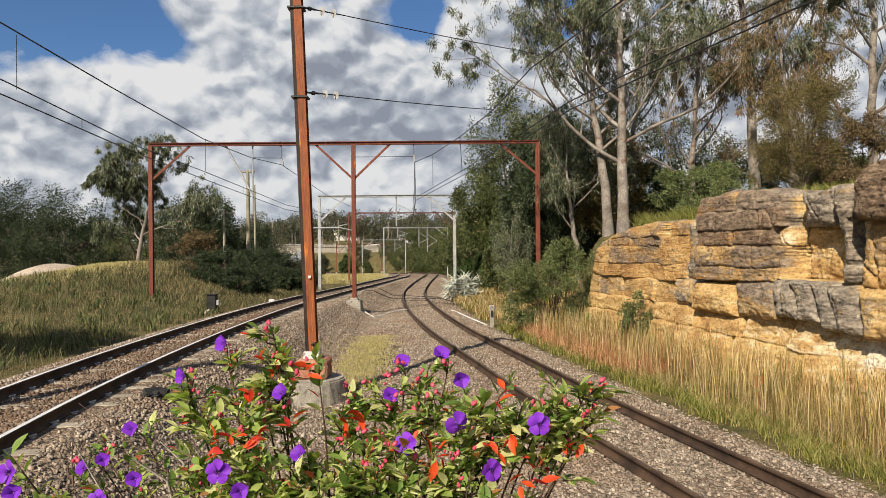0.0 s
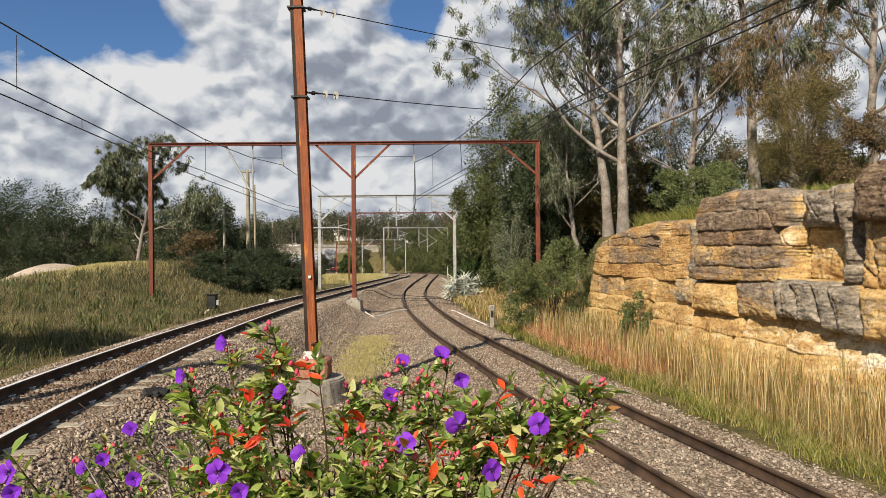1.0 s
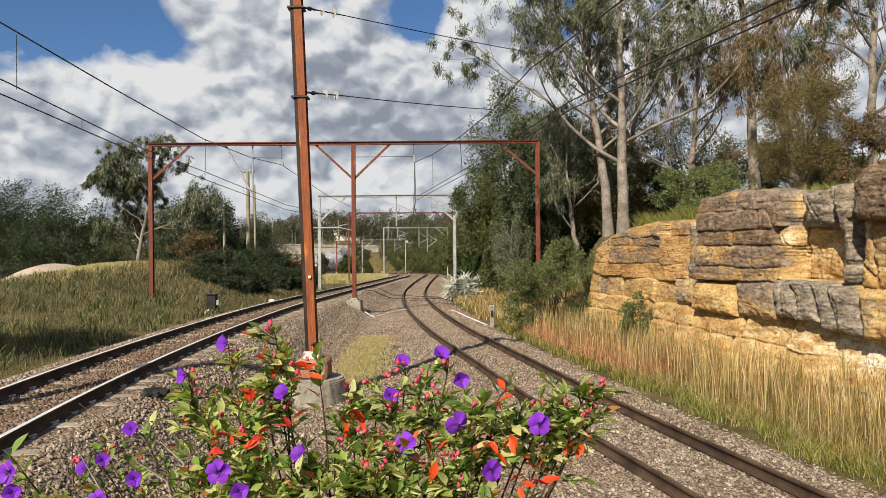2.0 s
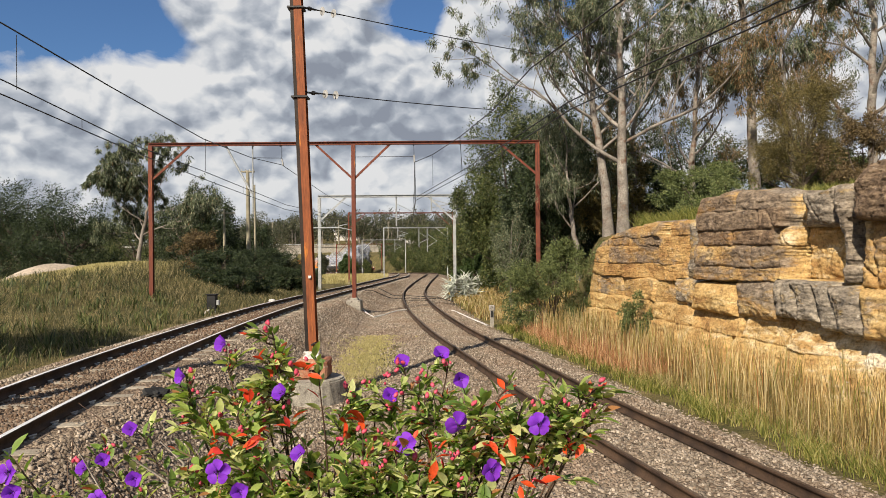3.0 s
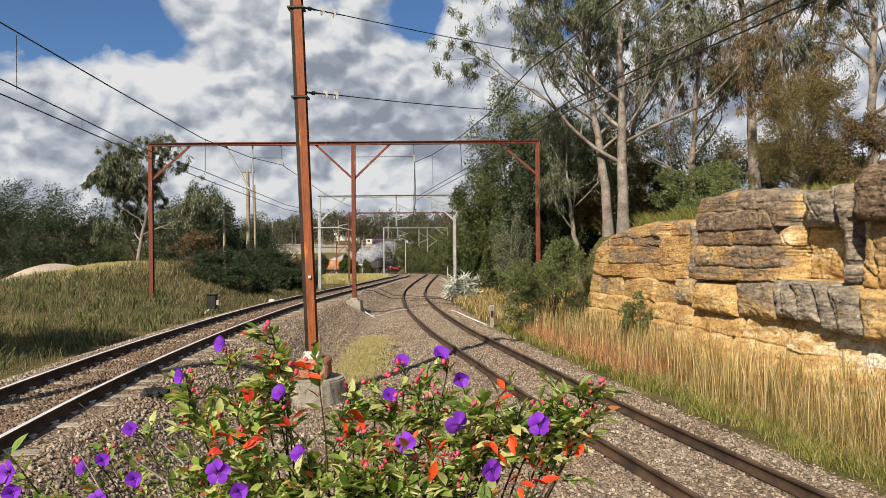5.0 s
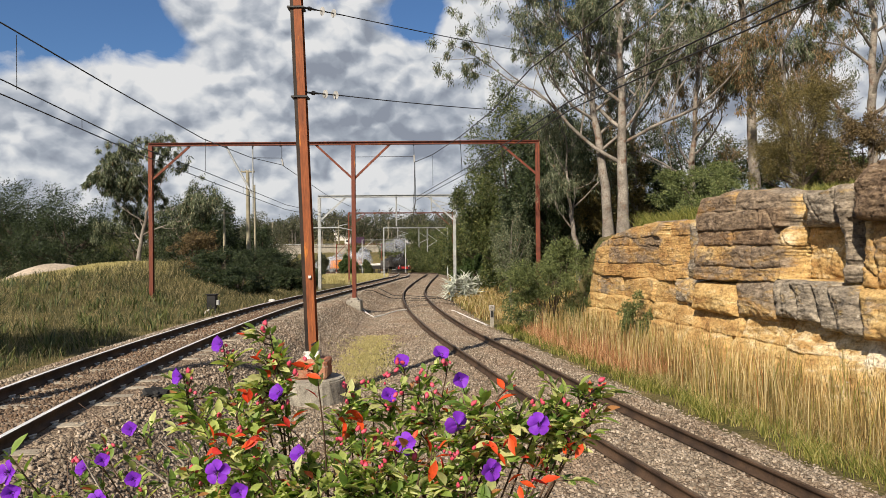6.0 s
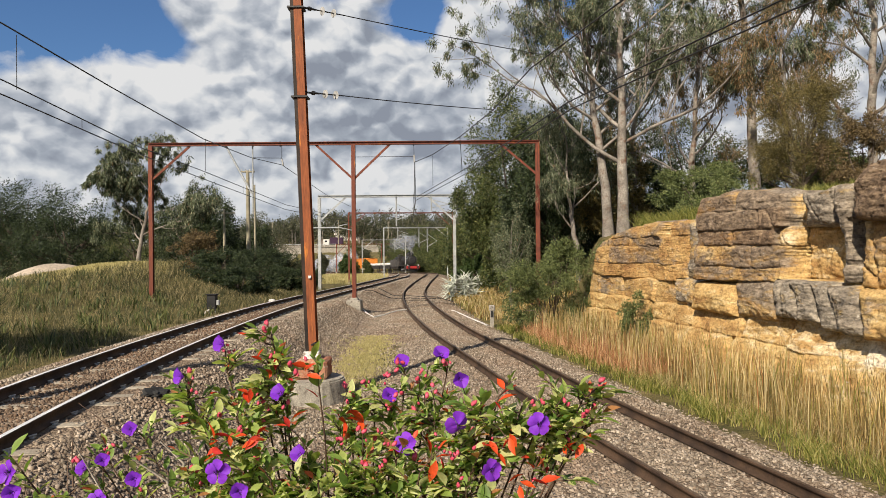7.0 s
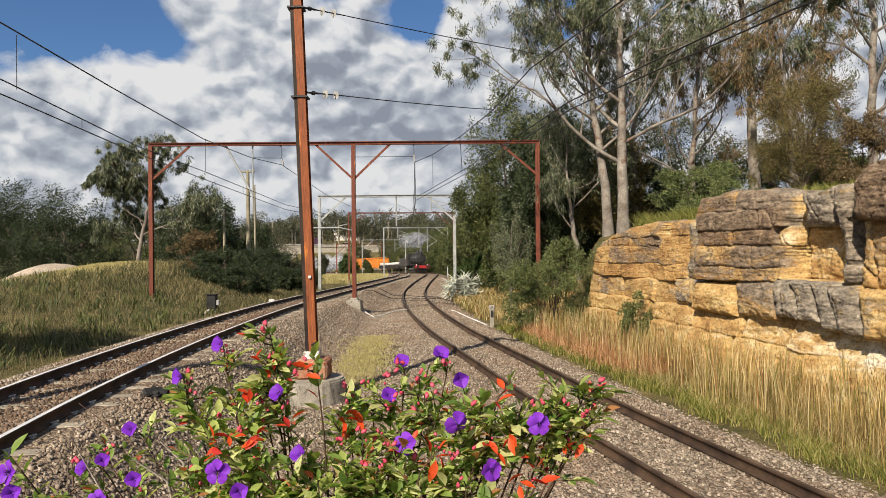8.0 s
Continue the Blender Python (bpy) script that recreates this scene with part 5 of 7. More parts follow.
def blades(name, x, y, tall, wide, bend, leaf, label, seed, category="grass", rise=0.0):
    """Grass: each blade a tapering strip that leans over."""
    rng = np.random.default_rng(seed)
    n = len(x)
    z = height(x, y) - 0.04 + rise
    az = rng.uniform(0, 6.28, n)
    L = np.stack([np.cos(az), np.sin(az)], 1) * (bend * rng.uniform(0.1, 1.0, n))[:, None] * tall[:, None]
    face = rng.uniform(-0.9, 0.9, n)
    S = np.stack([np.cos(face), np.sin(face)], 1) * (wide / 2)[:, None] if np.ndim(wide) else np.stack([np.cos(face), np.sin(face)], 1) * wide / 2
    V = np.zeros((n, 6, 3))
    for k, (t, w) in enumerate(((0.0, 0.8), (0.55, 1.0), (1.0, 0.12))):
        cx, cy, cz = x + L[:, 0] * t ** 2, y + L[:, 1] * t ** 2, z + tall * (t - 0.25 * bend * t ** 2)
        V[:, 2 * k] = np.stack([cx - S[:, 0] * w, cy - S[:, 1] * w, cz], 1)
        V[:, 2 * k + 1] = np.stack([cx + S[:, 0] * w, cy + S[:, 1] * w, cz], 1)
    F = (np.arange(n)[:, None, None] * 6 + np.array([[0, 1, 3, 2], [2, 3, 5, 4]])[None]).reshape(-1, 4)
    return tagged(arrays(name, V, F, "leaf_" + leaf), label, category, kind="stuff")


def tufts(rng, x, y, per, r):
    i = np.repeat(np.arange(len(x)), per)
    return x[i] + rng.normal(0, r, len(i)), y[i] + rng.normal(0, r, len(i)), i


def make_grass():
    rng = np.random.default_rng(12)
    # tall dry grass below the rock face
    y = 7.5 + 24.0 * rng.random(3600) ** 1.25
    lo, hi = track("R", y)[0] + 3.0 + 0.35 * wavy(y, 0 * y, 1.1, 2), cliff_x(y) - 0.15
    x = lo + (hi - lo) * rng.random(len(y)) ** 0.8
    x, y, i = tufts(rng, x, y, 18, 0.13)
    into = (x - track("R", y)[0] - 2.6) / 3.2
    tall = (0.22 + 0.86 * rng.random(len(x)) ** 1.8) * (0.32 + 0.75 * np.clip(into, 0, 0.7) - 0.35 * np.clip(into - 0.7, 0, 1)) * (0.45 + 0.9 * rng.random(3600))[i]
    blades("tall_grass", x, y, tall, 0.003 + 0.0002 * y, 0.7, "straw", "tall dry straw-coloured grass below the rock face", 1)
    y = 17.5 + 10.0 * rng.random(420)
    x = track("R", y)[0] + 3.1 + rng.random(len(y)) * 1.9
    x, y, i = tufts(rng, x, y, 16, 0.12)
    blades("reddish_grass", x, y, rng.uniform(0.3, 0.9, len(x)), 0.011, 0.5, "rusty", "reddish dry grass below the rock face", 13)
    y = 7.5 + 22.0 * rng.random(480)
    x = track("R", y)[0] + 2.85 + 0.35 * wavy(y, 0 * y, 1.1, 2) + rng.random(len(y)) ** 1.5 * 1.0
    x, y, i = tufts(rng, x, y, 16, 0.12)
    blades("green_grass", x, y, rng.uniform(0.12, 0.42, len(x)), 0.010 + 0.0004 * y, 0.7, "lime", "short yellow-green grass along the ballast edge", 2)
    # the mound on the other side
    y = 12 + 24 * rng.random(6200) ** 0.9
    x = track("L", y)[0] - 2.9 - rng.random(len(y)) ** 0.9 * np.minimum(30, 4 + 0.72 * y)
    x, y, i = tufts(rng, x, y, 12, 0.22)
    blades("meadow_grass", x, y, rng.uniform(0.10, 0.50, len(x)) * (0.4 + 0.9 * rng.random(6200))[i], 0.005 + 0.00028 * y, 0.75, "meadow", "rough green and straw grass on the mound", 3)
    y = 33 + 17 * rng.random(1500)
    x = track("L", y)[0] - 2.7 - rng.random(len(y)) * 9.5
    x, y, i = tufts(rng, x, y, 12, 0.22)
    blades("scrubby_grass", x, y, rng.uniform(0.15, 0.6, len(x)), 0.022, 0.7, "meadow", "rough scrubby grass beside the thicket", 14)
    y = 13 + 22 * rng.random(300)
    x = track("L", y)[0] - 3.2 - rng.random(len(y)) * np.minimum(20, 3 + 0.55 * y)
    x, y, i = tufts(rng, x, y, 16, 0.16)
    blades("weeds", x, y, rng.uniform(0.2, 0.7, len(x)), 0.022 + 0.0006 * y, 0.7, "dense", "dark green weeds among the grass of the mound", 8)
    y = 8 + 21 * rng.random(420)
    x = track("R", y)[0] + 3.3 + rng.random(len(y)) * 2.2
    x, y, i = tufts(rng, x, y, 5, 0.1)
    blades("reeds", x, y, rng.uniform(0.9, 1.5, len(x)), 0.011 + 0.0003 * y, 0.22, "straw", "tall pale stalks standing above the dry grass", 9)
    y = 29.5 + 17 * rng.random(5200)
    x = -0.40 * y - rng.random(len(y)) * 0.30 * y
    keep = height(x, y) > 1.25 + 0.7 * rng.random(len(y))
    x, y = x[keep], y[keep]
    x, y, i = tufts(rng, x, y, 12, 0.22)
    blades("crest_grass", x, y, rng.uniform(0.10, 0.26, len(x)), 0.030, 0.6, "pale", "short yellow grass on the crest of the mound", 10)
    # bank of the curve and strip between the tracks
    y = 33 + 42 * rng.random(1400)
    x = track("R", y)[0] + 2.8 + rng.random(len(y)) * 5
    x, y, i = tufts(rng, x, y, 12, 0.2)
    blades("bank_grass", x, y, rng.uniform(0.25, 0.7, len(x)), 0.035, 0.5, "straw", "dry grass on the bank beside the curve", 4)
    y = 15.8 + 9.5 * rng.random(900)
    x = -2.2 + rng.normal(0, 0.42, len(y)) - 0.04 * (y - 16)
    x, y, i = tufts(rng, x, y, 14, 0.09)
    blades("short_grass", x, y, rng.uniform(0.05, 0.16, len(x)), 0.012, 0.7, "pale", "short yellowish grass in the gravel", 5)
    y = 66 + 50 * rng.random(1300)
    x = track("L", y)[0] - 2.6 - rng.random(len(y)) * 9
    x, y, i = tufts(rng, x, y, 12, 0.25)
    blades("tan_grass", x, y, rng.uniform(0.25, 0.8, len(x)), 0.05, 0.6, "pale", "tan grass beside the far curve", 6)
    # turf on the rock top
    y = 9 + 17 * rng.random(800)
    x = cliff_x(y) + 0.75 + rng.random(len(y)) * 2.6
    x, y, i = tufts(rng, x, y, 22, 0.14)
    blades("rock_top_grass", x, y, rng.uniform(0.2, 0.65, len(x)) * (1 + 0.7 * step(20, 22, y)), 0.018, 0.75, "lime", "long green tussock grass along the rock top", 7)


make_grass()


# ------------------------------------------------------------------ things beside the line
def make_agave():
    rng = np.random.default_rng(3)
    p = thing("agave_clump", (1.45, 45.5, on_ground(1.45, 45.5)), "pale grey-green agave clump beside the line", "plant")
    shapes = []
    for L, bend in ((0.7, 0.15), (0.9, 0.3), (1.1, 0.22), (0.8, 0.4)):
        t = np.linspace(0, 1, 6)
        v, f = tube(np.stack([0 * t, L * t, -bend * L * t ** 2], 1), np.array([0.04, 0.055, 0.052, 0.042, 0.026, 0.004]), 5)
        v[:, 2] = v[:, 2] * 0.6 + 0.25 * np.abs(v[:, 0])
        me = bpy.data.meshes.new("leaf")
        me.from_pydata(v.tolist(), [], f.tolist())
        me.shade_smooth()
        me.materials.append(M["agave_leaf"])
        shapes.append(me)
    for r in range(15):
        c = np.array([rng.uniform(-1.1, 1.1), rng.uniform(-0.8, 0.8), 0.1])
        c[2] += rng.uniform(0.3, 1.95) * (1 - 0.4 * abs(c[0]))
        for k in range(20):
            ob = new("leaf", shapes[k % 4])
            ob.parent = p
            ob.matrix_basis = Matrix.Translation(c) @ pose(0, 0, 0, 0, 0, k * 137.5 + rng.uniform(-20, 20)) @ pose(0, 0, 0, rng.uniform(-25, 70), 0, 0) @ Matrix.Scale(rng.uniform(0.7, 1.1), 4)


M["agave_leaf"] = material("agave_leaf", mottled, a=(0.38, 0.42, 0.35), b=(0.60, 0.63, 0.55), scale=3.0, fine=14.0, rough=0.6, bump=0.05, dist=0.003, vary=0.5)
make_agave()


def make_marker():
    x, y = 2.13, 30.0
    z = on_ground(x, y)
    m = thing("marker_post", (x, y, z), "white marker post with a weathered grey head", "post")
    bm = bmesh.new()
    box(bm, -0.085, 0.085, -0.08, 0.08, -0.2, 0.72, 0.02)
    part("post", bm, "concrete", m)
    bm = bmesh.new()
    box(bm, -0.13, 0.13, -0.10, 0.10, 0.72, 0.98, 0.03)
    part("head", bm, "concrete", m)
    bm = bmesh.new()
    box(bm, -0.05, 0.05, -0.106, -0.09, 0.45, 0.72, 0.004)
    part("black_plate", bm, "rubber", m)
    rng = np.random.default_rng(2)
    for k, (a, b) in enumerate((((1.95, 30.2), (0.42, 35.3)), ((-1.85, 36.0), (-3.3, 32.2)), ((-3.3, 32.2), (-4.4, 33.6)))):
        t = np.linspace(0, 1, 14)
        px = a[0] + (b[0] - a[0]) * t + 0.05 * np.sin(t * 9 + k)
        py = a[1] + (b[1] - a[1]) * t + (0.35 if k == 0 else 0.25) * np.sin(t * 3.1)
        v, f = tube(np.stack([px, py, height(px, py) + 0.035], 1), 0.04, 6)
        tagged(arrays("conduit_pipe", v, f, "white_paint", soft=True), "white plastic conduit lying on the gravel", "pipe", "conduit pipes")


make_marker()
for _a, _b in (((-5.4, 47.5), (0.7, 45.2)), ((-5.0, 43.5), (-0.2, 44.5))):
    _t = np.linspace(0, 1, 24)
    _x, _y = _a[0] + (_b[0] - _a[0]) * _t, _a[1] + (_b[1] - _a[1]) * _t + 0.25 * np.sin(_t * 5.0)
    _v, _f = tube(np.stack([_x, _y, height(_x, _y) + 0.03], 1), 0.035, 6)
    tagged(arrays("track_cable", _v, _f, "rubber", soft=True), "black cable lying across the track bed", "cable", "cables on the track bed")


def make_signal_box():
    x, y = -10.1, 29.8
    z = on_ground(x, y)
    b = thing("trackside_box", (x, y, z), "small black trackside box on legs beside the line", "equipment box")
    bm = bmesh.new()
    box(bm, -0.19, 0.19, -0.16, 0.16, 0.22, 0.82, 0.02)
    part("housing", bm, "rubber", b)
    bm = bmesh.new()
    box(bm, -0.23, 0.23, -0.2, 0.2, 0.82, 0.87, 0.01)
    part("lid", bm, "rubber", b)
    bm = bmesh.new()
    box(bm, 0.2, 0.32, -0.1, 0.1, 0.38, 0.6, 0.015)
    part("side_cabinet", bm, "galv", b)
    for s in (-0.13, 0.13):
        bm = bmesh.new()
        rod(bm, (s, 0, -0.2), (s, 0, 0.24), 0.025)
        part("leg", bm, "galv", b)
    bm = bmesh.new()
    bar(bm, (-0.1, -0.1, 0.2), (-0.45, -0.3, -0.1), 0.1, 0.05)
    part("cable_cover", bm, "white_paint", b)
    for px, py in ((-8.35, 33.2),):
        bm = bmesh.new()
        box(bm, -0.14, 0.14, -0.1, 0.1, -0.05, 0.14, 0.03)
        q = tagged(part("trackside_block", bm, "white_paint"), "small white block beside the rail", "block")
        q.location = (px, py, on_ground(px, py))


make_signal_box()


def make_sack():
    bm = bmesh.new()
    bmesh.ops.create_icosphere(bm, subdivisions=3, radius=0.17)
    for v in bm.verts:
        v.co.x *= 1.25
        v.co.z *= 0.42
        v.co += v.co.normalized() * 0.09 * noise.noise(v.co * 11)
    s = tagged(part("rag", bm, "rubber"), "black crumpled rag lying on the ballast", "rag")
    s.location = (-4.75, 11.2, on_ground(-4.75, 11.2) + 0.06)


make_sack()


def make_sand_heap():
    n = 40
    r, a = np.meshgrid(np.linspace(0, 1, 14), np.linspace(0, 2 * np.pi, n, endpoint=False), indexing="ij")
    x, y = -24.9 + 3.2 * r * np.cos(a), 41.5 + 2.6 * r * np.sin(a)
    z = height(x, y) - 0.10 + 0.95 * (1 - r ** 2) ** 1.2 + 0.07 * wavy(x, y, 1.3, 2) * (1 - r)
    i, j = np.meshgrid(np.arange(13), np.arange(n), indexing="ij")
    A, B = i * n + j, i * n + (j + 1) % n
    tagged(arrays("sand_heap", np.stack([x, y, z], -1), np.stack([A, A + n, B + n, B], -1).reshape(-1, 4), "sand", soft=True), "heap of pale sand on the grassy mound", "sand heap")


make_sand_heap()

# a tree beyond the left edge of the view, whose shade lies on the grass
make_bushy("shade_tree", -14.5, 14.0, on_ground(-14.5, 14.0), 2.5, 2.6, 2.2, 4.2, 99, "dense", 6000, 0.3, "leafy green tree beside the mound", "tree", 0.2)


# ------------------------------------------------------------------ the far road
def make_road():
    wall = thing("retaining_wall", (0, 256, 0), "pale concrete retaining wall below the far road", "wall", kind="structure")
    for i in range(22):
        bm = bmesh.new()
        x = -66 + i * 2.6
        box(bm, x - 1.28, x + 1.28, -0.2, 0.2, -3.0, 3.7 + 0.02 * (i % 3), 0.04)
        part("panel", bm, "concrete", wall)
    bm = bmesh.new()
    box(bm, -67, -8, -0.45, 0.45, 3.72, 4.0, 0.03)
    part("coping", bm, "concrete", wall)
    road = bmesh.new()
    box(road, -140, 90, 0.5, 12, 3.4, 3.75, 0.0)
    tagged(part("road", road, "tarmac"), "grey sealed road on the far embankment", "road", kind="structure").location = (0, 256, 0)
    rail = thing("road_barrier", (0, 256.2, 4.0), "pale concrete road barrier with a top rail", "barrier")
    for z0, z1 in ((0.05, 0.45), (0.82, 1.0)):
        bm = bmesh.new()
        box(bm, -67, -8, -0.08, 0.08, z0, z1, 0.02)
        part("barrier_rail", bm, "concrete" if z0 < 0.5 else "galv", rail)
    for i in range(30):
        bm = bmesh.new()
        box(bm, -66.5 + i * 2.0, -66.3 + i * 2.0, -0.07, 0.07, -0.05, 0.85, 0.01)
        part("barrier_post", bm, "concrete", rail)
    rng = np.random.default_rng(8)
    for k, (x, y, w, dz) in enumerate(((-14.5, 300, 9, 3.2), (-46, 330, 12, 3.5), (-150, 340, 14, 4))):
        z = on_ground(x, y)
        h = thing("house", (x, y, z), "pale far house with a pitched roof among trees", "house")
        bm = bmesh.new()
        box(bm, -w / 2, w / 2, -4, 4, -1, dz, 0.05)
        part("wall", bm, "white_paint", h)
        bm = bmesh.new()
        v = [bm.verts.new(c) for c in ((-w / 2 - .5, -4.5, dz), (w / 2 + .5, -4.5, dz), (w / 2 + .5, 4.5, dz), (-w / 2 - .5, 4.5, dz), (-w / 2 + 1, 0, dz + 2), (w / 2 - 1, 0, dz + 2))]
        for f in ((0, 1, 5, 4), (1, 2, 5), (2, 3, 4, 5), (3, 0, 4), (3, 2, 1, 0)):
            bm.faces.new([v[i] for i in f])
        part("roof", bm, "galv", h)
        for s in (-0.3, 0.0, 0.3):
            bm = bmesh.new()
            box(bm, s * w - 0.6, s * w + 0.6, -4.06, -3.9, 0.9, 2.2, 0.03)
            part("window", bm, "glass_dark", h)


make_road()


def wheel_mesh(r, w, tread):
    bm = bmesh.new()
    bmesh.ops.create_cone(bm, cap_ends=True, segments=18, radius1=r, radius2=r, depth=w, matrix=pose(0, 0, 0, 0, 90, 0))
    bmesh.ops.bevel(bm, geom=[e for e in bm.edges if len(e.link_faces) == 2 and e.calc_face_angle() > 1.2], offset=tread, segments=1, affect="EDGES")
    return bm


def make_road_vehicle(name, label, category, length, tall, body_mat, trailer):
    v = thing(name, (0, 0, 0), label, category)
    bm = bmesh.new()
    if trailer:
        box(bm, -1.2, 1.2, -length, -2.6, 1.0, tall, 0.08)
        part("box_body", bm, body_mat, v)
        bm = bmesh.new()
        box(bm, 1.2, 1.23, -5.6, -3.2, 1.9, 2.9, 0.0)
        part("white_panel", bm, "white_paint", v)
        bm = bmesh.new()
        box(bm, 1.2, 1.23, -length + 0.3, -5.9, 1.7, 2.0, 0.0)
        part("lettering_bar", bm, "white_paint", v)
        bm = bmesh.new()
        box(bm, -1.15, 1.15, -2.4, 0.0, 0.7, 3.0, 0.15)
        part("cab", bm, "white_paint", v)
        bm = bmesh.new()
        box(bm, -1.17, 1.17, -1.6, -0.6, 1.9, 2.6, 0.05)
        part("side_window", bm, "glass_dark", v)
        ax = (-1.2, -length + 3.0, -length + 1.6)
    else:
        box(bm, -0.9, 0.9, -length, 0, 0.35, 0.95, 0.14)
        part("body", bm, body_mat, v)
        bm = bmesh.new()
        box(bm, -0.78, 0.78, -length + 0.5, -1.3, 0.92, tall, 0.2)
        part("cabin", bm, "glass_dark", v)
        bm = bmesh.new()
        box(bm, -0.68, 0.68, -length + 0.9, -1.9, tall - 0.06, tall + 0.02, 0.03)
        part("roof", bm, body_mat, v)
        ax = (-0.85, -length + 0.85)
    r = 0.5 if trailer else 0.33
    for y in ax:
        for s in (-1, 1):
            w = part("wheel", wheel_mesh(r, 0.26, 0.04), "rubber", v)
            w.location = (s * (1.0 if trailer else 0.76), y, r)
    return v


truck = make_road_vehicle("truck", "dark maroon box truck with a white cab", "truck", 7.4, 3.7, "maroon", True)
car_a = make_road_vehicle("car", "white car driving along the far road", "car", 4.6, 1.5, "white_paint", False)
car_b = make_road_vehicle("car", "white wagon car on the far road", "car", 4.8, 1.75, "white_paint", False)


# ------------------------------------------------------------------ the steam train
def cyl(bm, y0, y1, r, z, x=0.0, r2=None, n=24):
    rod(bm, (x, y0, z), (x, y1, z), r, r if r2 is None else r2, n)


def wheelset(parent, y, r, mat, spokes=True):
    bm = bmesh.new()
    rod(bm, (-0.8, 0, 0), (0.8, 0, 0), 0.08, n=10)
    for s in (-1, 1):
        x = s * 0.74
        rod(bm, (x - 0.06, 0, 0), (x + 0.06, 0, 0), 0.13, n=10)
        for k in range(20):
            a, b = 2 * math.pi * k / 20, 2 * math.pi * (k + 1) / 20
            bar(bm, (x, r * 0.94 * math.cos(a), r * 0.94 * math.sin(a)), (x, r * 0.94 * math.cos(b), r * 0.94 * math.sin(b)), 0.13, r * 0.12, (1, 0, 0))
        for k in range(8):
            a = math.pi * k / 4
            bar(bm, (x, 0, 0), (x, r * 0.9 * math.cos(a), r * 0.9 * math.sin(a)), 0.05, 0.07, (1, 0, 0))
    w = part("wheelset", bm, mat, parent)
    w.location = (0, y, r)
    w["r"] = r
    return w


WHEELS = []


def make_loco():
    e = thing("steam_locomotive", (0, 0, 0), "black steam locomotive with a red buffer beam", "locomotive")
    P = lambda nm, bm, mat, label="", soft=False: part(nm, bm, mat, e, label, soft)
    bm = bmesh.new()
    box(bm, -1.3, 1.3, -0.12, 0.1, 0.78, 1.28, 0.02)
    beam = P("buffer_beam", bm, "red_paint", "red painted buffer beam")
    for s in (-1, 1):
        bm = bmesh.new()
        cyl(bm, 0.1, 0.5, 0.11, 1.05, s * 0.87, n=12)
        cyl(bm, 0.5, 0.56, 0.24, 1.05, s * 0.87, n=16)
        part("buffer", bm, "black_iron", beam)
        bm = bmesh.new()
        rod(bm, (s * 1.0, 0.0, 1.28), (s * 1.0, 0.0, 1.55), 0.08, 0.06, 10)
        part("marker_lamp", bm, "white_paint", beam, "small white marker lamp")
    bm = bmesh.new()
    for k in range(7):
        rod(bm, (-0.9 + 0.3 * k, 0.1, 0.75), (-0.7 + 0.233 * k, 0.55, 0.25), 0.03, n=6)
    bar(bm, (-0.75, 0.55, 0.25), (0.75, 0.55, 0.25), 0.08, 0.06)
    P("pilot", bm, "black_iron")
    bm = bmesh.new()
    cyl(bm, -0.75, -2.6, 0.9, 2.45)
    P("smokebox", bm, "black_iron", soft=False)
    bm = bmesh.new()
    cyl(bm, -0.76, -0.62, 0.74, 2.45, r2=0.60)
    rod(bm, (-0.5, -0.6, 2.45), (0.5, -0.6, 2.45), 0.03, n=6)
    cyl(bm, -0.62, -0.5, 0.08, 2.45, n=10)
    P("smokebox_door", bm, "black_iron")
    bm = bmesh.new()
    cyl(bm, -2.6, -8.2, 0.82, 2.45, r2=0.9)
    for y in (-3.4, -4.8, -6.2, -7.4):
        cyl(bm, y, y - 0.07, 0.90, 2.45)
    P("boiler", bm, "black_iron")
    bm = bmesh.new()
    rod(bm, (0, -1.5, 3.2), (0, -1.5, 4.0), 0.27, 0.24, 16)
    rod(bm, (0, -1.5, 4.0), (0, -1.5, 4.1), 0.33, 0.33, 16)
    P("chimney", bm, "black_iron")
    for y, r, h, nm in ((-4.2, 0.42, 3.95, "dome"), (-6.0, 0.38, 3.75, "sand_dome")):
        bm = bmesh.new()
        rod(bm, (0, y, 3.1), (0, y, h - 0.25), r, r, 16)
        bmesh.ops.create_uvsphere(bm, u_segments=16, v_segments=8, radius=r, matrix=Matrix.Translation((0, y, h - 0.27)))
        P(nm, bm, "black_iron")
    bm = bmesh.new()
    box(bm, -0.2, 0.2, -0.75, -0.45, 3.35, 3.75, 0.04)
    lamp = P("headlamp", bm, "grime")
    bm = bmesh.new()
    cyl(bm, -0.45, -0.40, 0.15, 3.55, n=16)
    part("lens", bm, "glass_dark", lamp)
    for s in (-1, 1):
        bm = bmesh.new()
        box(bm, s * 1.0 - 0.35, s * 1.0 + 0.35, -9.2, -0.1, 1.42, 1.50, 0.01)
        P("running_board", bm, "grime")
        bm = bmesh.new()
        box(bm, s * 1.05 - 0.3, s * 1.05 + 0.3, -2.3, -1.1, 0.5, 1.25, 0.1)
        P("cylinder_block", bm, "black_iron")
        bm = bmesh.new()
        bar(bm, (s * 1.0, -2.3, 0.72), (s * 1.0, -7.6, 0.72), 0.06, 0.12)
        P("side_rod", bm, "galv", "bright steel side rod")
        bm = bmesh.new()
        rod(bm, (s * 0.95, -0.8, 2.75), (s * 0.95, -8.0, 2.75), 0.025, n=6)
        P("handrail", bm, "galv")
    bm = bmesh.new()
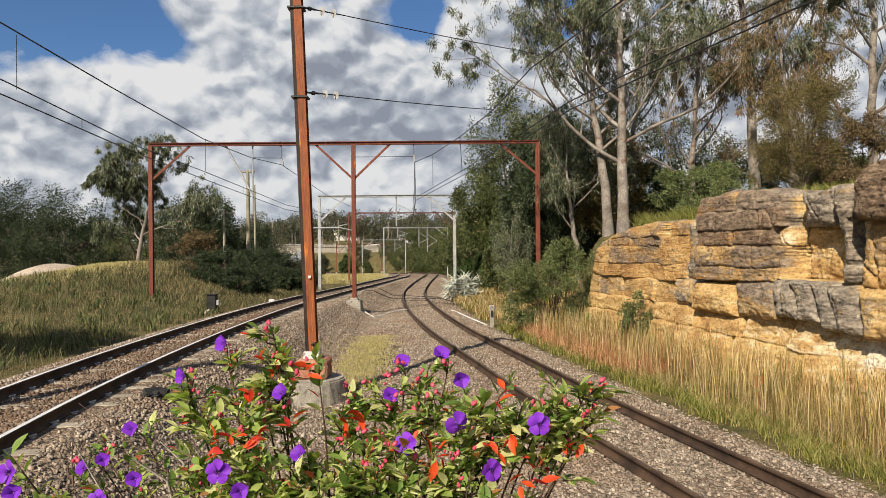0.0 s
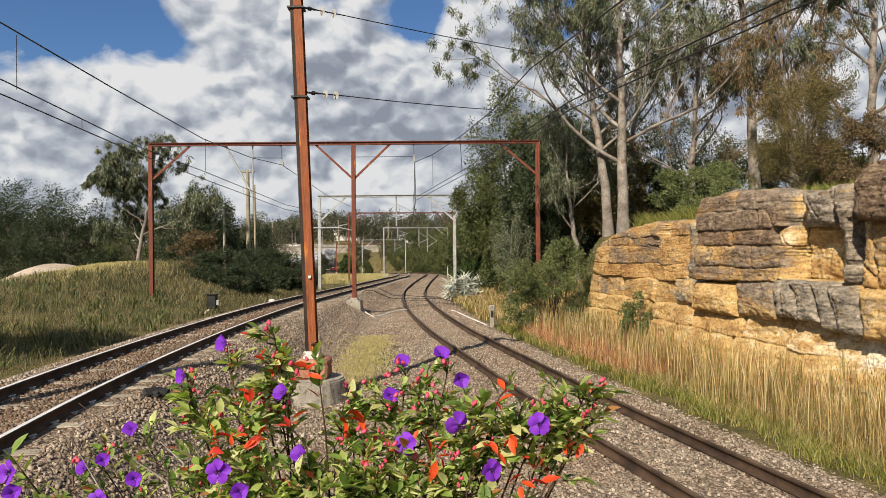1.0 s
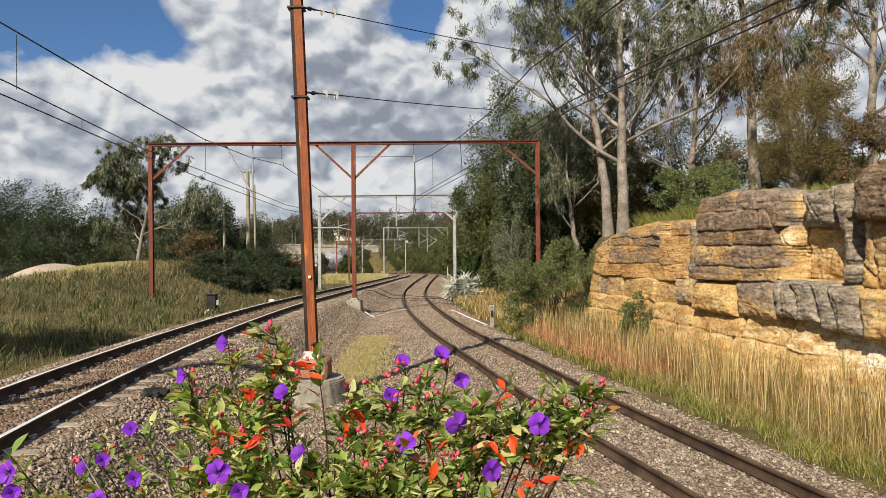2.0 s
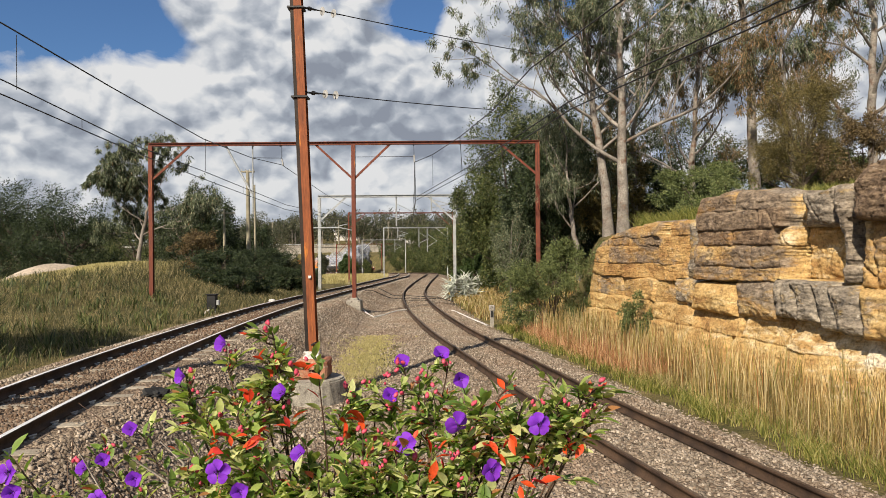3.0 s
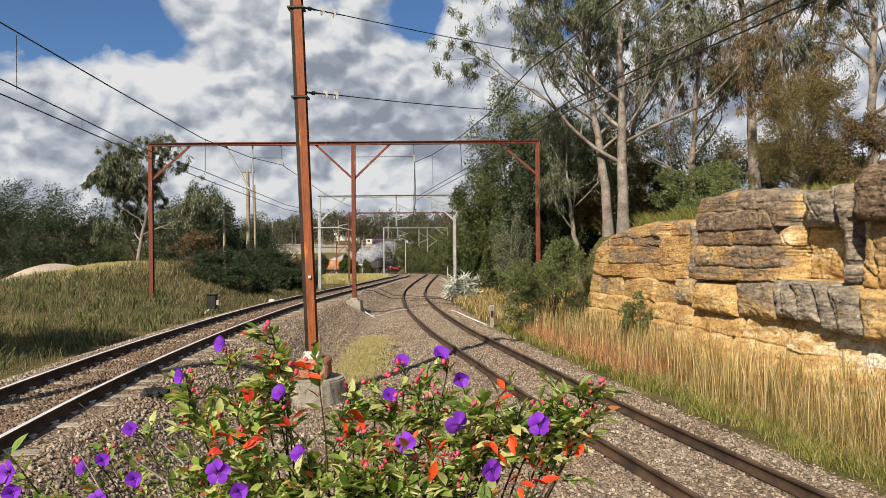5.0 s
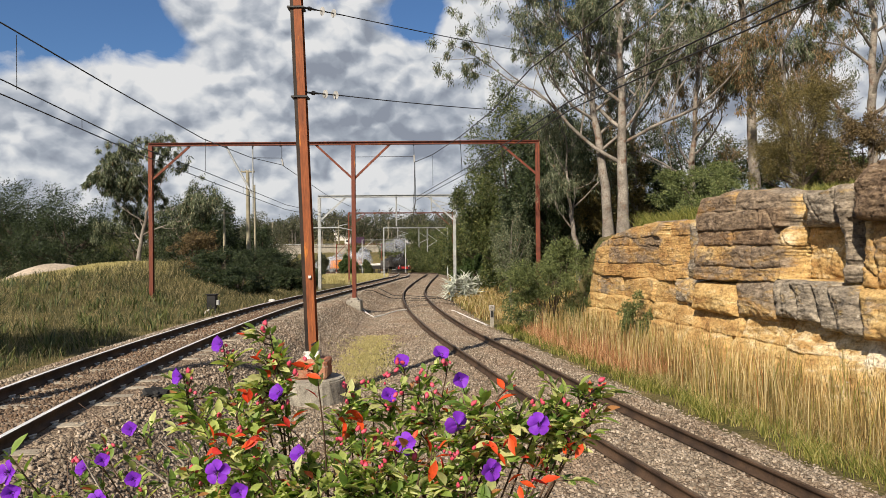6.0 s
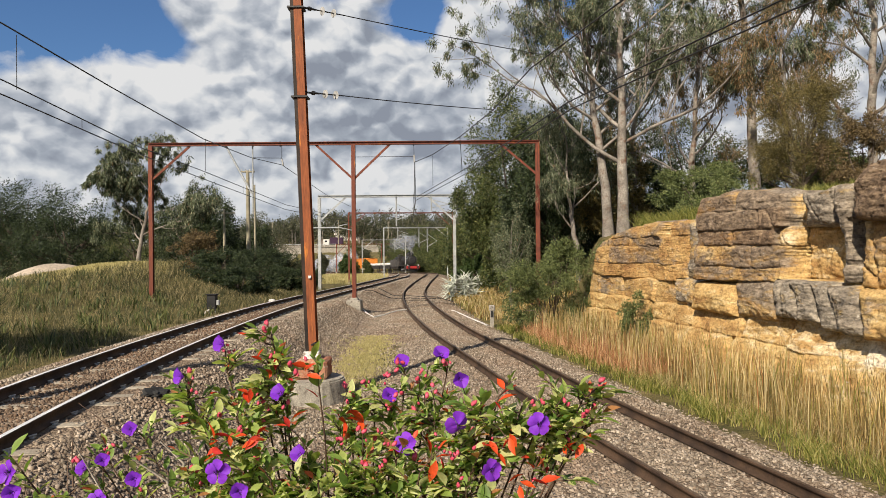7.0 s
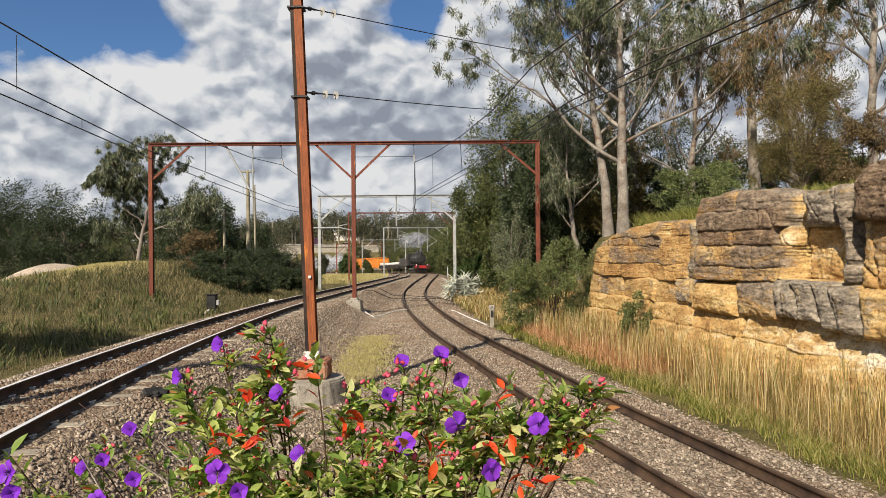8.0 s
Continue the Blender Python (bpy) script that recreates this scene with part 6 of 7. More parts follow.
    for s in (-1, 1):
        box(bm, s * 1.25 - 0.03, s * 1.25 + 0.03, -10.4, -8.2, 1.4, 2.45, 0.01)
        box(bm, s * 1.25 - 0.03, s * 1.25 + 0.03, -8.6, -8.2, 2.45, 3.5, 0.01)
        box(bm, s * 1.25 - 0.03, s * 1.25 + 0.03, -9.6, -9.2, 2.45, 3.5, 0.01)
    box(bm, -1.25, 1.25, -8.25, -8.2, 1.4, 3.5, 0.0)
    P("cab", bm, "black_iron")
    bm = bmesh.new()
    for k in range(9):
        a, b = -1.4 + k * 0.311, -1.4 + (k + 1) * 0.311
        bar(bm, ((a + b) / 2, -10.4, 3.5 + 0.38 * (1 - ((a + b) / 2.8) ** 2)), ((a + b) / 2, -8.1, 3.5 + 0.38 * (1 - ((a + b) / 2.8) ** 2)), 0.33, 0.06, (0, 0, 1))
    P("cab_roof", bm, "grime")
    bm = bmesh.new()
    box(bm, -0.55, 0.55, -10.0, -0.1, 0.75, 1.3, 0.03)
    P("frame", bm, "black_iron")
    for y, r in ((-0.9, 0.43), (-2.5, 0.43), (-3.7, 0.76), (-5.3, 0.76), (-6.9, 0.76), (-8.6, 0.5)):
        WHEELS.append(wheelset(e, y, r, "grime"))
    return e


def make_tender():
    e = thing("tender", (0, 0, 0), "grey-black coal tender behind the locomotive", "tender")
    bm = bmesh.new()
    box(bm, -1.3, 1.3, -7.6, -0.2, 1.2, 2.75, 0.12)
    part("tank", bm, "grime", e)
    bm = bmesh.new()
    for k in range(7):
        bar(bm, (-1.2, -1.1 - k * 0.95, 2.8), (-1.2, -2.0 - k * 0.95, 2.8), 0.05, 0.18)
        bar(bm, (1.2, -1.1 - k * 0.95, 2.8), (1.2, -2.0 - k * 0.95, 2.8), 0.05, 0.18)
    part("coal_rail", bm, "black_iron", e)
    bm = bmesh.new()
    bmesh.ops.create_icosphere(bm, subdivisions=4, radius=1.0, matrix=Matrix.Translation((0, -3.9, 2.7)) @ Matrix.Diagonal((1.1, 2.9, 0.75, 1)))
    for v in bm.verts:
        v.co.z += 0.18 * noise.noise(v.co * 3)
    part("coal_heap", bm, "coal", e)
    bm = bmesh.new()
    box(bm, -1.1, 1.1, -7.7, 0.0, 0.85, 1.2, 0.03)
    part("frame", bm, "black_iron", e)
    for y in (-1.1, -2.8, -5.0, -6.7):
        WHEELS.append(wheelset(e, y, 0.46, "grime"))
    return e


def make_low_wagon():
    e = thing("low_wagon", (0, 0, 0), "low black wagon with pale covered load", "wagon")
    bm = bmesh.new()
    box(bm, -1.3, 1.3, -9.8, -0.2, 0.95, 1.7, 0.04)
    part("body", bm, "black_iron", e)
    for k in range(4):
        bm = bmesh.new()
        box(bm, -1.1, 1.1, -2.6 - k * 2.35, -0.6 - k * 2.35, 1.68, 2.15 + 0.12 * (k % 2), 0.15)
        part("covered_load", bm, "white_paint", e)
    for y in (-1.5, -3.2, -6.9, -8.5):
        WHEELS.append(wheelset(e, y, 0.44, "grime"))
    return e


def make_van():
    e = thing("goods_van", (0, 0, 0), "orange goods van with a curved pale roof", "wagon", "orange vans of the train")
    bm = bmesh.new()
    box(bm, -1.4, 1.4, -13.6, -0.3, 1.1, 3.35, 0.08)
    part("body", bm, "orange_paint", e)
    bm = bmesh.new()
    for k in range(9):
        a = -1.32 + k * 0.33
        bar(bm, (a, -13.65, 3.35 + 0.3 * (1 - (a / 1.45) ** 2)), (a, -0.25, 3.35 + 0.3 * (1 - (a / 1.45) ** 2)), 0.36, 0.06)
    part("roof", bm, "orange_paint", e)
    for s in (-1, 1):
        for y in (-3.5, -7.0, -10.5):
            bm = bmesh.new()
            box(bm, s * 1.41 - 0.03, s * 1.41 + 0.03, y - 1.0, y + 1.0, 1.2, 3.1, 0.02)
            part("side_door", bm, "orange_paint", e)
    bm = bmesh.new()
    box(bm, -1.2, 1.2, -13.7, -0.2, 0.85, 1.12, 0.02)
    part("frame", bm, "white_paint", e, "pale underframe")
    for y in (-1.8, -3.6, -10.3, -12.1):
        WHEELS.append(wheelset(e, y, 0.44, "grime"))
    return e


loco, tender, wagon, van = make_loco(), make_tender(), make_low_wagon(), make_van()
CONSIST = [(loco, 0.0, 10.2), (tender, 10.6, 7.6), (wagon, 18.8, 9.8), (van, 39.6, 13.7)]
wagon_b = copy_thing(wagon, pose(0, 0, 0))
WHEELS += [c for c in wagon_b.children if c.name.startswith("wheelset")]
CONSIST.append((wagon_b, 29.2, 9.8))
for _k in range(1):
    _v = copy_thing(van, pose(0, 0, 0))
    WHEELS += [c for c in _v.children if c.name.startswith("wheelset")]
    CONSIST.append((_v, 53.8 + 14.2 * _k, 13.7))


def make_puffs():
    """Steam from the chimney: rounded rigid clumps that trail and turn."""
    rng = np.random.default_rng(5)
    out = []
    for k in range(58):
        late = k >= 24
        f = (k - 24) / 33 if late else k / 23
        bm = bmesh.new()
        r = 1.2 + 0.9 * rng.random() if late else 0.36 + 0.85 * f ** 0.8
        bmesh.ops.create_icosphere(bm, subdivisions=3, radius=r)
        sd = Vector((k * 3.1, k * 1.7, 0))
        for v in bm.verts:
            v.co *= 1 + 0.42 * noise.noise(v.co * (1.1 / r) + sd) + 0.2 * noise.noise(v.co * (3.2 / r) + sd)
        p = part("steam_puff", bm, "thin_steam" if late else "steam", None, soft=True)
        tagged(p, "thin pale steam drifting behind the locomotive" if late else "pale grey puff of steam above the locomotive", "steam", "puffs of steam")
        if late:
            back, up = 9.0 + 46.0 * f + rng.normal(0, 0.8), 4.2 + rng.normal(0, 0.6) - 1.9 * f
        else:
            back, up = 1.6 + 10.0 * f ** 1.8 + rng.normal(0, 0.3), 4.4 + 2.3 * min(1, f * 2.6) ** 0.8 + rng.normal(0, 0.25) - 0.6 * f
        out.append((p, back, up, rng.normal(0, 0.15 + 0.6 * f), rng.uniform(-14, 14), late))
    return out


PUFFS = make_puffs()


# ------------------------------------------------------------------ the flowering bush
def leaf_surface(kind):
    def build(g, kind=kind):
        r = g.add("ShaderNodeObjectInfo").outputs["Random"]
        if kind == "island":
            r = g.add("ShaderNodeNewGeometry").outputs["Random Per Island"]
        stops = {"green": GREEN_STOPS, "island": GREEN_STOPS, "red": [(0.0, (0.50, 0.035, 0.012)), (0.5, (0.68, 0.09, 0.02)), (1.0, (0.42, 0.02, 0.025))]}[kind]
        col = g.ramp(r, stops)
        p = where(g)
        col = g.mix(1.0, col, g.ramp(g.noise(p, 45.0, 3.0), [(0.3, (0.75, 0.75, 0.75)), (0.7, (1.2, 1.2, 1.2))]), "MULTIPLY")
        a = principled(g, col, 0.5, 0, g.bump(g.noise(p, 120.0, 2.0), 0.15, 0.002), 0.3)
        b = g.add("ShaderNodeBsdfTranslucent", {"Color": g.mix(1.0, col, (1.3, 1.4, 0.6), "MULTIPLY")}).outputs[0]
        return g.add("ShaderNodeMixShader", {0: 0.38, 1: a, 2: b}).outputs[0]
    return build


GREEN_STOPS = [(0.0, (0.07, 0.13, 0.025)), (0.25, (0.18, 0.27, 0.055)), (0.5, (0.34, 0.40, 0.11)), (0.74, (0.54, 0.56, 0.28)), (0.88, (0.46, 0.46, 0.19)), (0.95, (0.36, 0.17, 0.07)), (1.0, (0.46, 0.10, 0.06))]
M["bush_leaf"] = material("bush_leaf", leaf_surface("green"))
M["bush_foliage"] = material("bush_foliage", leaf_surface("island"))
M["bush_red"] = material("bush_red", leaf_surface("red"))


def petal_surface(g):
    p = where(g)
    col = g.ramp(g.noise(p, 30.0, 4.0), [(0.3, (0.13, 0.02, 0.38)), (0.7, (0.26, 0.05, 0.62))])
    a = principled(g, col, 0.55, 0, None, 0.2)
    b = g.add("ShaderNodeBsdfTranslucent", {"Color": (0.32, 0.06, 0.70)}).outputs[0]
    return g.add("ShaderNodeMixShader", {0: 0.3, 1: a, 2: b}).outputs[0]


M["petal"] = material("petal", petal_surface)
M["bud"] = material("bud", mottled, a=(0.48, 0.025, 0.07), b=(0.66, 0.11, 0.17), scale=20.0, fine=90.0, rough=0.5, bump=0.1, dist=0.002)
M["stem"] = material("stem", mottled, a=(0.05, 0.03, 0.02), b=(0.13, 0.08, 0.05), scale=10.0, fine=60.0, rough=0.8, bump=0.3, dist=0.003)
M["dry_stem"] = material("dry_stem", mottled, a=(0.32, 0.28, 0.22), b=(0.5, 0.45, 0.38), scale=10.0, fine=60.0, rough=0.8, bump=0.3, dist=0.003)


def leaf_shape(length, width, fold, curl, twist=0.0):
    """A pointed oval leaf along +Y with a folded midrib, drooping at the tip."""
    ts = (0.0, 0.12, 0.32, 0.55, 0.78, 1.0)
    ws = (0.05, 0.42, 0.92, 1.0, 0.62, 0.03)
    V, F = [], []
    for t, w in zip(ts, ws):
        z = -curl * length * t * t
        x = w * width / 2
        tw = twist * t
        for s in (-1, 0, 1):
            lx, lz = s * x, abs(s) * fold * x
            V.append((lx * math.cos(tw) - lz * math.sin(tw), t * length, z + lz * math.cos(tw) + lx * math.sin(tw)))
    for k in range(len(ts) - 1):
        for s in (0, 1):
            a = k * 3 + s
            F.append((a, a + 1, a + 4, a + 3))
    return np.array(V), np.array(F)


LEAF_SHAPES = [leaf_shape(0.064, 0.028, 0.4, 0.10), leaf_shape(0.055, 0.025, 0.5, -0.05, 0.3), leaf_shape(0.074, 0.031, 0.35, 0.22, -0.3), leaf_shape(0.042, 0.021, 0.5, -0.10)]


def leaf_meshes(mat):
    out = []
    for v, f in LEAF_SHAPES:
        me = bpy.data.meshes.new("leaf")
        me.from_pydata(v.tolist(), [], f.tolist())
        me.shade_smooth()
        me.materials.append(M[mat])
        out.append(me)
    return out


def flower_mesh(open_, seed):
    rng = np.random.default_rng(seed)
    bm = bmesh.new()
    for k in range(5):
        a = k * 72 + rng.uniform(-7, 7)
        lift = open_ + rng.uniform(-8, 8)
        m = pose(0, 0, 0, 0, 0, a) @ pose(0, 0, 0, lift, 0, 0)
        rows = []
        for t, w in ((0.08, 0.10), (0.35, 0.55), (0.65, 0.95), (0.88, 0.85), (1.0, 0.45)):
            rows.append([bm.verts.new(m @ Vector((s * w * 0.0195, t * 0.039, 0.004 * math.sin(s * 2 + k) - 0.007 * t * t + 0.004 * abs(s)))) for s in (-1, -0.35, 0.35, 1)])
        for r0, r1 in zip(rows[:-1], rows[1:]):
            for i in range(3):
                bm.faces.new((r0[i], r0[i + 1], r1[i + 1], r1[i]))
    me = bpy.data.meshes.new("petals")
    bm.to_mesh(me)
    bm.free()
    me.shade_smooth()
    me.materials.append(M["petal"])
    bm = bmesh.new()
    for k in range(8):
        a = k * 0.785
        p = Vector((0.006 * math.cos(a), 0.006 * math.sin(a), 0.012))
        rod(bm, (0, 0, 0), p, 0.0009, n=4)
        rod(bm, p, p + Vector((0.005 * math.cos(a + 1), 0.005 * math.sin(a + 1), 0.003)), 0.0013, 0.0005, 4)
    st = bpy.data.meshes.new("stamens")
    bm.to_mesh(st)
    bm.free()
    st.materials.append(M["maroon"])
    return me, st


FLOWERS = [flower_mesh(8, 1), flower_mesh(30, 2), flower_mesh(-10, 3), flower_mesh(55, 4)]


def bud_mesh():
    bm = bmesh.new()
    bmesh.ops.create_uvsphere(bm, u_segments=6, v_segments=4, radius=0.0075)
    for v in bm.verts:
        v.co.z *= 1.5
        if v.co.z > 0:
            v.co.x *= 0.75
            v.co.y *= 0.75
    me = bpy.data.meshes.new("bud")
    bm.to_mesh(me)
    bm.free()
    me.shade_smooth()
    me.materials.append(M["bud"])
    return me


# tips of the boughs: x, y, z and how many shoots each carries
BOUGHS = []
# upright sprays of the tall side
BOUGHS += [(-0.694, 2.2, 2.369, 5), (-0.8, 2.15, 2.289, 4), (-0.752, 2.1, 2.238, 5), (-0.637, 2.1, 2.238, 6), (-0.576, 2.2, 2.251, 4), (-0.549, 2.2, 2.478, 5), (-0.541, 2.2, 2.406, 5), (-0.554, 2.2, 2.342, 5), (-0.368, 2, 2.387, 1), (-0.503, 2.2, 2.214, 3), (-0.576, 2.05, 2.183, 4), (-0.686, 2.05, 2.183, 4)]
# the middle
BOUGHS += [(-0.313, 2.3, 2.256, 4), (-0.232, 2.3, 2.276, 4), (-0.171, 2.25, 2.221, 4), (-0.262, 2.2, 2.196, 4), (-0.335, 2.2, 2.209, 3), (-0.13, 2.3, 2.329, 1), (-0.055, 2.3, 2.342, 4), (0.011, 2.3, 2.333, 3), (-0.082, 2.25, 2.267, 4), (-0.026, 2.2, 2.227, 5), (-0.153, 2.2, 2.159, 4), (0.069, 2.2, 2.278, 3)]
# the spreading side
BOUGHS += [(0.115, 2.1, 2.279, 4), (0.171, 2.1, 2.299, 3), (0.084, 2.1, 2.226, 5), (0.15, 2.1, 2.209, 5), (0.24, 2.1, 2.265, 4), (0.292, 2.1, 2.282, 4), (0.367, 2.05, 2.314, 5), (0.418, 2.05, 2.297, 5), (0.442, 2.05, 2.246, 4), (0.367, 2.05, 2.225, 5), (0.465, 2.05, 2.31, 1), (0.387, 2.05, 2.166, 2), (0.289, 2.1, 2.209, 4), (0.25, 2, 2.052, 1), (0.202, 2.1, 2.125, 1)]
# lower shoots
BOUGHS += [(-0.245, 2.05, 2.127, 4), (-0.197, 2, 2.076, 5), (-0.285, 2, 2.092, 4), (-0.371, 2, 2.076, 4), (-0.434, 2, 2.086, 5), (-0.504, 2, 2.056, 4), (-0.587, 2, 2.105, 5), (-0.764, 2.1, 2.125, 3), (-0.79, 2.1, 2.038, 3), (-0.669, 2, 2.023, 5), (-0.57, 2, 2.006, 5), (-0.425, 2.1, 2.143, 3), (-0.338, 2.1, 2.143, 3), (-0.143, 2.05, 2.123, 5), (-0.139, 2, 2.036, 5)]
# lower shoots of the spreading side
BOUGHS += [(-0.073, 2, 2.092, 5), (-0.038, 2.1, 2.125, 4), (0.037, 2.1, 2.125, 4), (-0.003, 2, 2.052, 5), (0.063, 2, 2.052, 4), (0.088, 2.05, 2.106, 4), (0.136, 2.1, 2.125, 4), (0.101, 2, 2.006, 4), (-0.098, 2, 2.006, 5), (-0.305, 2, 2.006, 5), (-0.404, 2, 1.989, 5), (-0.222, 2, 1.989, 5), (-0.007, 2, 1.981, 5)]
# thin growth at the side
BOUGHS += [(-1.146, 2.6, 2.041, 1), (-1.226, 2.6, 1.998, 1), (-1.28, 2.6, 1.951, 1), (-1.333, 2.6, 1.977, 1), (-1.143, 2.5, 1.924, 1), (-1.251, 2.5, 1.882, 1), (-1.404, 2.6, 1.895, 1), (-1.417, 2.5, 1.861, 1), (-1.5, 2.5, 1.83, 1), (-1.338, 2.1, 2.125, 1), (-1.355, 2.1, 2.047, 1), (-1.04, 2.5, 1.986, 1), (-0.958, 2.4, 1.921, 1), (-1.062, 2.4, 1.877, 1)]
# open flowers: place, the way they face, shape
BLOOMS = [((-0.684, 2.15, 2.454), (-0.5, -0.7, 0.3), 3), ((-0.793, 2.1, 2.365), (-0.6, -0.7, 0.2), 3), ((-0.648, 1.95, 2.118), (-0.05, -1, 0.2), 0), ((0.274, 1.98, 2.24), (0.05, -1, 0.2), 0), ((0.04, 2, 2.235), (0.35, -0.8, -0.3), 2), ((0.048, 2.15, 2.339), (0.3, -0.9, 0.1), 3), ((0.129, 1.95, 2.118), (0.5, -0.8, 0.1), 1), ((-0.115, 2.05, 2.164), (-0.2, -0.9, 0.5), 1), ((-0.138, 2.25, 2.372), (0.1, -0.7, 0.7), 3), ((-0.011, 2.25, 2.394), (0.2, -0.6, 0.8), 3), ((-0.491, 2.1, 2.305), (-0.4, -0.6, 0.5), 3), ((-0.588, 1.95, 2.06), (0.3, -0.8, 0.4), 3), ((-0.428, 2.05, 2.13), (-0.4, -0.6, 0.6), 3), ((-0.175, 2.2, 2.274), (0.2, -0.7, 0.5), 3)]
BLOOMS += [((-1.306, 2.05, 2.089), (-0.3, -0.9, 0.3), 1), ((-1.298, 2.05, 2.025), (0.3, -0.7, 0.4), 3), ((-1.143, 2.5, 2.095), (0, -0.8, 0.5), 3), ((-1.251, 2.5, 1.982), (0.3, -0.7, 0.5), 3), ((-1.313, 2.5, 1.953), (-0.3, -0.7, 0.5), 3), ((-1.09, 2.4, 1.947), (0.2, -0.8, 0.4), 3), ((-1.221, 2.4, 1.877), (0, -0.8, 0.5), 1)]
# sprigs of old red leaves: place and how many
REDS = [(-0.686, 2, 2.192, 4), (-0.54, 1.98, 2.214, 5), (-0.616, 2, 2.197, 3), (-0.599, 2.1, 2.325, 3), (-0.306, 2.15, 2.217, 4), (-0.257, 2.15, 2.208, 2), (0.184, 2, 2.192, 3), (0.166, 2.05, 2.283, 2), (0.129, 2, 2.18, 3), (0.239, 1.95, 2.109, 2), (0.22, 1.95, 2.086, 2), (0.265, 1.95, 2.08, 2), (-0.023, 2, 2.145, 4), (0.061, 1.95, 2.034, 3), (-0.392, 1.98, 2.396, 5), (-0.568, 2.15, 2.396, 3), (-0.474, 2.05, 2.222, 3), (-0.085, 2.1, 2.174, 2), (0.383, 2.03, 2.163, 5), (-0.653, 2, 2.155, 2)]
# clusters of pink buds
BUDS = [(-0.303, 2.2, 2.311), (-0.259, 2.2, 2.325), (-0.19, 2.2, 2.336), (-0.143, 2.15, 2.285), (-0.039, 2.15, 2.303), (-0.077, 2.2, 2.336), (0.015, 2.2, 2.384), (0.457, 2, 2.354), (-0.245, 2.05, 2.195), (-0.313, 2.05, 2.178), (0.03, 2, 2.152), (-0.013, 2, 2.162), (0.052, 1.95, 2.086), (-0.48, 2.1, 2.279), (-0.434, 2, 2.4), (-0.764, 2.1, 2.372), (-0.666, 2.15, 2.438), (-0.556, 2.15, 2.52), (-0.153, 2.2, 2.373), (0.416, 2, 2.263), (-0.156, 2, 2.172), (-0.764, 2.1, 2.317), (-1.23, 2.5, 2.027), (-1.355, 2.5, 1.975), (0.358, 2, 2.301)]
BRANCHES = []


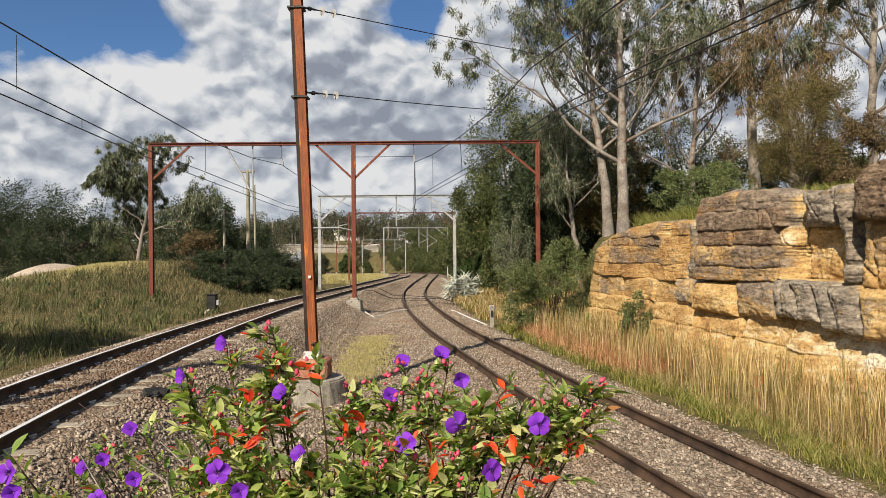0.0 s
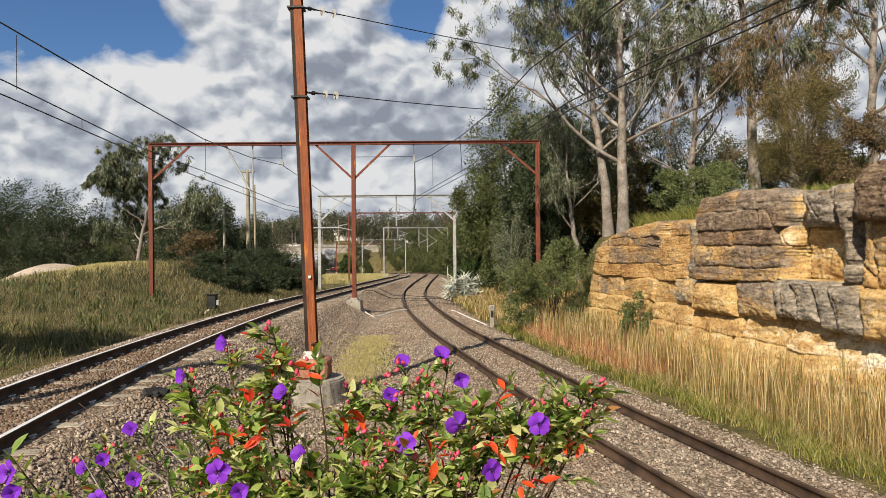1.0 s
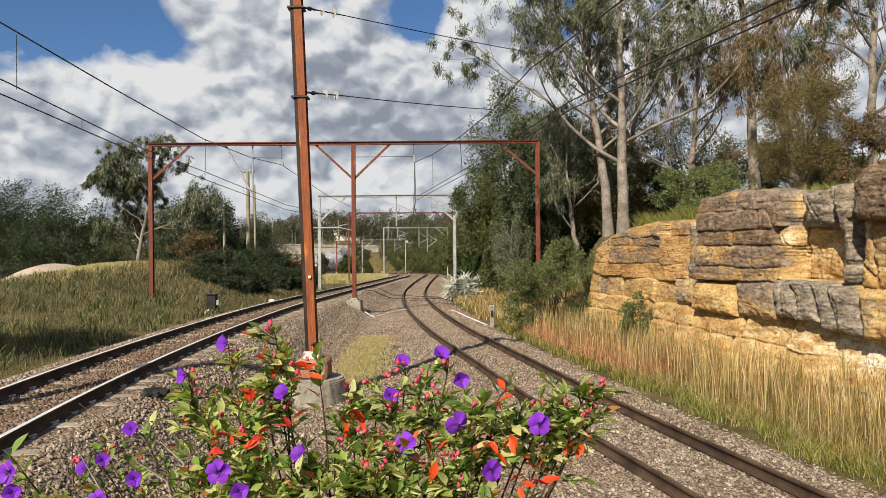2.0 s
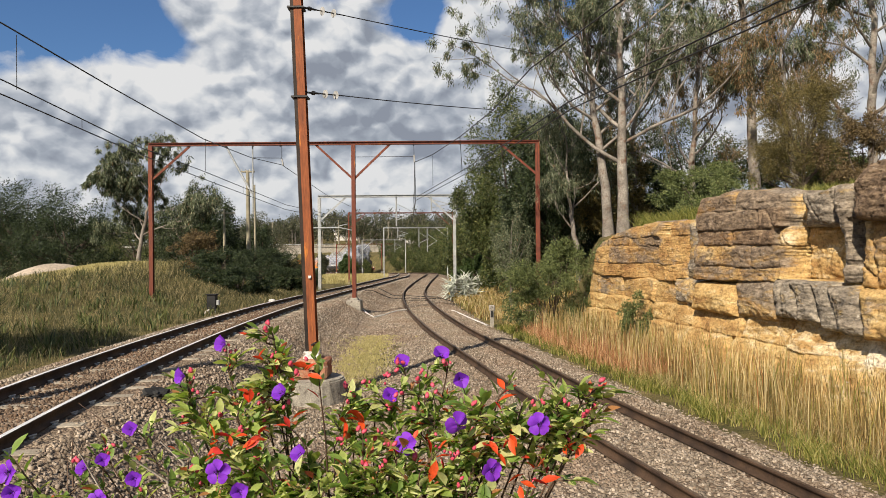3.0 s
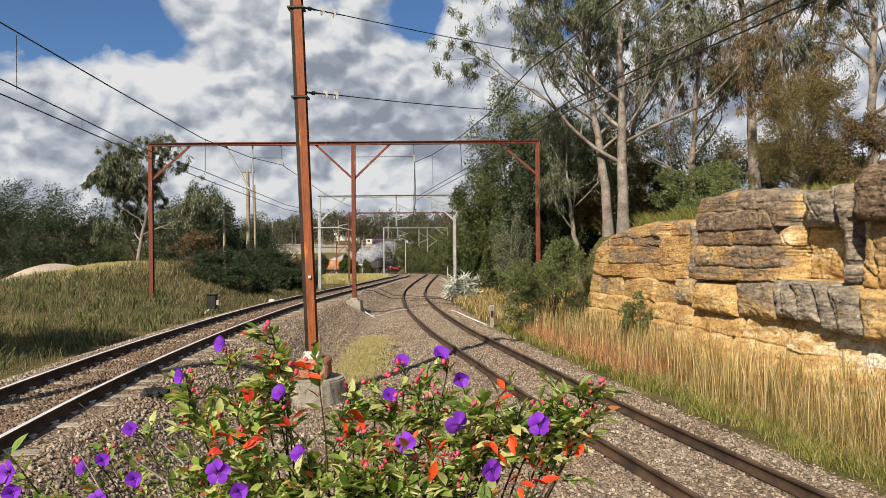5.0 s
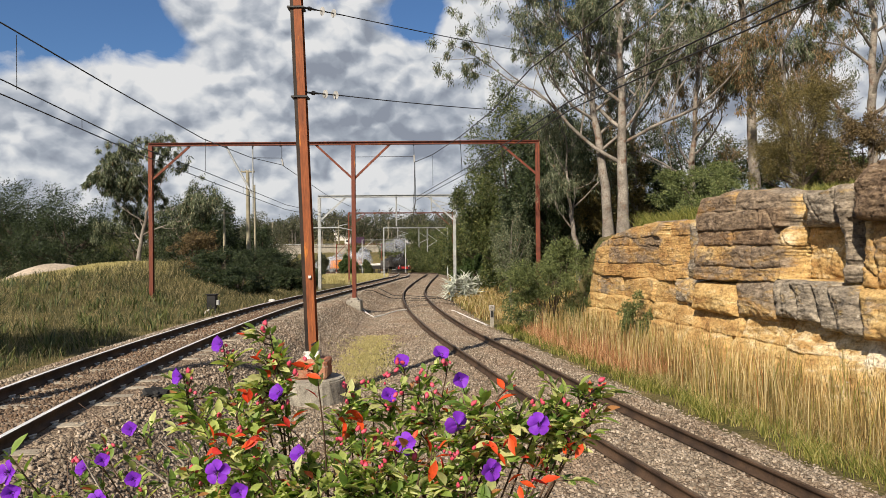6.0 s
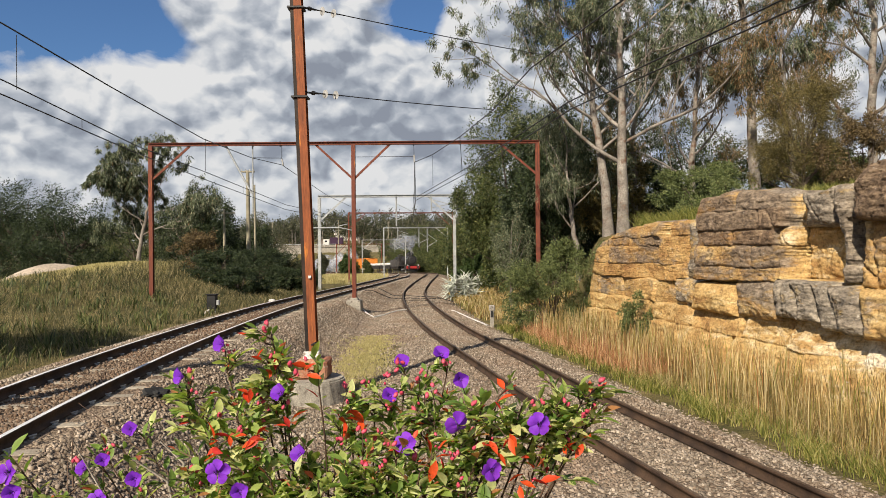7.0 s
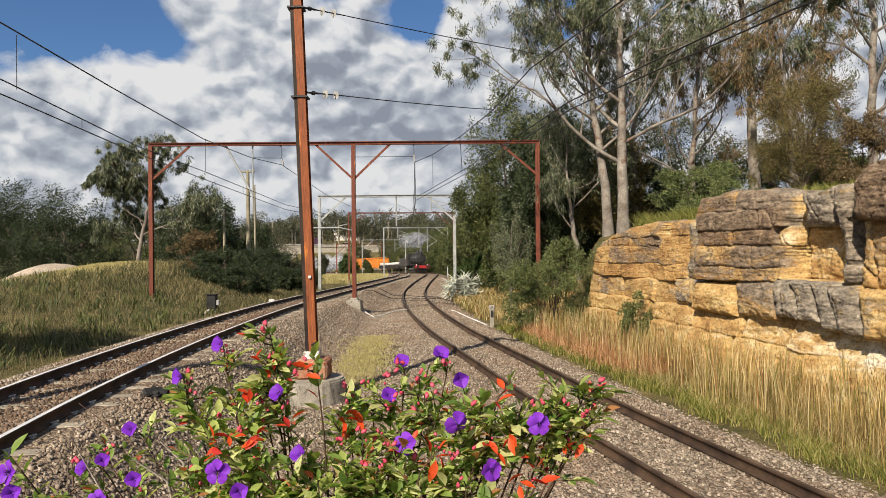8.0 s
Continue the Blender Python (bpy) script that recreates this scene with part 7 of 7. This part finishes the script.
def make_bush():
    rng = np.random.default_rng(21)
    bush = thing("flowering_bush", (-0.3, 2.45, 0.15), "flowering bush with purple blooms and red old leaves", "bush")
    o = np.array(bush.location)
    greens, reds, bud = leaf_meshes("bush_leaf"), leaf_meshes("bush_red"), bud_mesh()
    singles = 0

    def frame_of(d, spin):
        d = d / np.linalg.norm(d)
        q = Vector(d).to_track_quat("Y", "Z").to_matrix().to_4x4()
        return q @ pose(0, 0, 0, 0, spin, 0)

    fill = [(rng.uniform(-0.75, 0.15), rng.uniform(2.0, 2.5), rng.uniform(1.45, 1.95), 4) for _ in range(16)]
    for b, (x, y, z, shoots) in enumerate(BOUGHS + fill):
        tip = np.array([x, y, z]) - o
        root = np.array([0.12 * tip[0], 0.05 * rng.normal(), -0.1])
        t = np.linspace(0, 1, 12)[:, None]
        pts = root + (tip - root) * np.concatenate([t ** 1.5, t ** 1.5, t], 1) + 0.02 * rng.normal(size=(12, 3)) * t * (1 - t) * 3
        chunks = [tube(pts, np.linspace(0.010, 0.0022, 12), 6)]
        rows, spare = [], []
        for s in range(int(1.9 * shoots) + 1):
            start = pts[11] + (pts[10] - pts[11]) * rng.uniform(0.0, 0.9)
            d = np.array([rng.normal(0, 0.8), rng.normal(-0.25, 0.55), rng.uniform(-0.1, 0.8)])
            d /= np.linalg.norm(d)
            ln = rng.uniform(0.03, 0.085)
            sp = np.array([start + d * ln * q + np.array([rng.normal(0, 0.003), 0, 0.015 * q * q]) for q in np.linspace(0, 1, 5)])
            if s == 0:
                d = np.array([0.1, -0.2, 1.0])
                sp = np.array([pts[10] + (tip - pts[10]) * q for q in np.linspace(0, 1, 5)])
            chunks.append(tube(sp, np.linspace(0.0032, 0.0016, 5), 5))
            pairs = rng.integers(3, 6)
            for k in range(pairs):
                f = 0.25 + 0.75 * (k + 1) / pairs
                i = min(int(f * 4), 3)
                p = sp[i] + (sp[i + 1] - sp[i]) * (f * 4 - i)
                az = rng.uniform(0, 3.14)
                for side in (0, math.pi):
                    out = np.array([math.cos(az + side), math.sin(az + side), 0.0])
                    ld = out * (1.0 - 0.45 * f) + d * (0.3 + 0.6 * f) + np.array([-0.05, -0.1, 0.05]) + rng.normal(0, 0.2, 3)
                    rows.append((p + out * 0.005, ld, rng.uniform(-35, 35), rng.integers(0, 4), rng.uniform(0.42, 1.05), rng.random() < 0.02))
            if rng.random() < 0.12:
                spare.append(sp[-1] + np.array([0, 0, 0.012]))
        v, f = merge(chunks)
        br = arrays("branch", v, f, "stem", bush, soft=True)
        BRANCHES.append(br)
        joined = []
        for p, ld, spin, kind, size, old in rows:
            m = Matrix.Translation(p) @ frame_of(ld, spin) @ Matrix.Scale(size, 4)
            if singles < 200 and (rng.random() < 0.05 or old):
                ob = new("leaf", (reds if old else greens)[kind])
                ob.parent = br
                ob.matrix_basis = m
                if old:
                    ob["label"] = "old red leaf"
                singles += 1
            else:
                lv, lf = LEAF_SHAPES[kind]
                A = np.array(m)
                joined.append((lv @ A[:3, :3].T + A[:3, 3], lf))
        if joined:
            v, f = merge(joined)
            arrays("foliage", v, f, "bush_foliage", br, soft=True)["kind"] = "stuff"
        for p in spare:
            for _ in range(rng.integers(1, 4)):
                ob = new("bud", bud)
                ob.parent = br
                ob.matrix_basis = Matrix.Translation(p + rng.normal(0, 0.010, 3)) @ pose(0, 0, 0, rng.uniform(-40, 40), rng.uniform(-40, 40), 0) @ Matrix.Scale(rng.uniform(0.6, 1.2), 4)
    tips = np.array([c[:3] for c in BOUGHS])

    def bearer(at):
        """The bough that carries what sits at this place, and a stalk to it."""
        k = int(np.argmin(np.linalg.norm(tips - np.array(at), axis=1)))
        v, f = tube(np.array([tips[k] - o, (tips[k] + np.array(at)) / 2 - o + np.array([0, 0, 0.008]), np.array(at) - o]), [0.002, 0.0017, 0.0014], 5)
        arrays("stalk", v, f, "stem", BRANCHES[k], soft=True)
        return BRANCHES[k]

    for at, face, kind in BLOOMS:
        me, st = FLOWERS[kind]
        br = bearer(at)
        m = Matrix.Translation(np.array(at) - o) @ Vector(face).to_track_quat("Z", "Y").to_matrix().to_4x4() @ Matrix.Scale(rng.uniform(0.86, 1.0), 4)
        fl = new("flower", me)
        fl.parent = br
        fl["label"] = "open purple flower"
        fl.matrix_basis = m
        sm = new("stamen_tuft", st)
        sm.parent = br
        sm.matrix_basis = m
    for x, y, z, count in REDS:
        br = bearer((x, y, z))
        for k in range(count):
            ob = new("leaf", reds[rng.integers(0, 3)])
            ob.parent = br
            ob["label"] = "old red leaf"
            ld = np.array([rng.normal(0, 0.9), rng.uniform(-0.7, 0.1), rng.normal(0.0, 0.6)])
            ob.matrix_basis = Matrix.Translation(np.array([x, y, z]) - o + rng.normal(0, 0.012, 3)) @ frame_of(ld, rng.uniform(-70, 70)) @ Matrix.Scale(rng.uniform(0.5, 0.9), 4)
    for at in BUDS:
        br = bearer(at)
        for _ in range(rng.integers(2, 5)):
            ob = new("bud", bud)
            ob.parent = br
            ob.matrix_basis = Matrix.Translation(np.array(at) - o + rng.normal(0, 0.011, 3)) @ pose(0, 0, 0, rng.uniform(-60, 60), rng.uniform(-60, 60), 0) @ Matrix.Scale(rng.uniform(0.5, 1.1), 4)
    for a, c in (((-1.25, 2.5, 1.62), (-1.30, 2.4, 2.07)), ((-0.98, 2.5, 1.75), (-1.10, 2.4, 2.02)), ((-0.92, 2.4, 1.85), (-1.00, 2.4, 2.08))):
        v, f = tube(np.array([np.array(a) - o, (np.array(a) + np.array(c)) / 2 - o + 0.03, np.array(c) - o]), [0.006, 0.0045, 0.002], 5)
        arrays("dry_twig", v, f, "dry_stem", bush, "pale dry twig", True)
    # bare dark twigs among the thin growth
    for _ in range(26):
        a = np.array([rng.uniform(-1.5, -0.3), rng.uniform(2.2, 2.7), rng.uniform(1.6, 1.85)])
        c = a + np.array([rng.normal(0, 0.16), rng.normal(0, 0.1), rng.uniform(0.12, 0.3)])
        v, f = tube(np.array([a - o, (a + c) / 2 - o + rng.normal(0, 0.02, 3), c - o]), [0.0035, 0.0028, 0.0012], 5)
        arrays("twig", v, f, "stem", bush, soft=True)
    return bush


bush = make_bush()


# ------------------------------------------------------------------ what moves
SWAY = [(0.0, 0.0), (0.5, -1.0), (1.0, 0.5), (1.5, 4.0), (2.2, 2.0), (2.9, -1.0), (3.5, -3.0), (4.0, -1.0), (4.5, 0.5), (5.2, -3.0), (5.9, -6.0), (6.5, -8.0), (7.0, -4.0), (7.5, -6.0), (8.0, -6.5)]


def motions():
    # the train comes round the curve, slowing to an even pace
    ys = np.linspace(360, 100, 1900)
    p, _ = offset_path("R", 0.0, ys)
    s = np.concatenate([[0], np.cumsum(np.linalg.norm(np.diff(p[:, :2], axis=0), axis=1))])
    s_end = np.interp(-122.0, -ys, s)
    pace = (s_end - np.interp(-155.0, -ys, s)) / 3.5

    early = np.interp(-np.array([223.0, 202.5, 193.5, 175.0, 164.5]), -ys, s)
    late_s = s_end - pace * (8.0 - np.array([4.5, 5.7, 6.9, 8.0]))

    def gone(t):
        return float(curve_through([0.0, 1.0, 1.7, 2.8, 3.5, 4.5, 5.7, 6.9, 8.0], np.concatenate([early, late_s]), t))

    def spot(d):
        return np.array([np.interp(d, s, p[:, k]) for k in range(3)])

    for ob, back, length in CONSIST:
        rows = []
        for k in range(33):
            t = k * 0.25
            front = gone(t) - back
            a, b = spot(front), spot(front - length)
            d = a - b
            rz = math.degrees(math.atan2(-d[0], d[1]))
            rx = math.degrees(math.atan2(d[2], math.hypot(d[0], d[1])))
            rows.append((t, Matrix.Translation(a) @ pose(0, 0, 0, 0, 0, rz) @ pose(0, 0, 0, rx, 0, 0)))
        walk(ob, rows)
    for w in WHEELS:
        r = w["r"]
        y = w.location.y
        n = 180 if r > 0.6 else 320
        walk(w, [(8.0 * k / n, pose(0, y, r, -math.degrees((gone(8.0 * k / n) - gone(0.0)) / r), 0, 0)) for k in range(n + 1)])
    for ob, back, up, side, spin, late in PUFFS:
        rows = []
        for k in range(17):
            t = k * 0.5
            q = spot(gone(t) - back - (max(0.0, t - 4.7) * 22.0 if late else 0.25 * back * math.sin(0.6 * t + back)))
            rows.append((t, pose(q[0] + side, q[1], q[2] + up - (0.5 * max(0.0, t - 5.2) if late else 0.0) + 0.2 * math.sin(t * 1.3 + back), spin * t * 0.6, spin * t * 0.4, spin * t)))
        walk(ob, rows)
    # traffic on the far road
    for ob, y, x0, vx, z in ((truck, 259.0, 11.4, -8.1, 3.75), (car_a, 259.0, -27.5, -31.5, 3.75), (car_b, 263.0, 212.0, -31.5, 3.75)):
        turn = 90 if vx < 0 else -90
        walk(ob, [(t, pose(x0 + vx * t, y, z, 0, 0, turn)) for t in (0.0, 2.0, 4.0, 6.0, 8.0)])
    # wind in the bush
    for i, br in enumerate(BRANCHES):
        gain = 0.9 if i in (0, 1, 5, 6, 7) else 0.4 if i < 17 else 0.12
        rows = []
        for t, dx in SWAY:
            dz = 0.35 * dx * math.sin(i * 1.7)
            rows.append((t, pose(0, 0, 0, 0.02 * dz * gain, 0.046 * dx * gain, 0)))
        walk(br, rows)


motions()
